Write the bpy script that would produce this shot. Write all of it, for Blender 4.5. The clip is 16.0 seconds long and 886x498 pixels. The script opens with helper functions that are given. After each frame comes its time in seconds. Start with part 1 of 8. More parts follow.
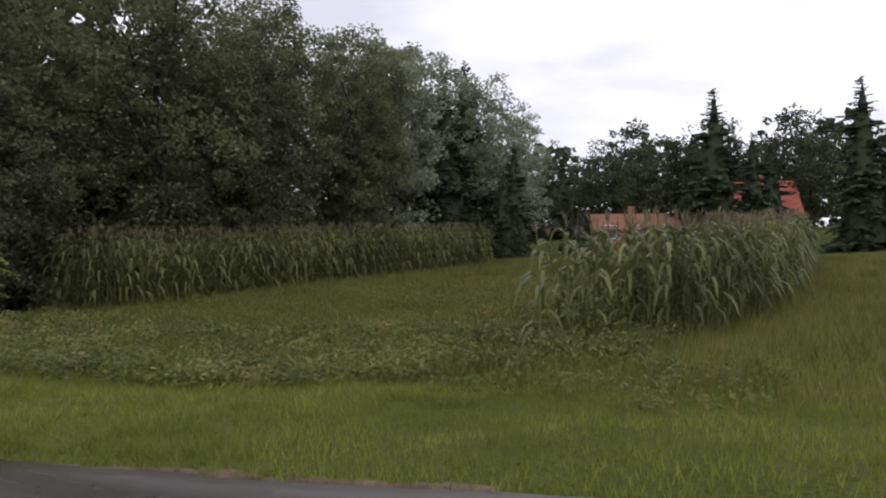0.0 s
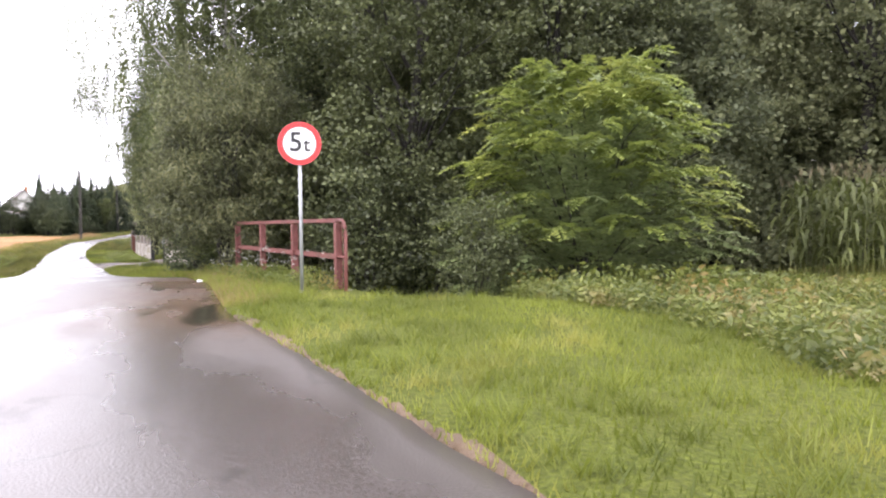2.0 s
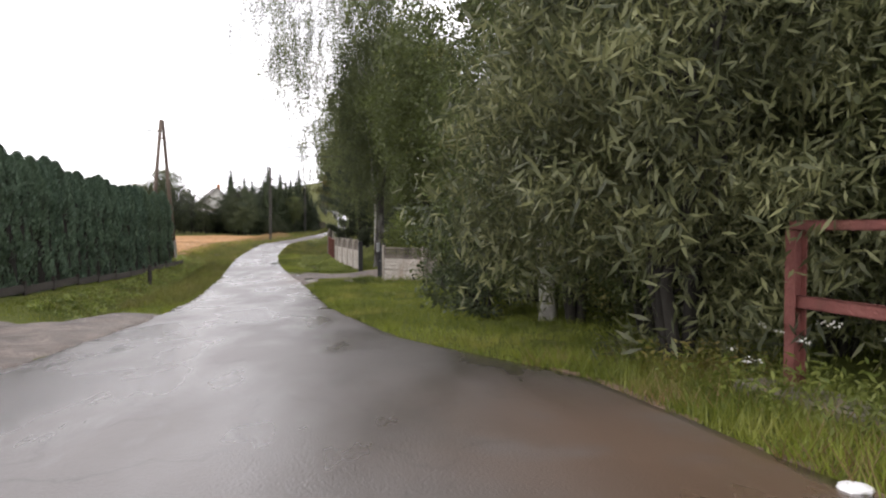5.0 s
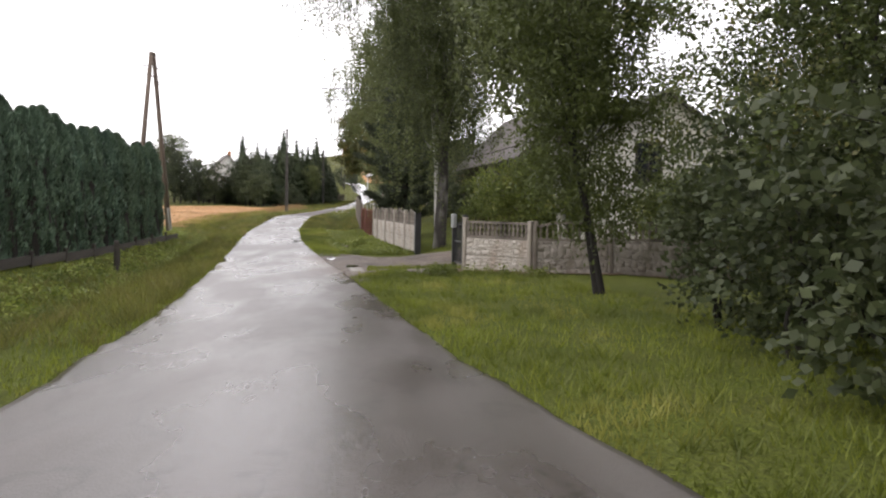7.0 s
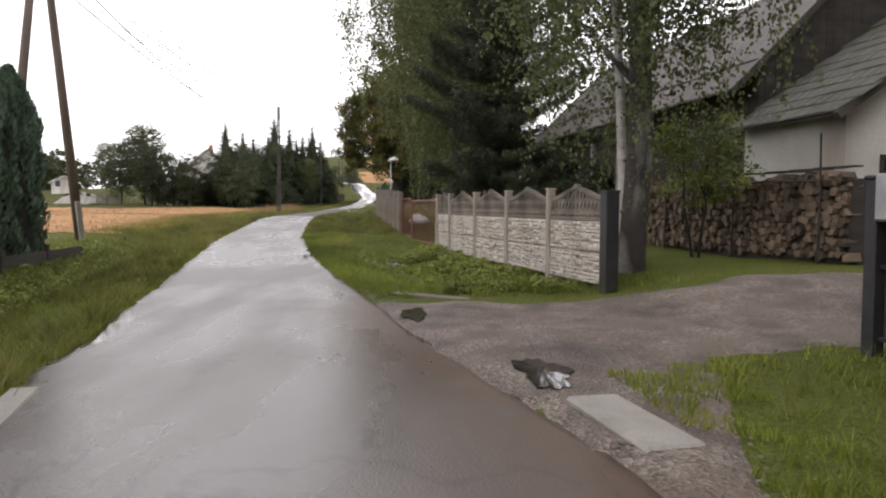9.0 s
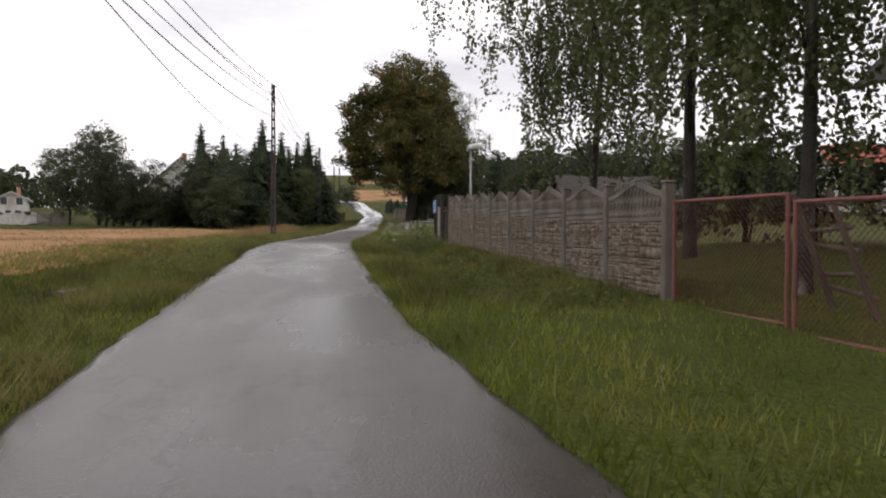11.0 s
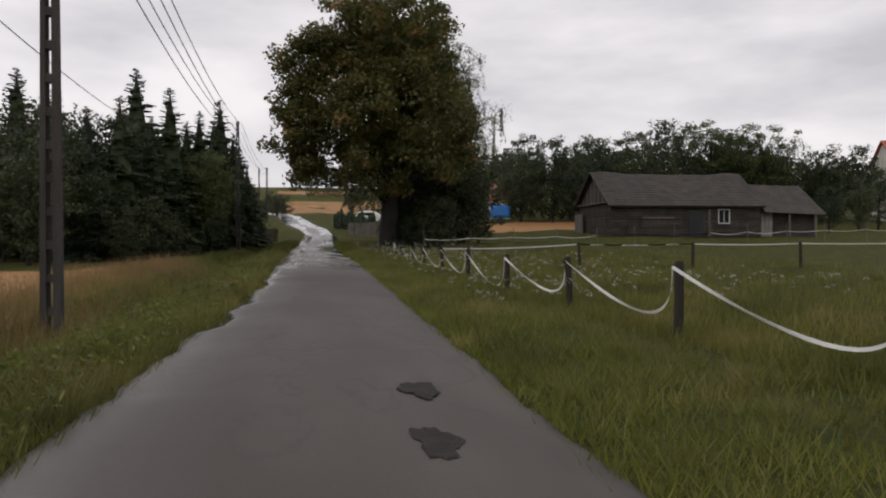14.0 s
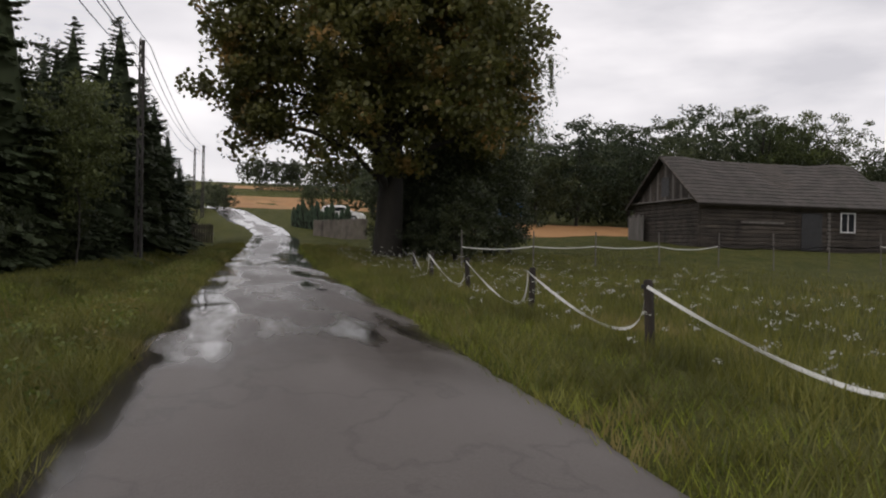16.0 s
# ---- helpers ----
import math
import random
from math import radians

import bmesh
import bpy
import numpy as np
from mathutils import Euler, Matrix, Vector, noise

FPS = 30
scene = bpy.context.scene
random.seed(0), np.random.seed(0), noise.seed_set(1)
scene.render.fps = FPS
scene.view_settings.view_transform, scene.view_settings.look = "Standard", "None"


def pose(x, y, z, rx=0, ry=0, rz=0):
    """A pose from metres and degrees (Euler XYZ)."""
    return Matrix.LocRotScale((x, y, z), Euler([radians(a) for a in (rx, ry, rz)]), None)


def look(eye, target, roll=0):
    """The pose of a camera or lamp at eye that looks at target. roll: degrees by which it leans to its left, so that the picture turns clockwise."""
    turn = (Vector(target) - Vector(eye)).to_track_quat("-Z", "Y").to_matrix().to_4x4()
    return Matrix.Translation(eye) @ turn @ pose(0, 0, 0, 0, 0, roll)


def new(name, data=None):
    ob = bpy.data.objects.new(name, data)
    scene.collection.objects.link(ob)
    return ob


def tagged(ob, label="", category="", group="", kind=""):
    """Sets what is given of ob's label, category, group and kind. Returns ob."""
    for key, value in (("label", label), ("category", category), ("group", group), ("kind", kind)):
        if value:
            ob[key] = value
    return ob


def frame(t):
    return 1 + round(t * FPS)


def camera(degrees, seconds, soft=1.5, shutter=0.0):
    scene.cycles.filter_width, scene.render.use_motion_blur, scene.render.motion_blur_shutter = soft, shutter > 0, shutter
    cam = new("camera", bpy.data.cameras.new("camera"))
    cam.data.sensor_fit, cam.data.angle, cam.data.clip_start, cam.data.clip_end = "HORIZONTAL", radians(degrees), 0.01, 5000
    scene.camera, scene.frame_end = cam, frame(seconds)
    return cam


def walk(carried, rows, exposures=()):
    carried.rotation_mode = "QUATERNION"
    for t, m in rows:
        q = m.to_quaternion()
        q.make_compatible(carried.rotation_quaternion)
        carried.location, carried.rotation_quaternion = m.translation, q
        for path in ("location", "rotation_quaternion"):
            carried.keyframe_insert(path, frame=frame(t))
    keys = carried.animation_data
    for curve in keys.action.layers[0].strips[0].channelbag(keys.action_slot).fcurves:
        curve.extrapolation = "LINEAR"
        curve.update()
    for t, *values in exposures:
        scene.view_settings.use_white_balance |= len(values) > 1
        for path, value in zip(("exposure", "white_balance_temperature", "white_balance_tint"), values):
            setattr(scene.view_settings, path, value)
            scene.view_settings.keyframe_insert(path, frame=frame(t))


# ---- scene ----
cam = camera(60.33, 16.0, 2.1)
PATH = [
    (0.00, 0.000, 0.000, 1.250, 29.800, 0.162, 0.413),
    (0.50, -1.772, 0.914, 1.061, 42.785, -0.551, 0.194),
    (1.00, -3.721, 1.384, 0.887, 54.485, -1.073, 0.394),
    (1.50, -5.842, 1.671, 0.770, 64.953, -1.560, 0.267),
    (2.00, -7.955, 1.547, 0.726, 72.969, -1.785, 0.604),
    (2.50, -10.201, 1.146, 0.722, 79.232, -1.418, 0.800),
    (3.00, -12.678, 0.703, 0.767, 81.800, -1.237, 0.639),
    (3.50, -15.279, 0.250, 0.798, 83.307, -1.091, 0.261),
    (4.00, -17.826, -0.167, 0.794, 84.165, -0.987, -0.170),
    (4.20, -18.875, -0.345, 0.793, 84.452, -1.203, -0.324),
    (5.25, -23.941, -1.296, 0.814, 85.617, -1.742, -0.018),
    (6.30, -29.440, -2.302, 0.662, 86.387, -3.408, -0.917),
    (6.50, -30.670, -2.502, 0.589, 86.510, -3.592, -0.882),
    (7.00, -34.111, -3.071, 0.407, 86.275, -3.305, -1.096),
    (7.50, -38.006, -3.626, 0.245, 86.230, -3.086, -1.249),
    (8.00, -42.123, -4.246, 0.065, 86.008, -2.835, -1.072),
    (8.50, -46.594, -4.916, -0.101, 85.760, -2.915, -0.922),
    (9.00, -51.284, -5.581, -0.187, 85.606, -3.056, -0.316),
    (9.50, -55.942, -6.321, -0.273, 85.380, -2.968, -0.345),
    (10.00, -60.432, -7.206, -0.360, 85.164, -2.544, -0.667),
    (10.20, -62.300, -7.611, -0.374, 84.918, -2.257, -0.759),
    (11.25, -73.174, -9.157, -0.137, 84.179, -1.333, -0.091),
    (12.30, -84.889, -10.105, 0.291, 82.837, -1.589, 0.122),
    (12.50, -87.096, -10.258, 0.359, 82.434, -1.546, 0.510),
    (13.00, -92.421, -10.558, 0.485, 81.441, -1.133, 0.672),
    (13.50, -97.382, -10.693, 0.504, 80.094, -0.703, 0.313),
    (14.00, -102.379, -10.679, 0.503, 78.646, -0.331, 0.222),
    (14.50, -107.498, -10.515, 0.554, 77.296, -0.285, -0.180),
    (15.00, -112.615, -10.347, 0.585, 76.169, -0.087, -0.302),
    (15.50, -117.567, -10.227, 0.688, 75.567, -0.114, -0.523),
    (16.00, -122.452, -10.361, 0.766, 74.784, -0.031, -1.129),
]
EXPOSURES = [(0.0, -0.15, 6250, 19), (0.5, 0.35, 6100, 25), (1.0, 1.5, 5850, 33), (1.5, 2.0, 6000, 30), (2.0, 1.75, 6300, 22), (2.5, 1.35, 6400, 18), (3.5, 0.7, 6450, 17), (6.3, 0.85, 6650, 15), (7.0, 0.85, 6650, 15), (9.0, 0.55, 6700, 16),
             (10.2, 0.3, 6700, 16), (11.2, -0.25, 6700, 15), (12.3, -0.75, 6700, 15), (14.0, -0.6, 6700, 15), (16.0, -0.4, 6700, 15)]
walk(cam, [(t, pose(x, y, z, 90 + pitch, roll, yaw)) for t, x, y, z, yaw, pitch, roll in PATH], EXPOSURES)

# world: overcast sky, thin bright cloud over a Nishita sky, and a very soft sun
world = bpy.data.worlds.new("sky")
scene.world = world
world.use_nodes = True
wn = world.node_tree
wn.nodes.clear()
w_out = wn.nodes.new("ShaderNodeOutputWorld")
w_bg = wn.nodes.new("ShaderNodeBackground")
w_sky = wn.nodes.new("ShaderNodeTexSky")
w_sky.sky_type, w_sky.sun_disc = "NISHITA", False
w_sky.sun_elevation, w_sky.sun_rotation = radians(42), radians(200)
w_co = wn.nodes.new("ShaderNodeTexCoord")
w_map = wn.nodes.new("ShaderNodeMapping")
w_map.inputs["Scale"].default_value = (1.0, 1.0, 3.6)
w_map.inputs["Rotation"].default_value = (0.0, 0.0, 0.6)
w_noise = wn.nodes.new("ShaderNodeTexNoise")
w_noise.inputs["Scale"].default_value, w_noise.inputs["Detail"].default_value, w_noise.inputs["Roughness"].default_value = 2.6, 7.0, 0.52
w_ramp = wn.nodes.new("ShaderNodeValToRGB")
w_ramp.color_ramp.elements[0].position, w_ramp.color_ramp.elements[0].color = 0.34, (0.88, 0.90, 0.95, 1)
w_ramp.color_ramp.elements[1].position, w_ramp.color_ramp.elements[1].color = 0.62, (1.40, 1.41, 1.43, 1)
w_dim = wn.nodes.new("ShaderNodeMix")
w_dim.data_type = "RGBA"
w_dim.inputs["Factor"].default_value = 0.94
w_scale = wn.nodes.new("ShaderNodeMix")
w_scale.data_type, w_scale.blend_type = "RGBA", "MULTIPLY"
w_scale.inputs["Factor"].default_value = 1.0
w_scale.inputs["B"].default_value = (0.12, 0.12, 0.12, 1)
wn.links.new(w_sky.outputs[0], w_scale.inputs["A"])
wn.links.new(w_co.outputs["Generated"], w_map.inputs["Vector"])
wn.links.new(w_map.outputs[0], w_noise.inputs["Vector"])
wn.links.new(w_noise.outputs["Fac"], w_ramp.inputs[0])
wn.links.new(w_scale.outputs["Result"], w_dim.inputs["A"])
wn.links.new(w_ramp.outputs[0], w_dim.inputs["B"])
wn.links.new(w_dim.outputs["Result"], w_bg.inputs["Color"])
w_bg.inputs["Strength"].default_value = 1.0
wn.links.new(w_bg.outputs[0], w_out.inputs[0])

sun = new("sun", bpy.data.lights.new("sun", "SUN"))
sun.data.energy, sun.data.angle, sun.data.color = 0.5, radians(25), (1.0, 0.96, 0.9)
sun.matrix_basis = look((20, -60, 60), (-40, 0, 0))

# ---- materials ----
def node_mat(name):
    m = bpy.data.materials.new(name)
    m.use_nodes = True
    nt = m.node_tree
    nt.nodes.clear()
    out = nt.nodes.new("ShaderNodeOutputMaterial")
    return m, nt, out


def mixed(nt, a, b, fac, blend="MIX"):
    """A colour mix; a, b and fac are values or sockets. Returns its output."""
    n = nt.nodes.new("ShaderNodeMix")
    n.data_type, n.blend_type = "RGBA", blend
    for key, v in (("A", a), ("B", b), ("Factor", fac)):
        if isinstance(v, bpy.types.NodeSocket):
            nt.links.new(v, n.inputs[key])
        elif key == "Factor":
            n.inputs[key].default_value = v
        else:
            n.inputs[key].default_value = (*v, 1)
    return n.outputs["Result"]


def noise_fac(nt, scale, detail=4.0, low=0.35, high=0.65, stretch=(1, 1, 1), coords="Object"):
    """Noise in real-world size, spread from 0 at low to 1 at high."""
    co = nt.nodes.new("ShaderNodeTexCoord")
    mp = nt.nodes.new("ShaderNodeMapping")
    mp.inputs["Scale"].default_value = stretch
    nz = nt.nodes.new("ShaderNodeTexNoise")
    nz.inputs["Scale"].default_value, nz.inputs["Detail"].default_value = scale, detail
    mr = nt.nodes.new("ShaderNodeMapRange")
    mr.inputs["From Min"].default_value, mr.inputs["From Max"].default_value = low, high
    nt.links.new(co.outputs[coords], mp.inputs["Vector"])
    nt.links.new(mp.outputs[0], nz.inputs["Vector"])
    nt.links.new(nz.outputs["Fac"], mr.inputs["Value"])
    return mr.outputs["Result"]


def bumped(nt, height, strength, distance=0.02):
    b = nt.nodes.new("ShaderNodeBump")
    b.inputs["Strength"].default_value, b.inputs["Distance"].default_value = strength, distance
    nt.links.new(height, b.inputs["Height"])
    return b.outputs["Normal"]


def solid(name, dark, light, rough=0.7, metal=0.0, scale=3.0, fine=40.0, bump=0.3, stain=None, stretch=(1, 1, 1), vary=0.0, coords="Object", islands=0.0):
    """Painted, wooden, stone or metal surface: two tones at a large scale, a fine grain, optional stains, and a bump."""
    m, nt, out = node_mat(name)
    bs = nt.nodes.new("ShaderNodeBsdfPrincipled")
    big = noise_fac(nt, scale, 5.0, 0.3, 0.7, stretch, coords)
    small = noise_fac(nt, fine, 3.0, 0.25, 0.75, stretch, coords)
    col = mixed(nt, dark, light, big)
    col = mixed(nt, col, tuple(c * 0.7 for c in dark), mul(nt, small, 0.35))
    if stain:
        col = mixed(nt, col, stain, noise_fac(nt, scale * 0.6, 6.0, 0.52, 0.75, (1, 1, 0.35), coords))
    if vary:
        oi = nt.nodes.new("ShaderNodeObjectInfo")
        col = mixed(nt, col, tuple(c * 0.55 for c in dark), mul(nt, oi.outputs["Random"], vary))
    if islands:
        geo = nt.nodes.new("ShaderNodeNewGeometry")
        col = mixed(nt, col, tuple(c * 0.62 for c in dark), mul(nt, geo.outputs["Random Per Island"], islands))
    nt.links.new(col, bs.inputs["Base Color"])
    bs.inputs["Roughness"].default_value, bs.inputs["Metallic"].default_value = rough, metal
    if bump:
        nt.links.new(bumped(nt, small, bump), bs.inputs["Normal"])
    nt.links.new(bs.outputs[0], out.inputs[0])
    return m


def mul(nt, a, k):
    n = nt.nodes.new("ShaderNodeMath")
    n.operation = "MULTIPLY"
    nt.links.new(a, n.inputs[0])
    n.inputs[1].default_value = k
    return n.outputs[0]


def leafy(name, dark, light, tip=None, shine=0.45, through_light=0.42, scale=0.35):
    """Leaves: every leaf has a tone of its own, clumps drift between two tones, and some light passes through."""
    m, nt, out = node_mat(name)
    geo = nt.nodes.new("ShaderNodeNewGeometry")
    col = mixed(nt, dark, light, geo.outputs["Random Per Island"])
    col = mixed(nt, col, tuple(c * 0.6 for c in dark), noise_fac(nt, scale, 3.0, 0.4, 0.7))
    oi = nt.nodes.new("ShaderNodeObjectInfo")
    col = mixed(nt, col, tuple(0.5 * (a + b) for a, b in zip(light, (0.09, 0.10, 0.02))), mul(nt, oi.outputs["Random"], 0.4))
    if tip:
        col = mixed(nt, col, tip, noise_fac(nt, scale * 1.4, 4.0, 0.56, 0.72))
    bs = nt.nodes.new("ShaderNodeBsdfPrincipled")
    bs.inputs["Roughness"].default_value = shine
    bs.inputs["Specular IOR Level"].default_value = 0.35
    nt.links.new(col, bs.inputs["Base Color"])
    tr = nt.nodes.new("ShaderNodeBsdfTranslucent")
    nt.links.new(col, tr.inputs["Color"])
    mx = nt.nodes.new("ShaderNodeMixShader")
    mx.inputs[0].default_value = through_light
    nt.links.new(bs.outputs[0], mx.inputs[1])
    nt.links.new(tr.outputs[0], mx.inputs[2])
    nt.links.new(mx.outputs[0], out.inputs[0])
    return m


def asphalt_mat():
    """Wet, patched asphalt: dark and glossy, with grit, paler worn lanes and films of standing water where the sheet holds it."""
    m, nt, out = node_mat("wet_asphalt")
    bs = nt.nodes.new("ShaderNodeBsdfPrincipled")
    big = noise_fac(nt, 0.35, 6.0, 0.35, 0.65, (0.5, 1.3, 1), "Object")
    grit = noise_fac(nt, 60.0, 3.0, 0.3, 0.7)
    wet = noise_fac(nt, 0.55, 5.0, 0.42, 0.62, (0.45, 1.4, 1))
    crack = noise_fac(nt, 0.9, 9.0, 0.49, 0.505, (0.6, 1.0, 1))
    at = nt.nodes.new("ShaderNodeAttribute")
    at.attribute_name = "film"
    spread = noise_fac(nt, 0.75, 6.0, 0.25, 0.75, (0.35, 1.5, 1))
    add = nt.nodes.new("ShaderNodeMath")
    add.operation = "ADD"
    nt.links.new(at.outputs["Fac"], add.inputs[0])
    nt.links.new(spread, add.inputs[1])
    film = nt.nodes.new("ShaderNodeMapRange")
    film.inputs["From Min"].default_value, film.inputs["From Max"].default_value = 0.94, 1.2
    nt.links.new(add.outputs[0], film.inputs["Value"])
    col = mixed(nt, (0.066, 0.056, 0.050), (0.112, 0.098, 0.090), big)
    col = mixed(nt, col, (0.17, 0.155, 0.145), mul(nt, grit, 0.35))
    col = mixed(nt, col, (0.045, 0.036, 0.031), mul(nt, wet, 0.6))
    inv = nt.nodes.new("ShaderNodeMath")
    inv.operation = "SUBTRACT"
    inv.inputs[0].default_value = 1.0
    nt.links.new(crack, inv.inputs[1])
    both = nt.nodes.new("ShaderNodeMath")
    both.operation = "MULTIPLY"
    nt.links.new(inv.outputs[0], both.inputs[0])
    nt.links.new(noise_fac(nt, 0.9, 9.0, 0.475, 0.49, (0.6, 1.0, 1)), both.inputs[1])
    col = mixed(nt, col, (0.03, 0.026, 0.023), mul(nt, both.outputs[0], 0.45))
    soil = nt.nodes.new("ShaderNodeAttribute")
    soil.attribute_name = "mud"
    soiled = nt.nodes.new("ShaderNodeMath")
    soiled.operation, soiled.use_clamp = "MULTIPLY", True
    nt.links.new(soil.outputs["Fac"], soiled.inputs[0])
    nt.links.new(noise_fac(nt, 1.4, 5.0, 0.22, 0.5), soiled.inputs[1])
    col = mixed(nt, col, (0.105, 0.068, 0.046), soiled.outputs[0])
    col = mixed(nt, col, (0.028, 0.024, 0.021), film.outputs["Result"])
    dry = nt.nodes.new("ShaderNodeAttribute")
    dry.attribute_name = "dry"
    col = mixed(nt, col, (0.072, 0.059, 0.051), mul(nt, dry.outputs["Fac"], 0.45))
    nt.links.new(col, bs.inputs["Base Color"])
    rr = nt.nodes.new("ShaderNodeMapRange")
    rr.inputs["To Min"].default_value, rr.inputs["To Max"].default_value = 0.42, 0.22
    nt.links.new(wet, rr.inputs["Value"])
    rm = nt.nodes.new("ShaderNodeMix")
    nt.links.new(film.outputs["Result"], rm.inputs["Factor"])
    nt.links.new(rr.outputs["Result"], rm.inputs["A"])
    rm.inputs["B"].default_value = 0.07
    rd = nt.nodes.new("ShaderNodeMix")
    nt.links.new(dry.outputs["Fac"], rd.inputs["Factor"])
    nt.links.new(rm.outputs["Result"], rd.inputs["A"])
    rd.inputs["B"].default_value = 0.8
    nt.links.new(rd.outputs["Result"], bs.inputs["Roughness"])
    bs.inputs["Specular IOR Level"].default_value = 0.5
    flat = nt.nodes.new("ShaderNodeMath")
    flat.operation = "MULTIPLY"
    sub_ = nt.nodes.new("ShaderNodeMath")
    sub_.operation = "SUBTRACT"
    sub_.inputs[0].default_value = 1.0
    nt.links.new(film.outputs["Result"], sub_.inputs[1])
    nt.links.new(grit, flat.inputs[0])
    nt.links.new(sub_.outputs[0], flat.inputs[1])
    nt.links.new(bumped(nt, flat.outputs[0], 0.25, 0.006), bs.inputs["Normal"])
    nt.links.new(bs.outputs[0], out.inputs[0])
    return m


def ground_mat():
    """Turf and soil of the whole sheet; stubble and straw lie on it as sheets of their own."""
    m, nt, out = node_mat("turf")
    bs = nt.nodes.new("ShaderNodeBsdfPrincipled")
    big = noise_fac(nt, 0.12, 6.0, 0.35, 0.65)
    mid = noise_fac(nt, 1.3, 5.0, 0.35, 0.68)
    fine = noise_fac(nt, 22.0, 4.0, 0.3, 0.7)
    col = mixed(nt, (0.092, 0.122, 0.018), (0.170, 0.200, 0.032), big)
    col = mixed(nt, col, (0.175, 0.170, 0.048), mul(nt, mid, 0.4))
    co = nt.nodes.new("ShaderNodeTexCoord")
    xyz = nt.nodes.new("ShaderNodeSeparateXYZ")
    nt.links.new(co.outputs["Object"], xyz.inputs[0])
    out_ = nt.nodes.new("ShaderNodeMapRange")
    out_.inputs["From Min"].default_value, out_.inputs["From Max"].default_value = -70.0, -95.0
    nt.links.new(xyz.outputs["X"], out_.inputs["Value"])
    pasture = mixed(nt, (0.066, 0.077, 0.014), (0.128, 0.122, 0.030), mid)
    col = mixed(nt, col, pasture, out_.outputs["Result"])
    col = mixed(nt, col, (0.020, 0.028, 0.007), mul(nt, fine, 0.6))
    nt.links.new(col, bs.inputs["Base Color"])
    bs.inputs["Roughness"].default_value = 0.9
    bs.inputs["Specular IOR Level"].default_value = 0.15
    nt.links.new(bumped(nt, fine, 0.9, 0.06), bs.inputs["Normal"])
    nt.links.new(bs.outputs[0], out.inputs[0])
    return m


def gravel_mat():
    """Wet brown grit: small stones of their own tones in dark mud, with smooth trodden patches."""
    m, nt, out = node_mat("gravel")
    bs = nt.nodes.new("ShaderNodeBsdfPrincipled")
    co = nt.nodes.new("ShaderNodeTexCoord")
    vo = nt.nodes.new("ShaderNodeTexVoronoi")
    vo.inputs["Scale"].default_value = 30.0
    nt.links.new(co.outputs["Object"], vo.inputs["Vector"])
    tone = nt.nodes.new("ShaderNodeSeparateColor")
    nt.links.new(vo.outputs["Color"], tone.inputs[0])
    stone = mixed(nt, (0.075, 0.056, 0.044), (0.300, 0.250, 0.205), tone.outputs[0])
    mud = mixed(nt, (0.060, 0.043, 0.032), (0.135, 0.100, 0.076), noise_fac(nt, 1.1, 6.0, 0.35, 0.65))
    col = mixed(nt, mud, stone, mul(nt, noise_fac(nt, 1.9, 5.0, 0.38, 0.62), 0.85))
    col = mixed(nt, col, (0.040, 0.030, 0.024), mul(nt, noise_fac(nt, 0.7, 5.0, 0.5, 0.7), 0.7))
    nt.links.new(col, bs.inputs["Base Color"])
    bs.inputs["Roughness"].default_value = 0.6
    nt.links.new(bumped(nt, vo.outputs["Distance"], 1.0, 0.03), bs.inputs["Normal"])
    nt.links.new(bs.outputs[0], out.inputs[0])
    return m


ASPHALT = asphalt_mat()
TURF = ground_mat()
GRAVEL = gravel_mat()
WATER = solid("puddle_water", (0.035, 0.03, 0.026), (0.045, 0.04, 0.035), 0.04, scale=3, fine=20, bump=0.0)
STUBBLE = solid("stubble", (0.292, 0.142, 0.048), (0.421, 0.223, 0.084), 0.9, scale=0.25, fine=8, bump=1.0, stain=(0.216, 0.133, 0.040), stretch=(0.378, 0.950, 0.800))
CONCRETE = solid("weathered_concrete", (0.25, 0.235, 0.21), (0.38, 0.36, 0.325), 0.85, scale=2.2, fine=45, bump=0.4, stain=(0.13, 0.12, 0.095), vary=0.25)
JOINT = solid("grimy_joint", (0.19, 0.165, 0.14), (0.28, 0.25, 0.215), 0.9, scale=4, fine=30, bump=0.4)
JOINT_DARK = solid("dark_grimy_joint", (0.075, 0.06, 0.046), (0.12, 0.098, 0.078), 0.9, scale=4, fine=30, bump=0.4)
STONEPANEL = solid("pale_cast_stone", (0.46, 0.42, 0.37), (0.63, 0.585, 0.52), 0.85, scale=3.0, fine=35, bump=0.6, stain=(0.40, 0.33, 0.27), vary=0.16, islands=0.26)
CONCRETE_WARM = solid("warm_grey_concrete", (0.30, 0.265, 0.225), (0.44, 0.395, 0.34), 0.85, scale=2.2, fine=45, bump=0.4, stain=(0.17, 0.145, 0.11), vary=0.2)
CONCRETE_OLD = solid("dark_weathered_concrete", (0.13, 0.11, 0.092), (0.24, 0.208, 0.175), 0.88, scale=2.2, fine=45, bump=0.4, stain=(0.06, 0.052, 0.042), vary=0.25)
STONEBROWN = solid("brown_cast_stone", (0.150, 0.115, 0.083), (0.300, 0.242, 0.184), 0.85, scale=4.5, fine=35, bump=0.5, stain=(0.125, 0.080, 0.050), vary=0.4, islands=0.5)
# the pale cast stone again, greyed: the side wall's shade is in the colour
STONESHADED = solid("shaded_cast_stone", (0.22, 0.198, 0.172), (0.34, 0.308, 0.27), 0.85, scale=3.0, fine=35, bump=0.4, stain=(0.17, 0.145, 0.115), vary=0.12, islands=0.14)
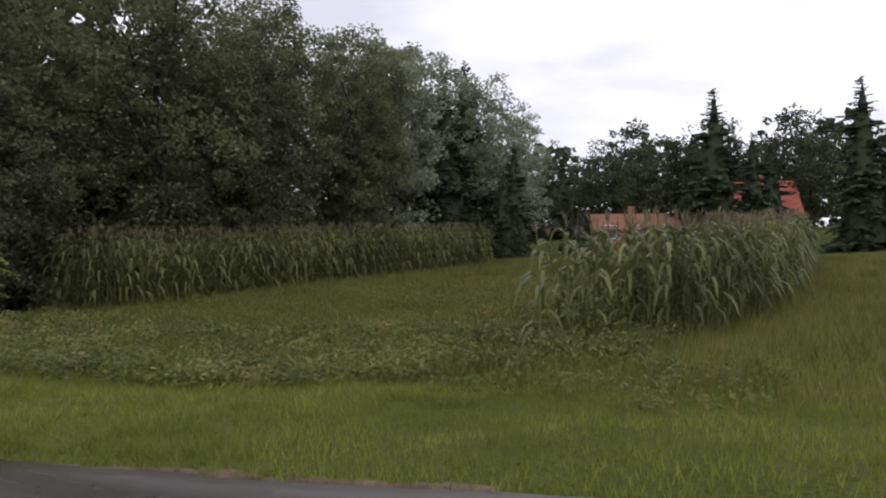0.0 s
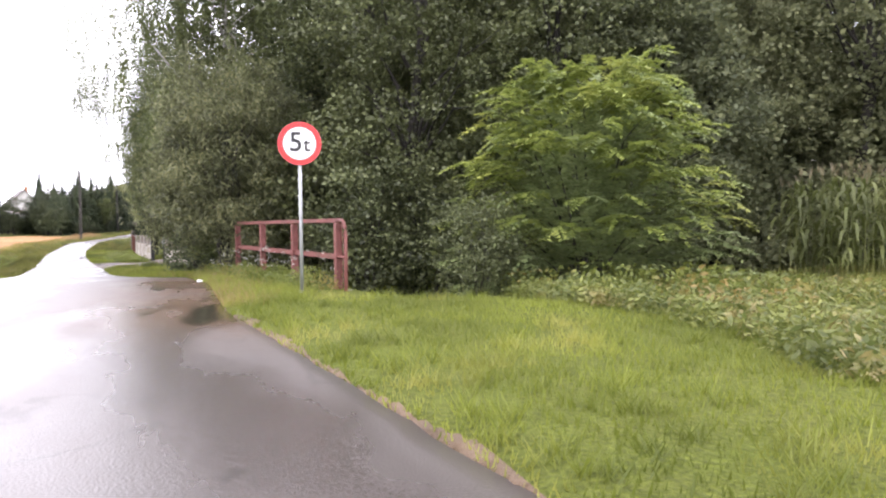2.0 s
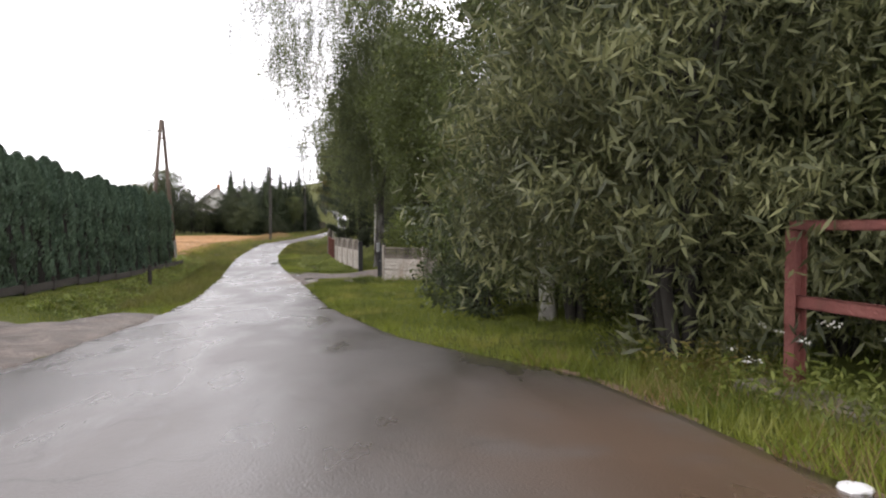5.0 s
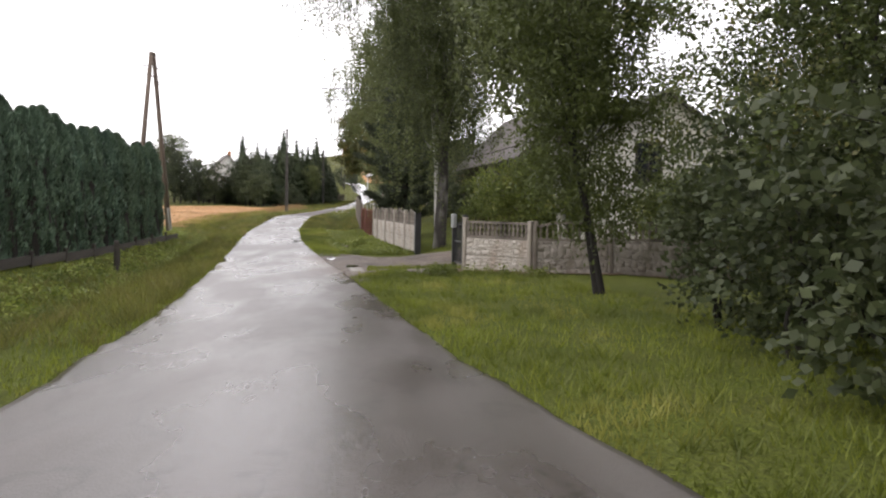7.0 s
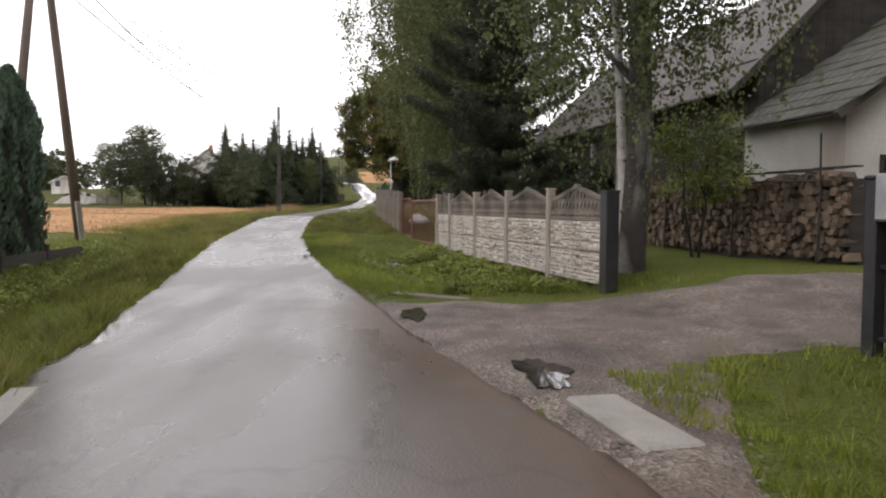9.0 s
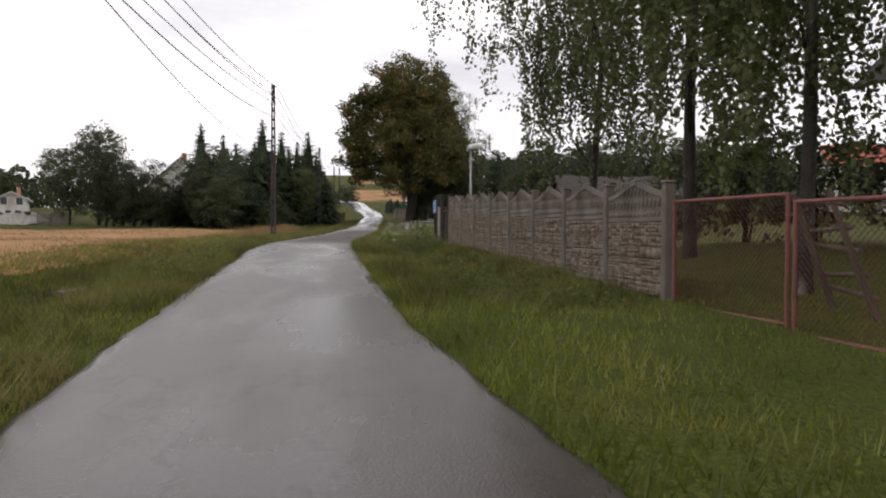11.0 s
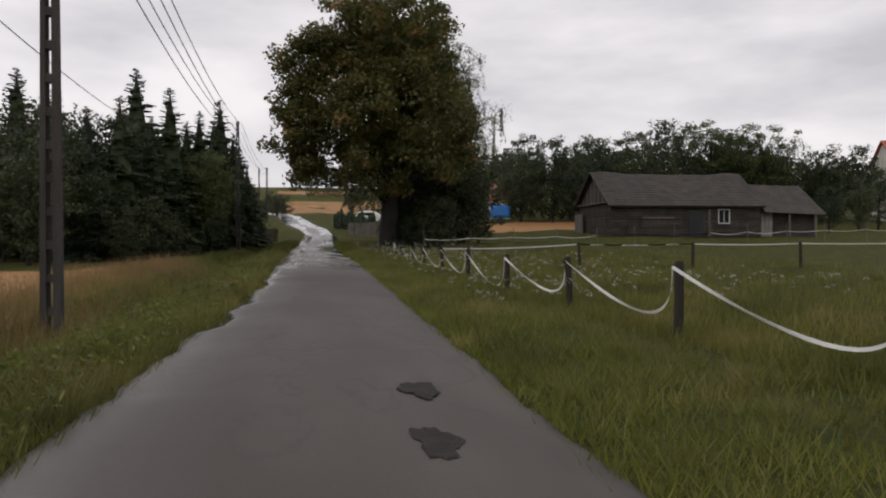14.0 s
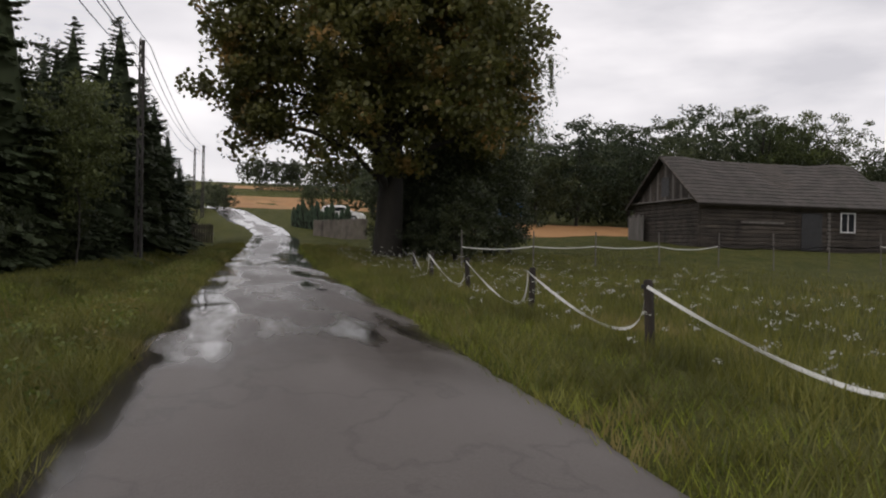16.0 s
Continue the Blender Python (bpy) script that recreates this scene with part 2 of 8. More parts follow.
BIRCH_OLD = solid("old_birch_bark", (0.024, 0.020, 0.017), (0.060, 0.053, 0.045), 0.85, scale=2.2, fine=16, bump=1.0, stain=(0.42, 0.40, 0.37), stretch=(0.9, 0.9, 0.9))
SOIL = solid("rusty_soil", (0.105, 0.070, 0.042), (0.210, 0.145, 0.088), 0.9, scale=3.0, fine=50, bump=0.8, stain=(0.08, 0.055, 0.034))
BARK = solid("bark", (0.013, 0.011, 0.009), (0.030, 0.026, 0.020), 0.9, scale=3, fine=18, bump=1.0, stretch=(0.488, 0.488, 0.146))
BIRCHBARK = solid("birch_bark", (0.312, 0.296, 0.270), (0.562, 0.541, 0.499), 0.7, scale=2.5, fine=14, bump=0.5, stain=(0.052, 0.047, 0.042), stretch=(0.728, 0.728, 2.288))
WOOD_OLD = solid("weathered_wood", (0.040, 0.033, 0.028), (0.098, 0.083, 0.070), 0.85, scale=1.5, fine=30, bump=0.7, stretch=(0.25, 1, 3), vary=0.4)
WOOD_POLE = solid("tarred_pole_wood", (0.085, 0.06, 0.045), (0.16, 0.12, 0.09), 0.8, scale=2, fine=30, bump=0.6, stretch=(2, 2, 0.15))
RUSTRED = solid("worn_red_paint", (0.14, 0.045, 0.038), (0.23, 0.08, 0.068), 0.6, scale=4, fine=30, bump=0.35, stain=(0.11, 0.055, 0.035))
STEEL = solid("galvanised_steel", (0.30, 0.31, 0.31), (0.44, 0.45, 0.45), 0.5, metal=0.6, scale=5, fine=40, bump=0.1)
DARKIRON = solid("black_iron", (0.012, 0.012, 0.013), (0.028, 0.028, 0.03), 0.5, scale=5, fine=40, bump=0.2)
PLASTER = solid("white_plaster", (0.58, 0.56, 0.51), (0.72, 0.70, 0.65), 0.9, scale=0.9, fine=25, bump=0.3, stain=(0.42, 0.37, 0.31))
ROOFMETAL = solid("brown_sheet_roof", (0.098, 0.084, 0.078), (0.140, 0.124, 0.116), 0.72, scale=0.8, fine=20, bump=0.12)
SHINGLE = solid("mossy_shingle", (0.085, 0.085, 0.07), (0.17, 0.165, 0.14), 0.9, scale=2, fine=25, bump=0.6, stain=(0.06, 0.075, 0.03), vary=0.4)
DARKGLASS = solid("window_glass", (0.02, 0.022, 0.025), (0.03, 0.032, 0.035), 0.06, scale=2, fine=10, bump=0.0)
WHITEPAINT = solid("white_paint", (0.70, 0.70, 0.69), (0.80, 0.80, 0.79), 0.45, scale=4, fine=30, bump=0.05)
REDPAINT = solid("red_paint", (0.52, 0.022, 0.022), (0.60, 0.035, 0.03), 0.4, scale=4, fine=30, bump=0.05)
BLACKPAINT = solid("black_paint", (0.012, 0.012, 0.012), (0.02, 0.02, 0.02), 0.5, scale=4, fine=30, bump=0.05)
BLUEPAINT = solid("blue_paint", (0.02, 0.16, 0.50), (0.03, 0.22, 0.60), 0.45, scale=4, fine=30, bump=0.05)
REDTILE = solid("red_roof_tile", (0.33, 0.075, 0.05), (0.45, 0.13, 0.085), 0.7, scale=2, fine=12, bump=0.5)
WORNPLASTER = solid("worn_plaster", (0.272, 0.243, 0.211), (0.422, 0.387, 0.346), 0.9, scale=3.0, fine=30, bump=0.6, stain=(0.109, 0.056, 0.035), vary=0.3)
BRICKTONE = solid("orange_brick", (0.34, 0.155, 0.075), (0.46, 0.23, 0.12), 0.85, scale=2, fine=14, bump=0.5)
LOGEND = solid("cut_log", (0.10, 0.075, 0.058), (0.42, 0.30, 0.21), 0.85, scale=1.2, fine=40, bump=0.5, vary=0.9)
ROPE = solid("white_tape", (0.66, 0.66, 0.62), (0.76, 0.76, 0.72), 0.6, scale=20, fine=80, bump=0.1)
WIRE = solid("cable_black", (0.015, 0.015, 0.016), (0.03, 0.03, 0.03), 0.6, scale=3, fine=20, bump=0.0)

L_ALDER = leafy("alder_leaves", (0.037, 0.053, 0.027), (0.118, 0.140, 0.068))
L_DARK = leafy("shade_leaves", (0.029, 0.046, 0.027), (0.090, 0.113, 0.057))
L_SILVER = leafy("silver_leaves", (0.190, 0.225, 0.150), (0.520, 0.555, 0.400))
L_BIRCH = leafy("birch_leaves", (0.058, 0.076, 0.028), (0.175, 0.200, 0.078), scale=0.7)
L_WILLOW = leafy("willow_leaves", (0.050, 0.062, 0.028), (0.290, 0.295, 0.140), scale=0.9)
L_SUMAC = leafy("locust_leaves", (0.140, 0.195, 0.040), (0.390, 0.440, 0.115), tip=(0.430, 0.450, 0.115))
L_LINDEN = leafy("linden_leaves", (0.050, 0.058, 0.017), (0.165, 0.158, 0.047), tip=(0.320, 0.190, 0.058), scale=0.5)
L_SPRUCE = leafy("spruce_needles", (0.022, 0.036, 0.020), (0.066, 0.090, 0.048), through_light=0.1, shine=0.8)
L_PINE = leafy("pine_needles", (0.022, 0.031, 0.020), (0.066, 0.080, 0.048), through_light=0.1, shine=0.8)
L_THUJA = leafy("thuja_leaves", (0.064, 0.116, 0.082), (0.200, 0.285, 0.196), through_light=0.15, scale=0.8)
L_CORN = leafy("maize_leaves", (0.078, 0.104, 0.026), (0.255, 0.270, 0.098))
L_TASSEL = leafy("maize_tassels", (0.160, 0.130, 0.070), (0.320, 0.270, 0.170))
L_GRASS = leafy("grass_blades", (0.118, 0.156, 0.022), (0.310, 0.345, 0.052), tip=(0.335, 0.320, 0.080), scale=0.45)
L_MEADOW = leafy("meadow_grass", (0.094, 0.104, 0.022), (0.255, 0.245, 0.060), tip=(0.290, 0.235, 0.090), scale=0.5)
L_WEED = leafy("weed_leaves", (0.076, 0.109, 0.020), (0.237, 0.265, 0.062), tip=(0.271, 0.192, 0.062))
L_BROAD = leafy("butterbur_leaves", (0.13, 0.18, 0.034), (0.40, 0.45, 0.11), scale=0.8)
L_HERB = leafy("meadow_herb_leaves", (0.100, 0.130, 0.032), (0.285, 0.305, 0.085), tip=(0.30, 0.24, 0.10), scale=0.8)
L_STRAW = leafy("dry_grass", (0.230, 0.144, 0.063), (0.414, 0.282, 0.149))
L_FLOWER = leafy("white_flowers", (0.550, 0.550, 0.500), (0.750, 0.750, 0.700))
L_FAR = leafy("far_woods", (0.031, 0.041, 0.022), (0.072, 0.086, 0.043), scale=0.08)
L_ROWAN = leafy("rowan_leaves", (0.036, 0.052, 0.016), (0.135, 0.165, 0.052))
L_SUMAC_OLD = leafy("locust_inner_leaves", (0.147, 0.200, 0.080), (0.366, 0.425, 0.182))
# paler than real foliage: a veil of haze is put into the leaf tones
L_WOOD = leafy("hazed_woodland_leaves", (0.118, 0.134, 0.070), (0.285, 0.300, 0.150), shine=0.68, scale=0.5)
L_NEAR = leafy("alder_leaves_near", (0.032, 0.043, 0.020), (0.205, 0.230, 0.100), through_light=0.3, scale=0.7)
# the darker woodland leaves, lifted by the same painted haze
L_SHADE = leafy("hazed_deep_woodland_leaves", (0.086, 0.102, 0.056), (0.215, 0.235, 0.114), shine=0.68, scale=0.5)
WOOD_DARK = solid("dark_post_wood", (0.022, 0.017, 0.013), (0.060, 0.047, 0.036), 0.85, scale=3, fine=30, bump=0.7, stretch=(2, 2, 0.2), vary=0.4)
ROOFCLAY = solid("old_clay_roof", (0.20, 0.085, 0.045), (0.30, 0.14, 0.075), 0.85, scale=2, fine=14, bump=0.5)
L_HAZEL = leafy("hazel_leaves", (0.034, 0.050, 0.018), (0.165, 0.205, 0.066), tip=(0.205, 0.185, 0.058), scale=0.9)
PEBBLE = solid("pebbles", (0.09, 0.075, 0.062), (0.25, 0.215, 0.185), 0.6, scale=9, fine=40, bump=0.2, islands=0.6)
L_GARDEN = leafy("garden_bush_leaves", (0.072, 0.104, 0.022), (0.255, 0.295, 0.074), tip=(0.300, 0.285, 0.080), scale=0.9)
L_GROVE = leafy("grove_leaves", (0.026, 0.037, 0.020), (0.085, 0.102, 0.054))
POLE_DARK = solid("dark_pole_concrete", (0.030, 0.027, 0.025), (0.075, 0.068, 0.062), 0.85, scale=2, fine=30, bump=0.5, stretch=(2, 2, 0.3))
WOOD_BARN = solid("barn_logs", (0.034, 0.027, 0.022), (0.125, 0.103, 0.083), 0.85, scale=2.2, fine=30, bump=0.8, stretch=(0.3, 1, 3), vary=0.6, stain=(0.025, 0.02, 0.016))
WOOD_GREY = solid("silvered_boards", (0.11, 0.10, 0.09), (0.24, 0.22, 0.20), 0.85, scale=2.5, fine=30, bump=0.6, stretch=(2, 2, 0.3), vary=0.4)
ROOF_OLD = solid("old_shingle_roof", (0.042, 0.035, 0.030), (0.098, 0.084, 0.073), 0.85, scale=1.5, fine=18, bump=0.9, stain=(0.04, 0.038, 0.028), vary=0.35)

# ---- building helpers ----
def mesh_from(name, verts, faces, mat):
    me = bpy.data.meshes.new(name)
    verts, faces = np.asarray(verts, dtype=np.float32), np.asarray(faces, dtype=np.int32)
    n, k = faces.shape
    me.vertices.add(len(verts))
    me.vertices.foreach_set("co", verts.ravel())
    me.loops.add(n * k)
    me.loops.foreach_set("vertex_index", faces.ravel())
    me.polygons.add(n)
    me.polygons.foreach_set("loop_start", np.arange(n, dtype=np.int32) * k)
    me.polygons.foreach_set("loop_total", np.full(n, k, dtype=np.int32))
    me.update(calc_edges=True)
    me.materials.append(mat)
    return me


def part(name, bm, mat, parent=None, label="", smooth=False):
    me = bpy.data.meshes.new(name)
    if smooth:
        for f in bm.faces:
            f.smooth = True
    bm.to_mesh(me)
    bm.free()
    me.materials.append(mat)
    ob = new(name, me)
    ob.parent = parent
    if label:
        ob["label"] = label
    return ob


def mesh_part(name, me, parent=None, label=""):
    ob = new(name, me)
    ob.parent = parent
    if label:
        ob["label"] = label
    return ob


def root(name, m, label, category, group="", kind=""):
    e = new(name)
    e.empty_display_size = 0.2
    e.matrix_basis = m
    return tagged(e, label, category, group, kind)


def box(bm, x0, y0, z0, x1, y1, z1, bevel=0.0):
    r = bmesh.ops.create_cube(bm, size=1.0)
    vs = r["verts"]
    for v in vs:
        v.co = Vector((x0 + (v.co.x + 0.5) * (x1 - x0), y0 + (v.co.y + 0.5) * (y1 - y0), z0 + (v.co.z + 0.5) * (z1 - z0)))
    if bevel:
        es = {e for v in vs for e in v.link_edges}
        bmesh.ops.bevel(bm, geom=list(es), offset=bevel, segments=1, affect="EDGES")
    return vs


def boxed(x0, y0, z0, x1, y1, z1, bevel=0.0):
    bm = bmesh.new()
    box(bm, x0, y0, z0, x1, y1, z1, bevel)
    return bm


def tube_arrays(points, radii, sides=7):
    """A tapered tube through points, as vertex and quad arrays."""
    pts = [Vector(p) for p in points]
    vs, fs = [], []
    for i, p in enumerate(pts):
        d = (pts[min(i + 1, len(pts) - 1)] - pts[max(i - 1, 0)])
        d = d.normalized() if d.length > 1e-6 else Vector((0, 0, 1))
        a = d.orthogonal().normalized() if abs(d.z) < 0.98 else (Vector((1, 0, 0)) - d * d.x).normalized()
        b = d.cross(a)
        for k in range(sides):
            w = 2 * math.pi * k / sides
            vs.append(p + (a * math.cos(w) + b * math.sin(w)) * radii[i])
    for i in range(len(pts) - 1):
        for k in range(sides):
            q = (k + 1) % sides
            fs.append((i * sides + k, i * sides + q, (i + 1) * sides + q, (i + 1) * sides + k))
    return [tuple(v) for v in vs], fs


def tube(bm, points, radii, sides=8, cap=True):
    vs, fs = tube_arrays(points, radii, sides)
    bv = [bm.verts.new(v) for v in vs]
    for f in fs:
        bm.faces.new([bv[i] for i in f])
    if cap:
        bm.faces.new([bv[i] for i in range(sides)][::-1])
        bm.faces.new([bv[i] for i in range(len(vs) - sides, len(vs))])


def join_arrays(chunks):
    vs, fs, n = [], [], 0
    for v, f in chunks:
        v, f = np.asarray(v, dtype=np.float32), np.asarray(f, dtype=np.int32)
        vs.append(v)
        fs.append(f + n)
        n += len(v)
    return np.concatenate(vs), np.concatenate(fs)


def leaf_arrays(rng, centres, length, width, down=0.0, flat=0.0, jitter=0.35):
    """One pointed leaf (a folded diamond of two halves as a quad) at each centre. down: how much leaves hang; flat: how level they lie."""
    n = len(centres)
    axis = rng.normal(size=(n, 3))
    axis[:, 2] = axis[:, 2] * (1 - flat) - down * 2.0
    axis /= np.linalg.norm(axis, axis=1)[:, None]
    side = rng.normal(size=(n, 3))
    side[:, 2] *= 1 - flat
    side -= axis * (side * axis).sum(1)[:, None]
    side /= np.maximum(np.linalg.norm(side, axis=1)[:, None], 1e-6)
    s = (1 + jitter * rng.uniform(-1, 1, n))[:, None]
    ln, wd = axis * length * s, side * width * s * 0.5
    v = np.stack([centres - ln * 0.5, centres + wd - ln * 0.05, centres + ln * 0.5, centres - wd - ln * 0.05], 1).reshape(-1, 3)
    return v, np.arange(4 * n).reshape(-1, 4)

# ---- the lie of the land ----
ROAD_Z = [(-900, 46), (-500, 30), (-400, 22.5), (-300, 13.2), (-260, 7.6), (-240, 5.7), (-228, 5.35), (-215, 5.1), (-205, 4.4), (-190, 2.9), (-175, 1.4), (-160, 0.45), (-148, -0.02), (-136, -0.25), (-122, -0.48), (-115, -0.6), (-105, -0.71),
          (-95, -0.75), (-90, -0.82), (-85, -0.96), (-80, -1.14), (-75, -1.32), (-70, -1.47), (-65, -1.57), (-60, -1.6), (-55, -1.52), (-50, -1.42),
          (-45, -1.3), (-40, -1.1), (-35, -0.88), (-30, -0.64), (-25, -0.47), (-20, -0.45), (-14, -0.48), (-9, -0.52), (-6, -0.46), (-3, -0.27), (0, -0.05), (8, 0.15), (300, 0.3)]
EDGE_L = [(-420, -120), (-300, -62), (-250, -36), (-230, -22), (-218, -15.2), (-205, -12.6), (-189, -11.1), (-182, -9.7), (-176, -9.2), (-168, -9.6), (-161, -10.2), (-150, -10.85), (-138, -11.2), (-130, -11.35), (-121, -11.4), (-118, -11.55), (-112, -11.9), (-106, -12.2), (-100, -12.3), (-94, -12.2), (-84, -11.5),
          (-75, -10.9), (-67, -9.8), (-60, -8.8), (-48, -6.9), (-38, -5.6), (-28, -4.7), (-10, -5.6), (10, -6.5)]
EDGE_R = [(-420, -116), (-300, -58.5), (-250, -32.6), (-230, -18.6), (-218, -12.0), (-205, -9.5), (-189, -8.0), (-182, -6.9), (-171, -6.5), (-160, -7.3), (-150, -7.6), (-134, -7.85), (-121, -8.4), (-114, -8.7), (-100, -9.3), (-93, -9.3), (-86, -8.95), (-78, -8.4),
          (-71, -7.4), (-63, -5.85), (-55, -4.35), (-46, -2.95), (-41.7, -2.35), (-34, -0.8), (-30, 0.9), (-25, 1.5), (-19, 1.75), (-15.3, 2.3), (-11.9, 2.8), (-6, 3.7), (0, 4.3), (10, 4.6)]
ZX, ZV = [a for a, b in ROAD_Z], [b for a, b in ROAD_Z]
LX, LV = [a for a, b in EDGE_L], [b for a, b in EDGE_L]
RX, RV = [a for a, b in EDGE_R], [b for a, b in EDGE_R]


def smooth(a, b, x):
    t = np.clip((x - a) / (b - a), 0, 1)
    return t * t * (3 - 2 * t)


def wobble(x, y, s):
    """A cheap, smooth unevenness of about one, that repeats nowhere near."""
    return (np.sin(x * s + 1.7 * np.sin(y * s * 0.83 + 0.4)) + np.sin(y * s * 1.31 + 1.3 * np.sin(x * s * 0.71 + 2.1)) + 0.6 * np.sin((x - y) * s * 2.3 + 0.7)) / 2.6


def ground_z(x, y):
    x, y = np.asarray(x, dtype=float), np.asarray(y, dtype=float)
    road = np.interp(x, ZX, ZV)
    road = np.where(x < -165, 0.6 + (road - 0.6) * (0.22 + 0.78 * smooth(-105, -28, y)), road)
    el, er = np.interp(x, LX, LV), np.interp(x, RX, RV)
    off = np.maximum(np.maximum(y - er, el - y), 0)
    z = road.copy()
    # meadow beside the start, rising away from the road
    meadow = np.maximum(-0.8 + 0.037 * np.maximum(y - 13, 0), -0.8)
    meadow = np.minimum(meadow, 3.2) + 0.018 * np.clip(x + 12, 0, 40)
    k = smooth(3.5, 11, y) * smooth(-48, -36, x)
    z = z * (1 - k) + meadow * k
    # creek under the bridge
    cx = -25.2 - 0.42 * np.clip(y - 4, 0, 200)
    yr = 3.84 + 0.22 * np.clip(x + 21.33, -9, 0.3)
    z -= 1.7 * np.exp(-((x - cx) / 2.9) ** 2) * smooth(0.3, 1.3, y - yr)
    z -= 1.3 * np.exp(-((x + 25.5) / 2.3) ** 2) * smooth(-7.5, -9.5, y)
    # ditches beside the lane
    z -= 0.42 * np.exp(-(((el - y) - 2.3) / 0.8) ** 2) * smooth(-36, -42, x) * smooth(-210, -180, x)
    gate = 1 - smooth(-80, -78.5, x) * smooth(-72, -73.5, x)
    z -= 0.45 * np.exp(-(((y - er) - 2.0) / 0.75) ** 2) * smooth(-63.5, -66, x) * smooth(-101, -99, x) * gate
    # farmyard, a little higher than the lane
    z += 0.42 * smooth(-3.2, 0.2, y) * smooth(-58, -62, x) * smooth(-92, -86, x)
    # the paddock rises towards the log barn
    z += 0.58 * smooth(4, 15, y) * smooth(-152.5, -159, x) * smooth(-260, -215, x)
    # rough turf
    z += off.clip(0, 1) * (0.035 * wobble(x, y, 1.9) + 0.10 * wobble(x, y, 0.33) * smooth(2, 8, off)) + 0.03 * off.clip(0, 1)
    # distant swells
    far = smooth(60, 260, np.abs(y) + np.maximum(x, 0) * 0.6)
    z += far * (3.0 * wobble(x, y, 0.011) + 3.0)
    return np.where(off <= 0.0, z - 0.06, z)


def gz(x, y):
    return float(ground_z(x, y))


def steps(segments):
    out = []
    for a, b, s in segments:
        out += list(np.arange(a, b - 1e-6, s))
    return np.array(out + [segments[-1][1]])


GX = steps([(-1500, -420, 60), (-420, -240, 8), (-240, -170, 2.0), (-170, 8, 0.5), (8, 80, 3), (80, 1000, 60)])
GY = steps([(-1200, -200, 50), (-200, -50, 6), (-50, -20, 1.0), (-20, 12, 0.33), (12, 50, 1.0), (50, 200, 6), (200, 1200, 50)])
mx_, my_ = np.meshgrid(GX, GY)
gv = np.stack([mx_, my_, ground_z(mx_, my_)], -1).reshape(-1, 3)
nx, ny = len(GX), len(GY)
ia = (np.arange(ny - 1)[:, None] * nx + np.arange(nx - 1)[None, :]).ravel()
ground_me = mesh_from("ground", gv, np.stack([ia, ia + 1, ia + nx + 1, ia + nx], 1), TURF)
ground_me.polygons.foreach_set("use_smooth", np.ones(len(ground_me.polygons), dtype=bool))
ground = tagged(new("ground", ground_me), "green turf and meadow ground reaching to the hills", "ground", kind="structure")


def draped(name, inside, x0, x1, y0, y1, step, lift, mat, label, category, kind="structure"):
    """A sheet that lies on the ground where inside(x, y) holds."""
    xs, ys = np.arange(x0, x1 + 1e-6, step), np.arange(y0, y1 + 1e-6, step)
    X, Y = np.meshgrid(xs, ys)
    v = np.stack([X, Y, ground_z(X, Y) + lift], -1).reshape(-1, 3)
    w = len(xs)
    i = (np.arange(len(ys) - 1)[:, None] * w + np.arange(w - 1)[None, :]).ravel()
    c = v[i] + np.array([step / 2, step / 2, 0])
    i = i[inside(c[:, 0], c[:, 1])]
    f = np.stack([i, i + 1, i + w + 1, i + w], 1)
    used, inv = np.unique(f, return_inverse=True)
    me = mesh_from(name, v[used], inv.reshape(f.shape), mat)
    me.polygons.foreach_set("use_smooth", np.ones(len(me.polygons), dtype=bool))
    return tagged(new(name, me), label, category, kind=kind)


# the lane: a strip with ragged edges, a slight crown and a thickness at its rim
rx_ = np.concatenate([np.arange(9.5, -200, -0.4), np.arange(-200, -262, -1.5)])
lane_v, lane_f = [], []
CROSS = np.array([0.0, 0.0, 0.02, 0.15, 0.35, 0.5, 0.65, 0.85, 0.98, 1.0, 1.0])
for i, x in enumerate(rx_):
    yl = np.interp(x, LX, LV) + (0.05 + 0.11 * float(smooth(-100, -112, x))) * wobble(x, 3.0, 2.3) + 0.045 * wobble(x, 9.0, 7.0)
    yr = np.interp(x, RX, RV) + 0.05 * wobble(x, 20.0, 2.1) + 0.035 * wobble(x, 40.0, 7.7)
    z = np.interp(x, ZX, ZV)
    for j, c in enumerate(CROSS):
        crown = 0.05 * (1 - (2 * c - 1) ** 2) + 0.012 * wobble(x * 1.0, c * 9, 0.9)
        lane_v.append((x, yl + (yr - yl) * c, z - (0.12 if j in (0, 10) else 0.0) + crown + 0.012))
w = len(CROSS)
for i in range(len(rx_) - 1):
    for j in range(w - 1):
        a = i * w + j
        lane_f.append((a, a + w, a + w + 1, a + 1))
lane_me = mesh_from("road", lane_v, lane_f, ASPHALT)
# where the sheet holds standing water: along the rims, and over the low stretch before the linden
film = lane_me.attributes.new("film", "FLOAT", "POINT")
lv = np.array(lane_v)
across = np.tile(CROSS, len(rx_))
rim = np.exp(-(np.minimum(across, 1 - across) / 0.07) ** 2)
low_ = smooth(-124, -132, lv[:, 0])
left_ = smooth(-106, -112, lv[:, 0]) * np.exp(-(across / 0.16) ** 2)
hollow = 0.62 * np.exp(-((lv[:, 0] + 69.5) / 4.5) ** 2) * np.exp(-((across - 0.9) / 0.1) ** 2) + 0.5 * np.exp(-((lv[:, 0] + 60) / 2.0) ** 2) * np.exp(-((across - 0.06) / 0.06) ** 2) + 0.2 * np.exp(-((lv[:, 0] + 19.3) / 1.0) ** 2) * np.exp(-((across - 0.85) / 0.1) ** 2)
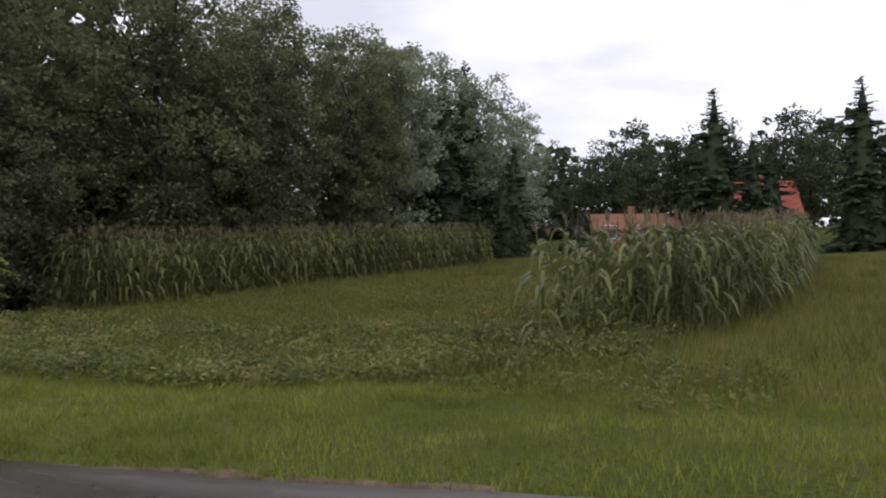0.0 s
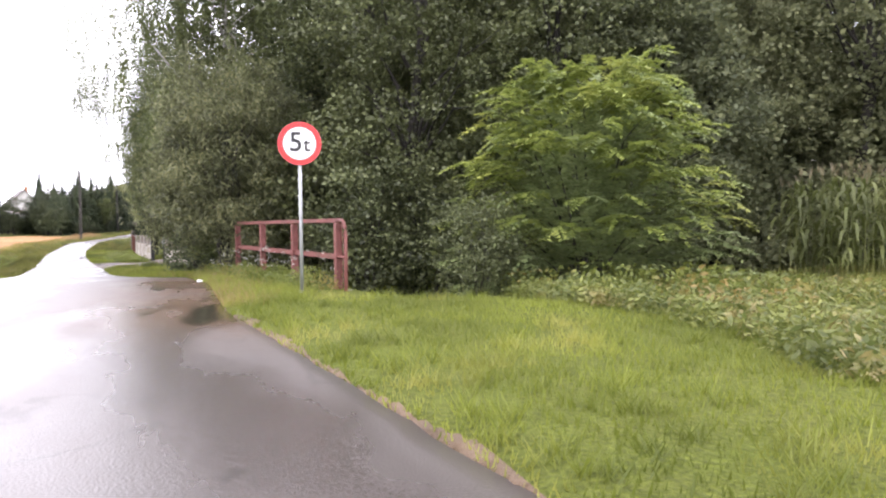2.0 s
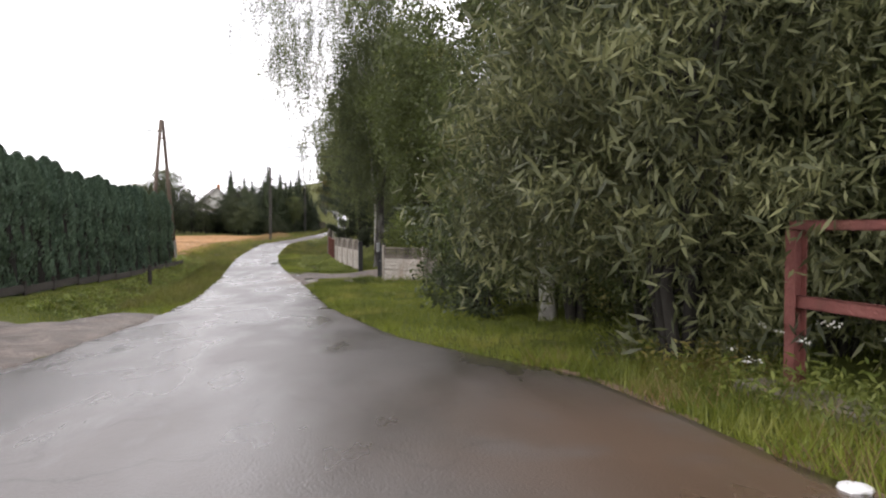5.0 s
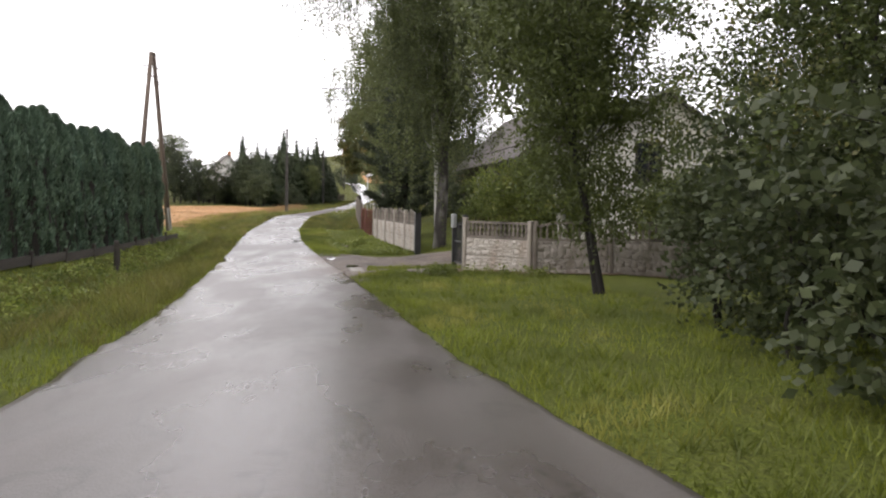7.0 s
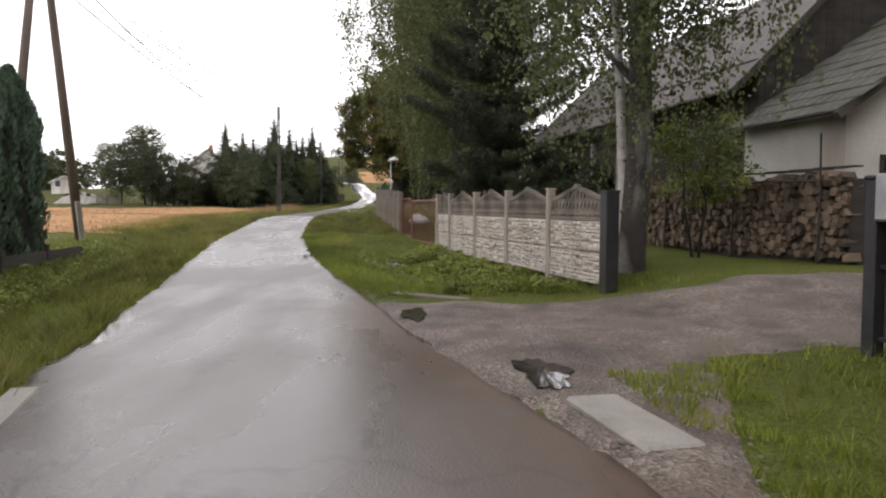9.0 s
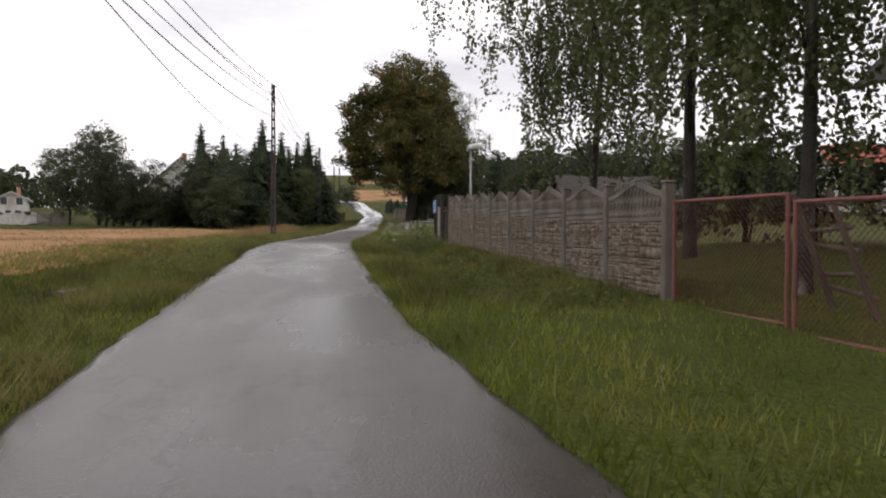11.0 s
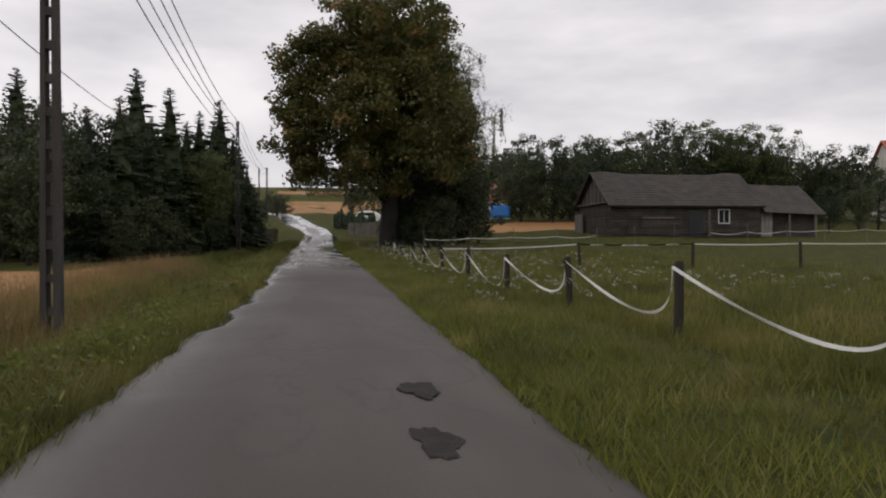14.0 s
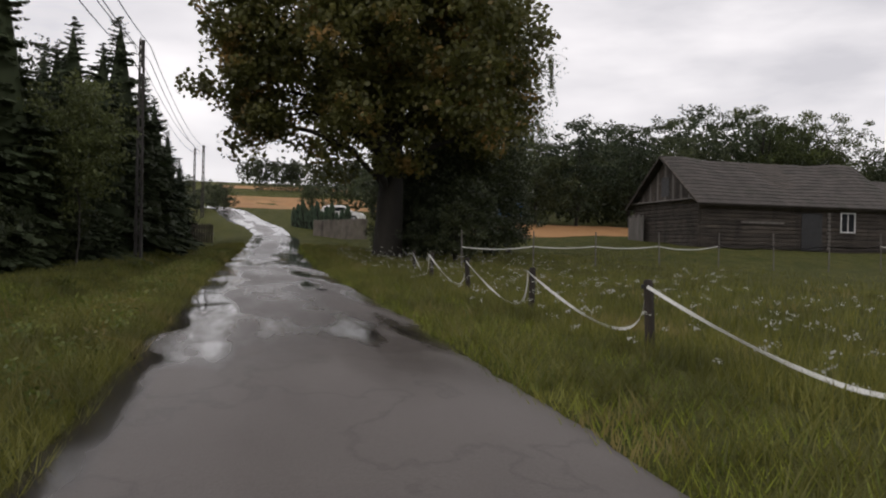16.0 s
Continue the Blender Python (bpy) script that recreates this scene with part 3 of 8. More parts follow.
lane_film = 0.10 + 0.18 * rim + 0.28 * low_ * rim + 0.46 * low_ * np.exp(-((across - 0.74) / 0.12) ** 2) + 0.22 * low_ * np.exp(-((across - 0.14) / 0.12) ** 2) + hollow + 0.12 * low_ + 0.45 * left_ + 0.2 * smooth(-140, -150, lv[:, 0])
mud = lane_me.attributes.new("mud", "FLOAT", "POINT")
mud.data.foreach_set("value", np.clip(smooth(-14.5, -19, lv[:, 0]) * smooth(-31, -27, lv[:, 0]) * smooth(0.55, 0.9, across) + 0.8 * smooth(-52, -55, lv[:, 0]) * smooth(-64, -61.5, lv[:, 0]) * smooth(0.7, 0.98, across), 0, 1).astype(np.float32))
dried = lane_me.attributes.new("dry", "FLOAT", "POINT")
dried.data.foreach_set("value", (smooth(-92, -102, lv[:, 0]) * smooth(-133, -122, lv[:, 0]) * smooth(0.02, 0.25, across)).astype(np.float32))
film.data.foreach_set("value", np.clip(lane_film, 0, 1).astype(np.float32))
lane_me.polygons.foreach_set("use_smooth", np.ones(len(lane_me.polygons), dtype=bool))
road = tagged(new("road", lane_me), "narrow wet grey asphalt country lane with ragged edges", "road", kind="structure")


def ragged(x, y, s=1.6, k=0.35):
    return k * wobble(x, y, s) + 0.4 * k * wobble(x, y, s * 3.1)




def apron(name, left, right, ys, mat, label, category, across=26):
    """A sheet on the ground between two ragged side lines, given as functions of y."""
    v, f = [], []
    for i, y in enumerate(ys):
        xa, xb = left(y), right(y)
        for k in range(across + 1):
            x = xa + (xb - xa) * k / across
            rim = 0.05 if k in (0, across) else 0.0
            v.append((x, y, gz(x, y) + 0.03 - rim))
    w = across + 1
    for i in range(len(ys) - 1):
        for k in range(across):
            c = i * w + k
            f.append((c, c + 1, c + w + 1, c + w))
    me = mesh_from(name, v, f, mat)
    me.polygons.foreach_set("use_smooth", np.ones(len(me.polygons), dtype=bool))
    return tagged(new(name, me), label, category, kind="structure")


def drive_rim(y):
    return np.minimum(-58.0 + 3.0 * np.maximum(-2.6 - y, 0), -52.3)


apron("driveway", lambda y: -62.2 - 0.25 * max(-3.4 - y, 0) + float(ragged(y, 3.0, 2.0, 0.3)), lambda y: float(drive_rim(y)) + float(ragged(y, 9.0, 2.0, 0.3)), np.arange(-6.6, 9, 0.2), GRAVEL,
      "wet brown gravel farmyard driveway with puddles", "driveway")
draped("side_track", lambda x, y: (x > -39.5 + ragged(x, y) - 0.4 * (y + 6)) & (x < -26.5 + ragged(y, x)) & (y < np.interp(x, LX, LV) + 0.4), -46, -22, -16, -4, 0.15, 0.025, GRAVEL,
       "grey gravel track joining the lane", "track")
draped("stubble_field", lambda x, y: (y < -14.9 + ragged(x, y, 0.7, 0.3)) & (y > -46) & (x < -79 + ragged(x, y, 0.5, 1.5)) & (x > -131 - (y + 15) * 0.3), -150, -76, -48, -13, 0.4, 0.03, STUBBLE,
       "harvested straw-coloured stubble field beside the lane", "field")
draped("stubble_slope", lambda x, y: (y < 24 + ragged(x, y, 0.3, 1.0)) & (y > -10 + 0.1 * (x + 240)) & (x < -243 + 1.5 * ragged(y, x, 0.3, 1.0)), -280, -240, -15, 26, 0.8, 0.05, STUBBLE, "straw-coloured field on the slope beside the lane", "field")
draped("stubble_hill", lambda x, y: (y < 40 + ragged(x, y, 0.1, 4)) & (y > -14), -338, -304, -16, 46, 2.0, 0.08, STUBBLE, "straw-coloured field high on the hill", "field")
draped("stubble_strip", lambda x, y: (y < 24) & (y > 5 + ragged(x, y, 0.4, 0.8)), -184, -173, 4, 25, 0.7, 0.04, STUBBLE, "straw-coloured strip beyond the paddock", "field")

# ---- plants ----
def limb_path(rng, a, b, sag=0.0, n=5):
    a, b = np.array(a, float), np.array(b, float)
    L = np.linalg.norm(b - a)
    pts = []
    for i in range(n):
        t = i / (n - 1)
        p = a * (1 - t) + b * t + np.array([0, 0, 1]) * (0.18 * L * math.sin(math.pi * t) - sag * L * t * t)
        pts.append(tuple(p + rng.normal(size=3) * 0.03 * L * (0 < i < n - 1)))
    return pts


def tree_meshes(seed, height, crown_r, crown_low, leaf, leaf_w, clumps, per, bark, leaves, trunk_r=0.2, stems=1, down=0.0, flat=0.3, lean=0.0, shape=0.0, clump_r=0.55, limbs=14, strands=0, long=(1.0, 2.6), split=False, skirt=0.0, spread=0.3, boughs=()):
    """Trunk with limbs, and a crown of clumps of leaves round the limbs' ends. shape: -1 wide below to +1 wide above. strands: hanging twigs. boughs: (x, y, z, spread, clumps) of far-reaching branches."""
    rng = np.random.default_rng(seed)
    mid, half = (height + crown_low) / 2, (height - crown_low) / 2
    cs = []
    while len(cs) < clumps:
        d = rng.normal(size=3)
        d /= np.linalg.norm(d)
        r = rng.uniform(0.12, 1.0) ** 0.5
        u = d * r
        widen = 1 + shape * 0.45 * u[2]
        if u[2] < 0:
            widen *= 1 + skirt * (min(1 / math.sqrt(max(1 - u[2] ** 2, 0.2)), 1.9) - 1)
        bulge = 1 + 0.22 * math.sin(3 * math.atan2(d[1], d[0]) + seed) + 0.15 * math.sin(5 * d[2] + seed * 1.3)
        cs.append((u[0] * crown_r * widen * bulge, u[1] * crown_r * widen * bulge, mid + u[2] * half * (0.93 + 0.07 * bulge)))
    cs = np.array(cs)
    cs[:, 0] += lean * (cs[:, 2] / height) ** 1.5
    for bx, by, bz, bs, n in boughs:
        cs = np.concatenate([cs, np.array([bx, by, bz]) + rng.normal(size=(n, 3)) * bs])
    clumps = len(cs)
    chunks = []
    tops = []
    for s in range(stems):
        ang = 2 * math.pi * s / stems + seed
        sp = 0.0 if stems == 1 else crown_r * spread
        top = (math.cos(ang) * sp + lean * 0.8, math.sin(ang) * sp, height * 0.86)
        base = (math.cos(ang) * trunk_r * 1.2 * (stems > 1), math.sin(ang) * trunk_r * 1.2 * (stems > 1), -0.25)
        pts = [tuple(np.array(base) * (1 - t) + np.array(top) * t + rng.normal(size=3) * 0.02 * min(height, 7.0) * (0.05 < t < 0.95) * np.array([1, 1, 0])) for t in (0, 0.04, 0.2, 0.4, 0.6, 0.8, 1.0)]
        rad = [trunk_r * k for k in (1.45, 1.1, 0.92, 0.72, 0.5, 0.28, 0.05)]
        chunks.append(tube_arrays(pts, rad, 8))
        tops.append(pts)
    order = rng.permutation(clumps)[:limbs]
    arms = []
    for i in order:
        c = cs[i]
        pts = tops[int(rng.integers(stems))]
        h = np.clip(c[2] * rng.uniform(0.5, 0.75), crown_low * 0.6, height * 0.7)
        zs = [p[2] for p in pts]
        start = (np.interp(h, zs, [p[0] for p in pts]), np.interp(h, zs, [p[1] for p in pts]), h)
        arm = tube_arrays(limb_path(rng, start, c), [trunk_r * k for k in (0.34, 0.26, 0.18, 0.11, 0.04)], 5)
        if split:
            arms.append(mesh_from("limb", *arm, bark))
        else:
            chunks.append(arm)
    wood = mesh_from("trunk", *join_arrays(chunks), bark)
    n = clumps * per
    which = np.repeat(np.arange(clumps), per)
    size = rng.uniform(0.6, 1.3, clumps) * clump_r
    way = rng.normal(size=(n, 3))
    way /= np.linalg.norm(way, axis=1)[:, None]
    pos = cs[which] + way * (rng.uniform(0, 1, n) ** 0.42 * size[which] * 1.35)[:, None] * np.array([1, 1, 0.62])
    crown = [leaf_arrays(rng, pos, leaf, leaf_w, down, flat)]
    if strands:
        outer = cs[rng.integers(clumps, size=strands)]
        for c in outer:
            ln = rng.uniform(*long)
            m = int(ln * 26)
            t = np.linspace(0, 1, m)
            p = c + np.stack([0.25 * t * rng.normal(), 0.25 * t * rng.normal(), -ln * t], 1).reshape(-1, 3) + rng.normal(size=(m, 3)) * 0.07
            crown.append(leaf_arrays(rng, p, leaf, leaf_w, 0.7, 0.0))
    return wood, mesh_from("crown", *join_arrays(crown), leaves), arms


def plant(name, meshes, x, y, label, category="tree", turn=0.0, size=1.0, group="", z=None):
    e = root(name, pose(x, y, (gz(x, y) if z is None else z) - 0.03, 0, 0, turn) @ Matrix.Diagonal((size, size, size, 1)), label, category, group)
    mesh_part("trunk", meshes[0], e)
    mesh_part("crown", meshes[1], e)
    for arm in (meshes[2] if len(meshes) > 2 else ()):
        mesh_part("limb", arm, e)
    return e


def spruce_meshes(seed, height, radius, leaves, whorls=30, boughs=12, low=0.03):
    """Straight trunk, whorls of drooping boughs, each a flat spray of needle twigs."""
    rng = np.random.default_rng(seed)
    wood = [tube_arrays([(0, 0, -0.2), (0, 0, height * 0.5), (0, 0, height)], [height * 0.016, height * 0.01, 0.01], 7)]
    core, cf = tube_arrays([(0, 0, height * 0.05), (0, 0, height * 0.5), (0, 0, height * 0.96)], [radius * 0.5, radius * 0.28, 0.03], 9)
    vs, fs = [np.array(p) for p in core], list(cf)
    for w in range(whorls):
        t = (w + 0.5) / whorls
        z = height * (low + (1 - low) * t)
        r = radius * (1 - t) ** 0.85 * rng.uniform(0.68, 1.22) + 0.10
        for b in range(max(5, int(boughs * (1 - 0.4 * t)))):
            a = rng.uniform(0, 2 * math.pi)
            rr = r * rng.uniform(0.62, 1.15)
            zb = z + rng.uniform(-0.6, 0.6) * height / whorls
            rise = 0.55 * t - 0.12
            d = np.array([math.cos(a), math.sin(a), 0])
            s = np.array([-d[1], d[0], 0])
            n = max(5, int(rr * 12))
            for k in range(n):
                u = (k + 0.6) / n
                p = d * rr * u + np.array([0, 0, zb + rr * (rise * u - 0.30 * u * u) + 0.1 * rr * u ** 3])
                half = 0.30 * rr * (1 - 0.6 * u) + 0.05
                for sgn in (-1, 1):
                    q = p + s * sgn * half * rng.uniform(0.6, 1.2) + d * half * 0.7 + np.array([0, 0, -half * rng.uniform(0.1, 0.6)])
                    m = np.cross(q - p, np.array([rng.normal() * 0.6, rng.normal() * 0.6, 1.0]))
                    m = m / max(np.linalg.norm(m), 1e-6) * (0.05 + 0.11 * half)
                    base = len(vs)
                    vs += [p, p * 0.4 + q * 0.6 + m, q, p * 0.4 + q * 0.6 - m]
                    fs.append((base, base + 1, base + 2, base + 3))
    return mesh_from("trunk", *join_arrays(wood), BARK), mesh_from("crown", np.array(vs), np.array(fs), leaves)


def thuja_meshes(seed, height=4.3, radius=0.62):
    rng = np.random.default_rng(seed)
    n = 6200
    t = rng.uniform(0, 1, n) ** 0.9
    a = rng.uniform(0, 2 * math.pi, n)
    prof = radius * np.minimum(1, (1 - t) * 3.2) ** 0.55 * (0.82 + 0.18 * np.sin(a * 5 + t * 9 + seed)) * (0.9 + 0.1 * np.sin(t * 23 + a * 2))
    r = prof * rng.uniform(0.72, 1.04, n)
    p = np.stack([np.cos(a) * r, np.sin(a) * r, 0.05 + t * height], 1)
    ax = np.stack([np.cos(a) * 0.35, np.sin(a) * 0.35, np.full(n, 1.0)], 1) + rng.normal(size=(n, 3)) * 0.25
    ax /= np.linalg.norm(ax, axis=1)[:, None]
    sd = np.cross(ax, rng.normal(size=(n, 3)))
    sd /= np.linalg.norm(sd, axis=1)[:, None]
    ln, wd = 0.17, 0.07
    v = np.stack([p - ax * ln * 0.4, p + sd * wd * 0.5, p + ax * ln * 0.6, p - sd * wd * 0.5], 1).reshape(-1, 3)
    # fat core, no real trunk: its near-black bark stands in for the inner shade
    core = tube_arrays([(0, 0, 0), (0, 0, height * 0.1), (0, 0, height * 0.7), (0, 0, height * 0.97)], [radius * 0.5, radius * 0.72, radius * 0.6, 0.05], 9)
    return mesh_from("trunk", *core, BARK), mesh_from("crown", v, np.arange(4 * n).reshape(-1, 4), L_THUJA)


def corn_arrays(rng, x, y, h):
    """A maize plant: stalk, eight arching leaves in three bends each, and a tassel."""
    g = gz(x, y)
    green, straw = [], []
    tilt = rng.normal(size=2) * 0.05 * h
    at = lambda t: np.array([x + tilt[0] * t * t, y + tilt[1] * t * t, g + h * t])
    green.append(tube_arrays([at(0), at(0.45), at(0.9)], [0.017, 0.013, 0.006], 4))
    a0 = rng.uniform(0, math.pi)
    for k in range(9):
        t = 0.14 + 0.085 * k
        a = a0 + math.pi * k + rng.normal() * 0.5
        d = np.array([math.cos(a), math.sin(a), 0])
        s = np.array([-d[1], d[0], 0])
        ln = (0.75 - 0.03 * abs(k - 4)) * rng.uniform(0.75, 1.15)
        up = rng.uniform(0.25, 0.5)
        b = at(t)
        vs = []
        for u, wd in ((0, 0.025), (0.3, 0.045), (0.65, 0.04), (1.0, 0.004)):
            c = b + d * ln * (u - 0.18 * u * u) + np.array([0, 0, ln * (up * 2.2 * u - (up * 1.2 + 0.95) * u * u)])
            vs += [c + s * wd, c - s * wd]
        green.append((np.array(vs), np.array([(0, 1, 3, 2), (2, 3, 5, 4), (4, 5, 7, 6)])))
    top = at(0.9)
    for k in range(5):
        a = rng.uniform(0, 2 * math.pi)
        q = top + np.array([math.cos(a) * 0.12, math.sin(a) * 0.12, rng.uniform(0.18, 0.32)]) * (0.4 if k == 0 else 1)
        s = np.array([-math.sin(a), math.cos(a), 0]) * 0.012
        straw.append((np.array([top, (top + q) / 2 + s, q, (top + q) / 2 - s]), np.array([(0, 1, 2, 3)])))
    return green, straw


def maize(name, places, label, seed, low=2.3, high=2.9):
    rng = np.random.default_rng(seed)
    gs, ss = [], []
    for x, y in places:
        g, s = corn_arrays(rng, x, y, rng.uniform(low, high))
        gs += g
        ss += s
    e = root(name, Matrix(), label, "maize", kind="stuff")
    mesh_part("stalks_and_leaves", mesh_from("stalks_and_leaves", *join_arrays(gs), L_CORN), e)
    mesh_part("tassels", mesh_from("tassels", *join_arrays(ss), L_TASSEL), e)


# forest along the creek
FOREST = [tree_meshes(11, 16.5, 4.3, 1.0, 0.19, 0.13, 400, 70, BARK, L_WOOD, 0.22, limbs=14, clump_r=0.62, split=True),
          tree_meshes(12, 15.0, 4.0, 0.8, 0.19, 0.13, 380, 70, BARK, L_SHADE, 0.2, limbs=14, shape=-0.3, clump_r=0.6, split=True),
          tree_meshes(13, 18.0, 4.1, 1.8, 0.19, 0.13, 400, 70, BARK, L_WOOD, 0.24, limbs=14, shape=0.2, clump_r=0.6, split=True)]
DEEP = [tree_meshes(17, 16.0, 4.4, 0.8, 0.55, 0.42, 190, 17, BARK, L_WOOD, 0.2, limbs=8, clump_r=0.8), tree_meshes(18, 16.5, 4.2, 1.0, 0.55, 0.42, 190, 17, BARK, L_SHADE, 0.2, limbs=8, clump_r=0.75)]
SILVER = tree_meshes(14, 17.0, 4.6, 1.5, 0.25, 0.18, 330, 66, BARK, L_SILVER, 0.25, limbs=20, clump_r=0.7, split=True)
HAZEL = tree_meshes(23, 8.6, 2.9, 0.2, 0.066, 0.048, 440, 125, BARK, L_HAZEL, 0.08, stems=4, limbs=18, clump_r=0.5)
SHRUB = tree_meshes(20, 5.0, 2.0, 0.0, 0.12, 0.085, 190, 40, BARK, L_NEAR, 0.05, stems=5, limbs=14, clump_r=0.42)
SAPLING = tree_meshes(33, 3.0, 1.15, 0.0, 0.11, 0.08, 90, 42, BARK, L_ALDER, 0.03, stems=4, limbs=10, clump_r=0.32)
UNDER = [tree_meshes(15, 5.0, 2.4, 0.0, 0.22, 0.16, 90, 30, BARK, L_SHADE, 0.06, stems=4, limbs=12, clump_r=0.45),
         tree_meshes(16, 4.2, 2.2, 0.0, 0.22, 0.16, 90, 30, BARK, L_WOOD, 0.05, stems=5, limbs=12, clump_r=0.45)]
# darker copies of UNDER: below big trees their leaf colour carries the shade
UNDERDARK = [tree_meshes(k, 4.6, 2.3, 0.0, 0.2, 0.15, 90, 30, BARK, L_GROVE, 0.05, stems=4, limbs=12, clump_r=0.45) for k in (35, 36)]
rng = np.random.default_rng(5)
NEARTREE = tree_meshes(19, 15.0, 4.0, 0.6, 0.125, 0.088, 430, 95, BARK, L_NEAR, 0.2, limbs=26, clump_r=0.5)
for x, y, q in ((-29.6, 7.4, 1.0), (-34.8, 7.2, 1.05), (-31.0, 12.5, 1.0), (-41.5, 5.2, 0.82)):
    plant("tree", NEARTREE, x, y, "tall dark green alder beside the creek bridge", turn=x * 40, size=q, group="woodland trees")
spots = [(-34, 12.5, 2), (-31.5, 16.5, 1), (-38.5, 12, 0), (-33.5, 20.5, 0), (-31.5, 26, 2), (-30.5, 31.5, 1), (-33, 36, 0), (-38, 17, 2), (-38, 26, 1), (-37, 33, 0), (-40, 6.5, 2),
         (-43, 10, 0), (-30, 41, 2), (-36.5, 37.5, 2)]
for x, y, k in spots:
    plant("tree", FOREST[k] if x > -38.2 else DEEP[k % 2], x, y, "tall dark green alder in dense woodland by the creek", turn=rng.uniform(0, 360), size=rng.uniform(0.9, 1.1) * (0.82 if y > 38 else 1.0), group="woodland trees")
for x, y, s in [(-31, 47, 0.98), (-34, 53, 1.08), (-30, 58, 0.94), (-34.5, 45, 1.05), (-30, 66, 0.82)]:
    plant("silver_poplar", SILVER, x, y, "tall silvery-leaved poplar at the wood's edge", turn=rng.uniform(0, 360), size=s, group="silver poplars")
for i in range(34):
    y = 5.5 + i * 1.7
    x = -27.3 - 0.42 * max(min(y - 4, 14), 0) + rng.uniform(-1.2, 1.2)
    plant("shrub", SHRUB if i < 7 else UNDER[i % 2], x, y, "dense dark green shrub under the woodland trees", "shrub", rng.uniform(0, 360), rng.uniform(0.75, 1.25), "woodland shrubs")
for x, y, s in [(-31.5, 4.5, 1.0), (-22.8, 6.9, 0.5), (-34, 4.2, 1.0), (-38, 3.5, 0.9)]:
    plant("shrub", SHRUB, x, y, "dark green shrub beside the bridge", "shrub", rng.uniform(0, 360), s, "bridge shrubs")

for i, (x, y, q) in enumerate([(-42, 15, 1.35), (-43, 20.5, 1.45), (-42, 26, 1.35), (-46, 11, 1.4), (-47, 17, 1.5), (-46, 24, 1.45), (-39, 39, 1.12), (-41, 33, 1.25)]):
    plant("tree", DEEP[i % 2], x, y, "tall dark tree deep in the woodland", "tree", i * 67, q, "woodland trees")

# bright bush of pinnate leaves
def locust_meshes(seed, height, radius):
    """A dome of long arching branches with drooping fronds, each a row of paired leaflets; young yellow-green tips outside, older leaves inside."""
    r = np.random.default_rng(seed)
    wood, young, old = [], [], []
    for b in range(290):
        a = r.uniform(0, 2 * math.pi)
        up = r.uniform(0.0, 1.0) ** 0.95
        reach = radius * r.uniform(0.5, 0.98) * math.cos(up * 1.25) + 0.35
        d = np.array([math.cos(a), math.sin(a), 0.0])
        tip = d * reach + np.array([0, 0, height * r.uniform(0.82, 1.06) * math.sin(0.06 + up * 1.45)])
        base = d * r.uniform(0, 0.3)
        ctrl = d * reach * (0.75 - 0.35 * up) + np.array([0, 0, tip[2] * 1.05 + 0.3])
        way = lambda t: base * (1 - t) ** 2 + ctrl * 2 * t * (1 - t) + tip * t * t
        if b < 40:
            wood.append(tube_arrays([way(t) for t in (0, 0.3, 0.6, 0.95)], [0.035, 0.024, 0.014, 0.004], 4))
        for k in range(13):
            t = 0.14 + 0.86 * (k + r.uniform(0, 1)) / 13
            p = way(t)
            tang = way(min(t + 0.05, 1.0)) - way(t - 0.05)
            tang /= np.linalg.norm(tang)
            side = np.cross(tang, (0, 0, 1.0))
            out = tang * r.uniform(0.3, 1.0) + side * r.choice((-1, 1)) * r.uniform(0.4, 1.0) + d * 0.3
            out[2] += r.uniform(-0.25, 0.4)
            out /= np.linalg.norm(out)
            ln = r.uniform(0.34, 0.62)
            lat = np.cross(out, (0, 0, 1.0))
            lat /= max(np.linalg.norm(lat), 1e-6)
            droop = r.uniform(0.2, 0.6)
            bin_ = young if (t > 0.6 and tip[2] > 0.3 * height and r.uniform() < 0.8) else old
            for j in range(9):
                u = (j + 1) / 9.5
                c = p + out * ln * u + np.array([0, 0, -droop * ln * u * u])
                w = 0.15 * (1 - 0.55 * abs(u - 0.45))
                for sg in (-1, 1):
                    q = c + lat * sg * w + out * 0.04 + np.array([0, 0, -0.04]) + r.normal(size=3) * 0.028
                    m = out * 0.034
                    bin_.append(np.array([c, (c + q) / 2 + m, q, (c + q) / 2 - m]))
    me = [mesh_from("crown", np.concatenate(v), np.arange(4 * len(v)).reshape(-1, 4), mat) for v, mat in ((young, L_SUMAC), (old, L_SUMAC_OLD))]
    return mesh_from("trunk", *join_arrays(wood), BARK), me[0], me[1]


LOCUST = locust_meshes(21, 5.6, 3.4)
e = plant("locust_bush", LOCUST[:2], -24.0, 10.0, "bright yellow-green bush with drooping feathery leaves", "bush")
mesh_part("inner_leaves", LOCUST[2], e, "older grey-green leaves")
# willow over the lane
WILLOW = tree_meshes(22, 6.6, 2.35, 0.0, 0.17, 0.032, 300, 120, BARK, L_WILLOW, 0.07, stems=6, down=0.35, limbs=20, clump_r=0.46, strands=170, long=(0.5, 1.3), split=True, skirt=0.8)
plant("willow", WILLOW, -30.4, 2.0, "grey-green narrow-leaved willow overhanging the lane", "willow")
plant("hazel", HAZEL, -33.6, 2.9, "leafy dark green hazel on the verge", "tree", 200, 0.8)
WEEPING = tree_meshes(34, 15.5, 3.7, 4.4, 0.11, 0.07, 330, 60, BIRCHBARK, L_BIRCH, 0.15, down=0.5, limbs=18, clump_r=0.6, strands=620, long=(1.0, 3.0), split=True)
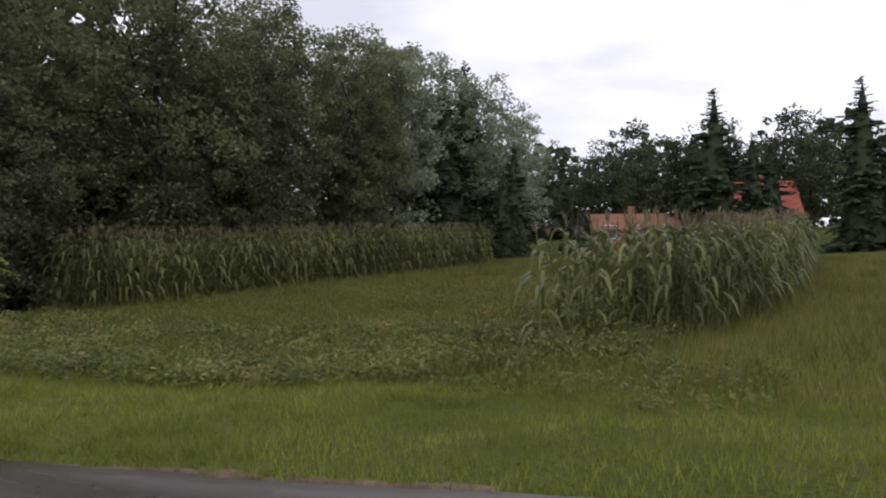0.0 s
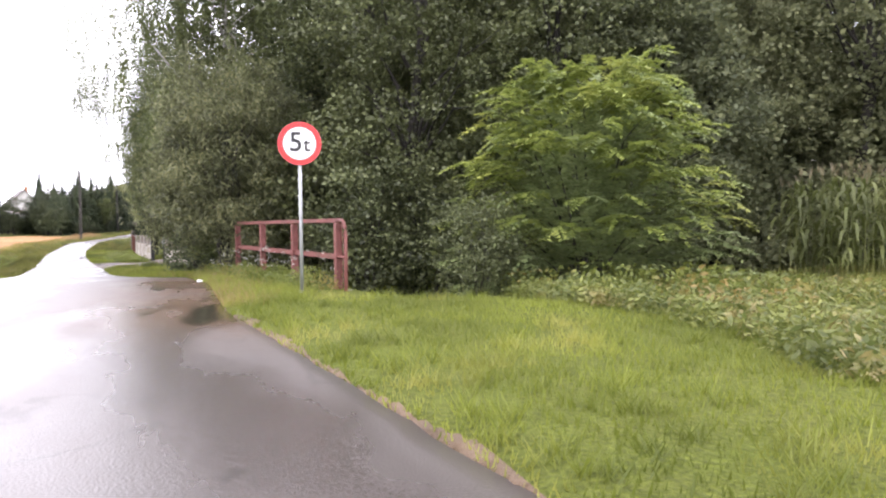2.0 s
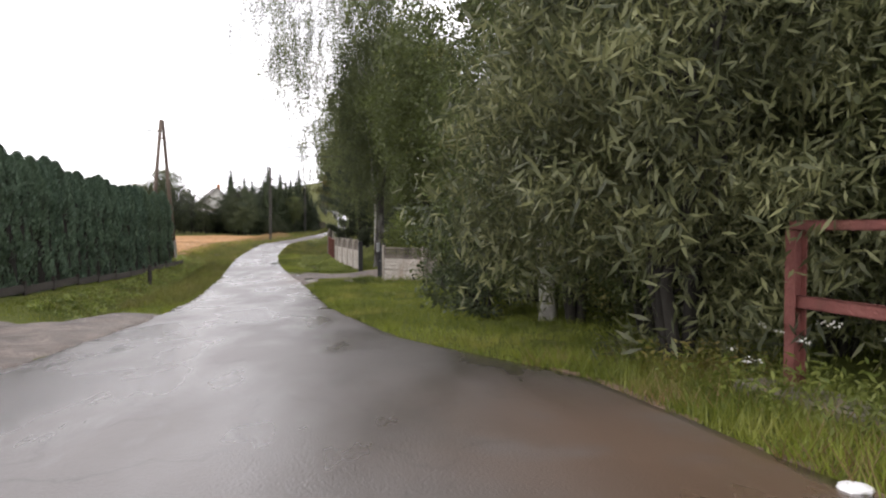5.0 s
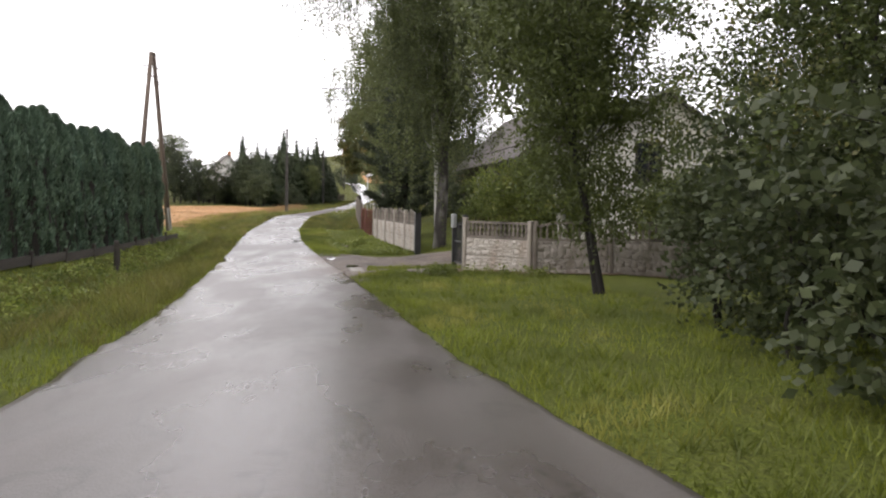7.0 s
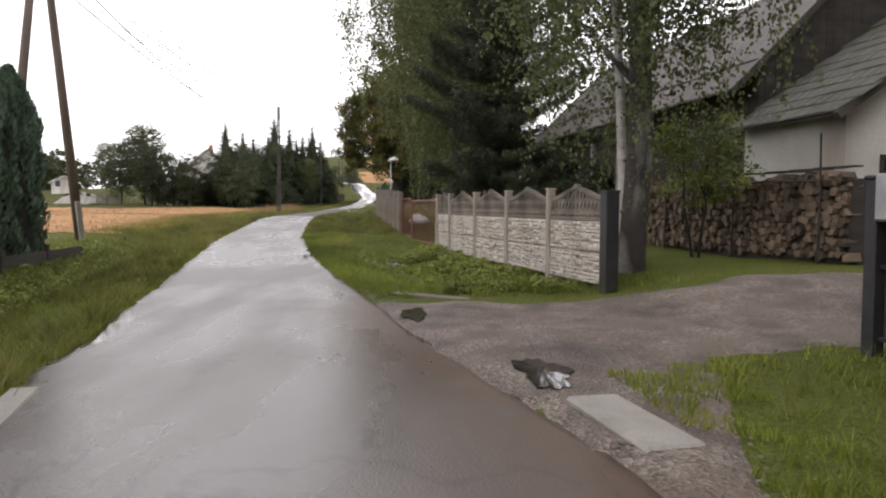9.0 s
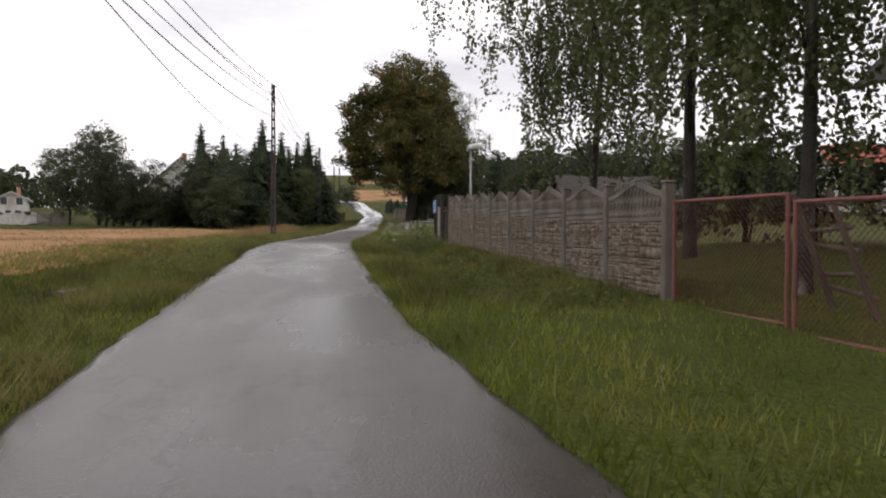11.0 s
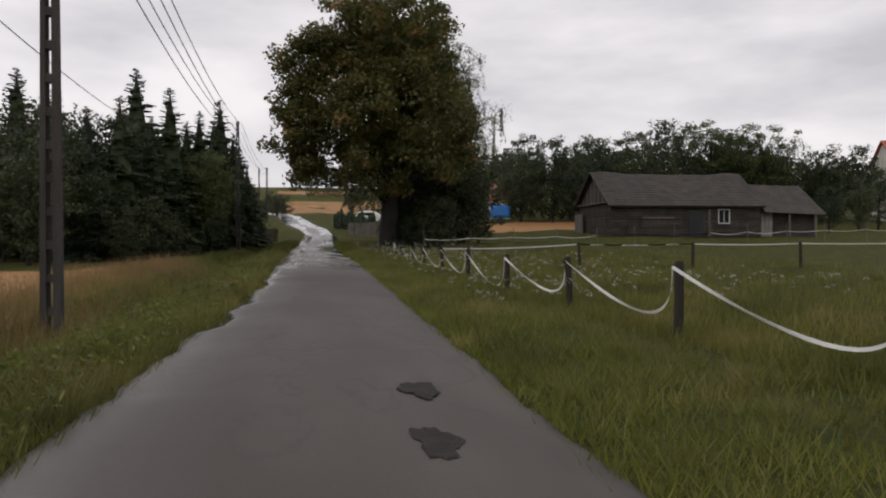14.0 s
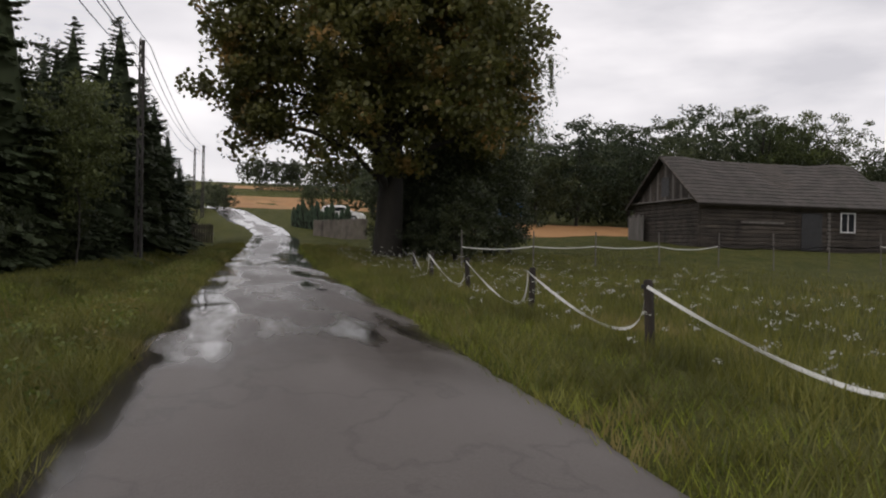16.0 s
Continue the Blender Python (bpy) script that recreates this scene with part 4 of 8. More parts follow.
plant("birch", WEEPING, -36.9, 2.1, "tall weeping birch hanging over the lane", "birch", 40, group="weeping birches")
plant("hazel", HAZEL, -36.0, 2.4, "leafy dark green hazel on the verge", "tree", 75, 0.92)
plant("hazel", HAZEL, -39.0, 5.4, "leafy dark green hazel on the verge", "tree", 130, 1.15)
# trees before the farm
plant("hazel", HAZEL, -43.6, 3.2, "leafy dark green hazel on the verge", "tree", 30, 1.0)
plant("hazel", HAZEL, -46.8, 4.2, "leafy dark green hazel on the verge", "tree", 250, 0.6)
plant("hazel", HAZEL, -40.2, 2.9, "leafy dark green hazel on the verge", "tree", 170, 0.9)
for x, y, q in ((-41.8, 1.2, 0.34), (-39.2, 0.9, 0.36), (-44.6, 1.6, 0.3), (-37.5, 1.0, 0.3)):
    plant("hazel", SAPLING, x, y, "low hazel bush at the verge's edge", "bush", x * 33, q * 2.8, "low hazel bushes")
ROWAN = tree_meshes(24, 9.4, 1.95, 1.0, 0.115, 0.045, 500, 84, BARK, L_ROWAN, 0.07, stems=2, down=0.35, limbs=16, clump_r=0.42, strands=90, long=(0.5, 1.2), spread=0.06, lean=1.5, split=True)
plant("rowan", ROWAN, -49.4, 1.2, "slender rowan with two close stems on the lawn", "tree", -90)
BUSH = tree_meshes(25, 3.9, 1.75, 0.1, 0.115, 0.05, 300, 90, BARK, L_GARDEN, 0.04, stems=5, down=0.3, limbs=12, clump_r=0.36, strands=60, long=(0.4, 0.9))
plant("garden_bush", BUSH, -57.6, 1.35, "fresh yellow-green bush behind the garden wall", "bush", 0, 1.0)
THIN = tree_meshes(37, 3.2, 0.95, 0.9, 0.11, 0.05, 70, 42, BARK, L_GARDEN, 0.035, stems=2, down=0.3, limbs=10, clump_r=0.26)
plant("garden_bush", THIN, -66.0, 0.6, "small airy yellowish shrub before the woodpile", "bush", 130)
plant("garden_bush", BUSH, -56.1, 5.5, "yellow-green bush looking over the garden wall", "bush", 60, 0.84)
plant("hazel", HAZEL, -57.3, 9.6, "broad leafy tree behind the garden wall", "tree", 110, 0.95)
BIRCH = tree_meshes(26, 20.5, 3.55, 3.6, 0.07, 0.048, 430, 92, BIRCHBARK, L_BIRCH, 0.09, lean=0.8, down=0.5, limbs=20, clump_r=0.62, strands=1050, long=(1.2, 3.6), split=True, skirt=0.4, boughs=((4.1, 3.8, 10.4, 0.75, 30), (4.2, 3.6, 13.4, 0.9, 36), (4.4, 2.0, 16.0, 1.1, 34), (3.6, 1.2, 11.5, 0.8, 20)))
plant("birch", BIRCH, -64.5, -1.3, "tall weeping birch with white peeling bark", "birch", -95, group="weeping birches")
FARBIRCH = tree_meshes(26, 18.0, 4.3, 3.0, 0.13, 0.09, 400, 72, BIRCH_OLD, L_BIRCH, 0.13, down=0.5, limbs=18, clump_r=0.65, strands=330, long=(1.2, 4.0), split=True)
BIRCH2 = tree_meshes(27, 12.0, 2.6, 5.0, 0.15, 0.11, 180, 40, BIRCHBARK, L_BIRCH, 0.15, down=0.5, lean=-1.6, limbs=12, clump_r=0.5, strands=240, split=True)
plant("birch", BIRCH2, -56.0, 2.0, "leaning birch with white bark behind the wall", "birch", 100, group="weeping birches")
plant("birch", FARBIRCH, -85.5, -2.2, "tall weeping birch behind the fence", "birch", 200, 0.98, group="weeping birches")
plant("birch", FARBIRCH, -80.5, -2.7, "tall weeping birch behind the fence", "birch", 20, 0.8, group="weeping birches")
plant("birch", FARBIRCH, -92.6, -2.2, "tall weeping birch behind the fence", "birch", 110, 0.92, group="weeping birches")
OLDTREE = tree_meshes(30, 15.0, 2.3, 2.9, 0.09, 0.062, 400, 70, BIRCH_OLD, L_BIRCH, 0.24, down=0.45, limbs=16, clump_r=0.5, shape=-0.35, strands=900, long=(0.8, 2.0), split=True, skirt=1.0)
plant("birch", OLDTREE, -64.55, -1.2, "old thick dark-footed birch beside the driveway", "birch", 10)


def pine_meshes(seed, height, radius):
    """Pine: whorls of boughs that sweep out and turn up at their ends, set with tufts of long needles."""
    rng = np.random.default_rng(seed)
    wood = [tube_arrays([(0, 0, -0.3), (0.04, 0.02, height * 0.3), (0, 0.05, height * 0.65), (0, 0, height)], [0.15, 0.12, 0.07, 0.015], 8)]
    boughs, tufts = [], []
    for k in range(13):
        t = k / 12
        z = height * (0.13 + 0.83 * t)
        reach = radius * (1 - t) ** 0.65 * (0.72 + 0.28 * min(t * 4, 1)) + 0.25
        for b in range(7):
            a = 2 * math.pi * (b + rng.uniform(-0.3, 0.3)) / 7 + k * 0.7
            ln = reach * rng.uniform(0.45, 1.2)
            rise = rng.uniform(0.18, 0.5)
            d = np.array([math.cos(a), math.sin(a), 0.0])
            side = np.array([-d[1], d[0], 0.0])
            pts = [d * ln * s + np.array([0, 0, z + ln * rise * s ** 1.8]) for s in (0.0, 0.3, 0.6, 0.85, 1.0)]
            boughs.append(mesh_from("limb", *tube_arrays(pts, [0.035, 0.028, 0.02, 0.013, 0.006], 5), BARK))
            for s in np.linspace(0.22, 1.0, max(int(ln / 0.14), 3)):
                p = d * ln * s + np.array([0, 0, z + ln * rise * s ** 1.8])
                tufts.append(p)
                if s < 0.95:
                    for sg in (-1, 1):
                        tufts.append(p + side * sg * (0.12 + 0.3 * (1 - s) * rng.uniform(0.4, 1.2)) + d * 0.1 + np.array([0, 0, rng.uniform(-0.02, 0.12)]))
    tufts = np.array(tufts)
    per = 36
    pos = np.repeat(tufts, per, axis=0) + rng.normal(size=(len(tufts) * per, 3)) * 0.075
    return mesh_from("trunk", *join_arrays(wood), BARK), mesh_from("crown", *leaf_arrays(rng, pos, 0.18, 0.021, -0.25, 0.0), L_PINE), boughs


PINE = pine_meshes(28, 8.6, 2.8)
plant("pine", PINE, -72.2, -2.5, "dark long-needled pine behind the fence", "pine")

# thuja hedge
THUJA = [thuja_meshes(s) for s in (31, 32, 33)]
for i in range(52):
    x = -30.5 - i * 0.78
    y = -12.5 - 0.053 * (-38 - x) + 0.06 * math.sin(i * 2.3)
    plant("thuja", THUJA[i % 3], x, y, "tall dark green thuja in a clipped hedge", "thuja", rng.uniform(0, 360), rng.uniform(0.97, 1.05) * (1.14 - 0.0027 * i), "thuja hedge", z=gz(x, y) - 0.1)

# low-detail tree for the distance
LOWTREE = [tree_meshes(17, 12.0, 4.2, 0.6, 0.31, 0.23, 150, 42, BARK, L_ALDER, 0.2, limbs=10, clump_r=0.8), tree_meshes(18, 13.5, 3.8, 1.0, 0.31, 0.23, 150, 42, BARK, L_DARK, 0.2, limbs=10, clump_r=0.75)]
# far side of the stubble field
GROVE = tree_meshes(39, 12.5, 4.0, 0.4, 0.25, 0.17, 190, 52, BARK, L_GROVE, 0.2, limbs=10, clump_r=0.75)
SPRUCE = [spruce_meshes(41, 11.0, 3.0, L_SPRUCE), spruce_meshes(42, 9.0, 2.7, L_SPRUCE)]
for i, (x, y, h) in enumerate([(-143, -19, 8.2), (-146, -18, 7.6), (-148.5, -17.4, 9.6), (-150.6, -19.6, 10.9), (-153.8, -16.4, 9.0), (-156.5, -17.5, 8.6), (-159.9, -15.6, 10.7), (-156.6, -15.8, 8.7), (-162.4, -14.9, 8.4), (-165, -14.6, 7.6), (-168.5, -14.2, 6.2), (-172, -13.8, 4.6), (-149, -22, 8.4), (-155, -21, 9), (-161, -19, 9.4), (-139, -19.5, 6.4), (-145, -22.5, 8.8), (-147, -25, 10.0), (-152, -15.9, 6.6)]):
    plant("spruce", SPRUCE[i % 2], x, y, "dark green spruce beside the lane", "spruce", i * 77, h / (11.0, 9.0)[i % 2], "spruces by the lane")
for i, (x, y, s) in enumerate([(-139, -23.0, 0.42), (-143, -24.6, 0.55), (-141, -27.6, 0.5), (-148, -35, 0.82), (-144, -33, 0.6), (-142, -30, 0.5), (-150, -38.5, 0.62), (-138, -20.4, 0.45), (-140.2, -22.6, 0.62), (-144.4, -20.4, 0.62), (-147.6, -19.8, 0.62), (-153, -18.6, 0.64), (-157.2, -16.6, 0.58)]):
    plant("tree", GROVE, x, y, "dark green broad-leaved tree behind the stubble field", "tree", i * 51, s, "trees behind the field")
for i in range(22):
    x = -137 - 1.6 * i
    plant("shrub", UNDERDARK[i % 2], x, -17.6 + 0.105 * (-137 - x) - 0.9 * (i % 2), "undergrowth below the spruces, shade put into its dark leaves", "shrub", i * 50, 0.4 + 0.12 * (i % 3), "undergrowth below the spruces")
# the great linden
LINDEN = tree_meshes(51, 18.6, 6.2, 3.2, 0.225, 0.175, 760, 138, BARK, L_LINDEN, 0.6, limbs=30, clump_r=0.8, down=0.25, shape=-0.1, skirt=0.85, split=True,
                     boughs=((0, -5.7, 13.3, 0.8, 24), (0.4, -5.8, 10.6, 0.8, 24), (0.5, -5.8, 8.0, 0.75, 22), (-0.4, -5.1, 6.0, 0.6, 12)))
plant("linden", LINDEN, -155.0, -4.0, "huge old linden with leaves turning yellow-brown", "linden")

# shade below the crown is put into these shrubs' dark leaf colour
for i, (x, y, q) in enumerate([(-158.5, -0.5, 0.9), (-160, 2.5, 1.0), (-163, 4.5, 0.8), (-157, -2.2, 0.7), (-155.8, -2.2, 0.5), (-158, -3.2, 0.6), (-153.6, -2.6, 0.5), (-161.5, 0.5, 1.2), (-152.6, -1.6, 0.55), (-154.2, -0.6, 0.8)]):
    plant("shrub", UNDERDARK[i % 2], x, y, "shrub under the linden, shade put into its dark leaves", "shrub", i * 50, q, "shrubs under the linden")
for i in range(10):
    y = -24.6 - i * 0.9
    plant("shrub", UNDERDARK[i % 2], -143 - 0.6 * math.sin(i * 2.0) - 0.3 * i, y, "dark shrub before the far house", "shrub", i * 50, 0.62 + 0.1 * (i % 3), "shrubs before the far house")

# maize
rng = np.random.default_rng(6)
rows_far = [(-22.6 - r * 0.75 + rng.uniform(-0.08, 0.08), 16.2 + k * 0.2 + rng.uniform(-0.06, 0.06)) for r in range(4) for k in range(150)]
maize("maize_patch", rows_far, "tall green maize standing in a long strip", 61, 2.5, 2.95)
rows_near = []
for r_ in range(5):
    for k in range(92):
        y = 15.0 + k * 0.26 + rng.uniform(-0.1, 0.1)
        if rng.uniform() < 0.5 + 0.08 * k:
            rows_near.append((float(np.interp(y, [15, 18, 24, 39], [-3.9, -2.95, -2.35, -2.9])) - r_ * 0.62 + rng.uniform(-0.15, 0.15), y))
rows_near += [(-5.2, 12.5), (-5.35, 12.9), (-5.1, 13.8), (-4.75, 14.2), (-5.6, 14.5), (-5.0, 14.7), (-4.4, 14.8), (-5.5, 15.3)]
maize("maize_patch", rows_near, "thin strip of maize with pale ripening leaves", 62, 2.2, 2.75)

# conifers and trees behind the meadow
for i, (x, y, s) in enumerate([(-11.6, 64.8, 1.2), (-12.8, 68.5, 1.0), (-9.4, 69.5, 0.9), (-8.8, 77.6, 1.05), (-0.9, 57, 1.05), (1.2, 60, 1.1), (3.5, 64, 1.15), (-15.5, 71, 0.8), (-24.8, 52.6, 0.62), (-22, 60, 0.6), (-26, 57, 0.8), (-32, 60, 1.9), (-29.5, 52, 1.3)]):
    plant("spruce", SPRUCE[i % 2], x, y, "dark spruce behind the meadow", "spruce", i * 91, s, "spruces behind the meadow")
for i in range(9):
    plant("tree", LOWTREE[i % 2], -29 + i * 2.9, 88 + 4 * math.sin(i * 2.2), "distant dark tree behind the meadow", "tree", i * 60, 1.0 + 0.12 * math.sin(i * 1.9), "distant trees")
for i in range(5):
    plant("tree", LOWTREE[i % 2], -47 - 2 * math.sin(i * 2.0), 9 + i * 11.0, "dark tree deep in the woodland", "tree", i * 71, 1.15, "woodland trees")
# trees round the log barn, behind the linden and on the slope
for i, (x, y, s) in enumerate([(-191, 23, 0.72), (-193, 32, 0.85), (-188, 41, 0.92), (-196, 48, 0.85), (-201, 8, 0.62), (-203, 14, 0.7), (-199, 3, 0.5), (-206, 22, 0.85), (-210, 36, 0.9), (-186, 54, 0.7), (-205, 60, 0.8), (-178, 64, 0.6), (-212, -2, 0.3),  (-195, 27, 0.8), (-196, 30, 0.85), (-191, 44.5, 0.9), (-193, 52, 0.85), (-194, 37, 0.98), (-198, 18, 0.7), (-190, 47, 0.8), (-203, 30, 0.9), (-168, 41, 0.36), (-170, 46, 0.42), (-167, 51, 0.4), (-165, 57, 0.45), (-172, 50, 0.5)]):
    plant("tree", LOWTREE[i % 2], x, y, "round green tree beyond the paddock", "tree", i * 63, s, "trees beyond the paddock")
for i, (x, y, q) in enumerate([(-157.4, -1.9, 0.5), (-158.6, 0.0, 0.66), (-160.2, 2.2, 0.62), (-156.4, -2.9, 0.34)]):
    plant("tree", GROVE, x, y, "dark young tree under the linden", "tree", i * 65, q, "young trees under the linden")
ASH = tree_meshes(38, 12.5, 4.6, 2.2, 0.24, 0.16, 150, 60, BARK, L_ROWAN, 0.2, limbs=24, clump_r=0.62, shape=0.2)
for x, y, q in ((-186, 39.2, 1.02), (-187, 46.2, 0.98)):
    plant("ash", ASH, x, y, "tall airy green ash behind the log barn", "tree", x * y, q, "ashes behind the barn")
for i, (x, y, q) in enumerate([(-183, 28.6, 0.86), (-184, 33.6, 0.84), (-184, 14.6, 0.72), (-183.5, 18.2, 0.74), (-186, 55.8, 0.8), (-184, 23.6, 0.72), (-188, 51, 0.8), (-187, 60.5, 0.75)]):
    plant("tree", LOWTREE[i % 2], x, y, "round green tree beyond the paddock", "tree", i * 47, q, "trees beyond the paddock")
for i, (x, y, q) in enumerate([(-203, -12.4, 0.55), (-206, -11.6, 0.6), (-199, -14.0, 0.5), (-211, -13.0, 0.7), (-216, -16, 0.8)]):
    plant("shrub", UNDERDARK[i % 2], x, y, "dark shrub by the far bend of the lane", "shrub", i * 50, q, "shrubs by the far bend")
plant("birch", FARBIRCH, -160.5, 0.9, "weeping birch behind the old linden", "birch", 75, 0.92, group="weeping birches")
for i in range(12):
    plant("thuja", THUJA[i % 3], -183.5 + i * 0.62, -6.0 + i * 0.3, "small dark garden thuja beside the lane", "thuja", i * 77, 0.36 + 0.07 * (i % 3), "garden thujas")
YOUNG = tree_meshes(29, 6.5, 1.5, 1.5, 0.12, 0.085, 150, 48, BIRCH_OLD, L_BIRCH, 0.034, down=0.4, limbs=10, clump_r=0.4, split=True)
for x, y, s in ((-148.6, -15.2, 0.95), (-163, -40, 1.7), (-158.5, -43, 1.3)):
    plant("birch", YOUNG, x, y, "slim young birch with a pale stem", "birch", x * 9, s, "young birches")
for i in range(11):
    plant("tree", LOWTREE[i % 2], -134 - i * 3.0, -5.6 - 0.211 * (-51.3 + 134 + i * 3.0) + 2.6 + 0.8 * math.sin(i * 1.7), "dark tree in the grove behind the field", "tree", i * 41, 0.42 + 0.07 * (i % 3), "grove behind the field")


def woods(name, spots, low, high, label, seed):
    """Distant woods in one mesh: a crown of big clumps for each tree."""
    r = np.random.default_rng(seed)
    chunks = []
    for x, y in spots:
        h = r.uniform(low, high)
        n = 220
        d = r.normal(size=(n, 3))
        d /= np.linalg.norm(d, axis=1)[:, None]
        p = np.array([x, y, gz(x, y) + h * 0.52]) + d * (r.uniform(0.3, 1, n) ** 0.5)[:, None] * np.array([h * 0.32, h * 0.32, h * 0.5])
        chunks.append(leaf_arrays(r, p, h * 0.11, h * 0.08, 0, 0.2))
    ob = new(name, mesh_from(name, *join_arrays(chunks), L_FAR))
    return tagged(ob, label, "woods", kind="stuff")


rng = np.random.default_rng(7)
spots = [(-262 - rng.uniform(0, 18) - 0.12 * k, 18 + k * 2.6 + rng.uniform(-2, 2)) for k in range(110)]
spots += [(-300 - rng.uniform(0, 14), 10 + k * 5 + rng.uniform(-2, 2)) for k in range(12)]
woods("far_woods", spots, 8, 13, "dark wooded ridge on the skyline", 111)
spots = [(-362 - rng.uniform(0, 24), -8 + k * 1.7 + rng.uniform(-2, 2)) for k in range(40)]
woods("far_woods", spots, 7, 10, "dark wood on top of the hill", 112)
spots = [(-296 + rng.uniform(-2, 2), -6 + k * 1.1) for k in range(34)] + [(-282 + rng.uniform(-1.5, 1.5), 4 + k * 1.3) for k in range(16)]
woods("far_hedgerow", spots, 1.8, 3.4, "dark hedgerow between hill fields", 115)
spots = [(-150 - k * 2.2 + rng.uniform(-3, 3), -95 - 0.1 * k + rng.uniform(-12, 5)) for k in range(70)] + [(-330 - rng.uniform(0, 30), -230 + k * 4 + rng.uniform(-2, 2)) for k in range(38)]
woods("far_woods", spots, 8, 14, "distant woods beyond the left fields", 113)
spots = [(-80 + k * 4 + rng.uniform(-2, 2), 120 + rng.uniform(-6, 10)) for k in range(60)] + [(-45 + rng.uniform(-4, 4), 60 + k * 3) for k in range(22)]
woods("far_woods", spots, 11, 16, "distant dark woods behind the meadow", 114)

spots = [(-187 + rng.uniform(-2, 2), 14 + k * 1.6) for k in range(28)] + [(-204 + rng.uniform(-2, 2), -1 + k * 1.7) for k in range(12)]
woods("far_hedgerow", spots, 2.6, 4.4, "dark undergrowth behind the log barn", 116)

# ---- built things ----
def disc(bm, r, y0, y1, n=40, cx=0.0, cz=0.0):
    a = [bm.verts.new((cx + r * math.cos(2 * math.pi * k / n), y0, cz + r * math.sin(2 * math.pi * k / n))) for k in range(n)]
    b = [bm.verts.new((cx + r * math.cos(2 * math.pi * k / n), y1, cz + r * math.sin(2 * math.pi * k / n))) for k in range(n)]
    bm.faces.new(a)
    bm.faces.new(b[::-1])
    for k in range(n):
        bm.faces.new((a[k], b[k], b[(k + 1) % n], a[(k + 1) % n]))


def text_part(name, words, size, mat, parent, m, depth=0.002):
    cu = bpy.data.curves.new(name, "FONT")
    cu.body, cu.size, cu.extrude, cu.offset, cu.align_x, cu.align_y = words, size, depth, size * 0.014, "CENTER", "CENTER"
    ob = bpy.data.objects.new(name, cu)
    scene.collection.objects.link(ob)
    bpy.context.view_layer.update()
    me = bpy.data.meshes.new_from_object(ob.evaluated_get(bpy.context.evaluated_depsgraph_get()))
    bpy.data.objects.remove(ob)
    me.materials.clear()
    me.materials.append(mat)
    t = new(name, me)
    t.parent, t.matrix_basis = parent, m
    return t


def weight_sign(x, y, turn):
    """Round weight-limit sign: its face looks along local -y."""
    g = gz(x, y)
    e = root("road_sign", pose(x, y, g, 0, 0, turn), "round white weight-limit sign with red rim on a grey post", "road sign")
    h = 2.07 - g
    bm = bmesh.new()
    tube(bm, [(0, 0, -0.3), (0, 0, h + 0.3)], [0.03, 0.03], 12)
    part("post", bm, STEEL, e, "galvanised steel post", True)
    bm = bmesh.new()
    disc(bm, 0.348, -0.040, -0.052, 48, 0, h)
    part("rim", bm, REDPAINT, e, "red painted rim")
    bm = bmesh.new()
    disc(bm, 0.262, -0.052, -0.056, 48, 0, h)
    part("face", bm, WHITEPAINT, e, "white sign face")
    bm = bmesh.new()
    disc(bm, 0.351, -0.034, -0.039, 48, 0, h)
    part("back", bm, STEEL, e, "grey metal back")
    text_part("number", "5", 0.44, BLACKPAINT, e, pose(-0.06, -0.058, h + 0.01, 90, 0, 0))
    text_part("letter", "t", 0.33, BLACKPAINT, e, pose(0.115, -0.058, h - 0.025, 90, 0, 0))
    for dz in (-0.14, 0.14):
        part("clamp", boxed(-0.045, -0.035, h + dz - 0.02, 0.045, 0.035, h + dz + 0.02, 0.004), STEEL, e)


weight_sign(-20.48, 2.97, 82)


def angle_bar(bm, a, b, w=0.07, t=0.012):
    """A channel-like bar between two points: a box with a proud lip along its top and bottom."""
    a, b = Vector(a), Vector(b)
    d = (b - a)
    L = d.length
    m = Matrix.Translation(a) @ d.to_track_quat("X", "Z").to_matrix().to_4x4()
    for y0, y1, z0, z1 in ((-t, t, -w / 2, w / 2), (-w / 2, t, w / 2 - t, w / 2), (-w / 2, t, -w / 2, -w / 2 + t)):
        vs = box(bm, 0, y0, z0, L, y1, z1)
        bmesh.ops.transform(bm, matrix=m, verts=vs)


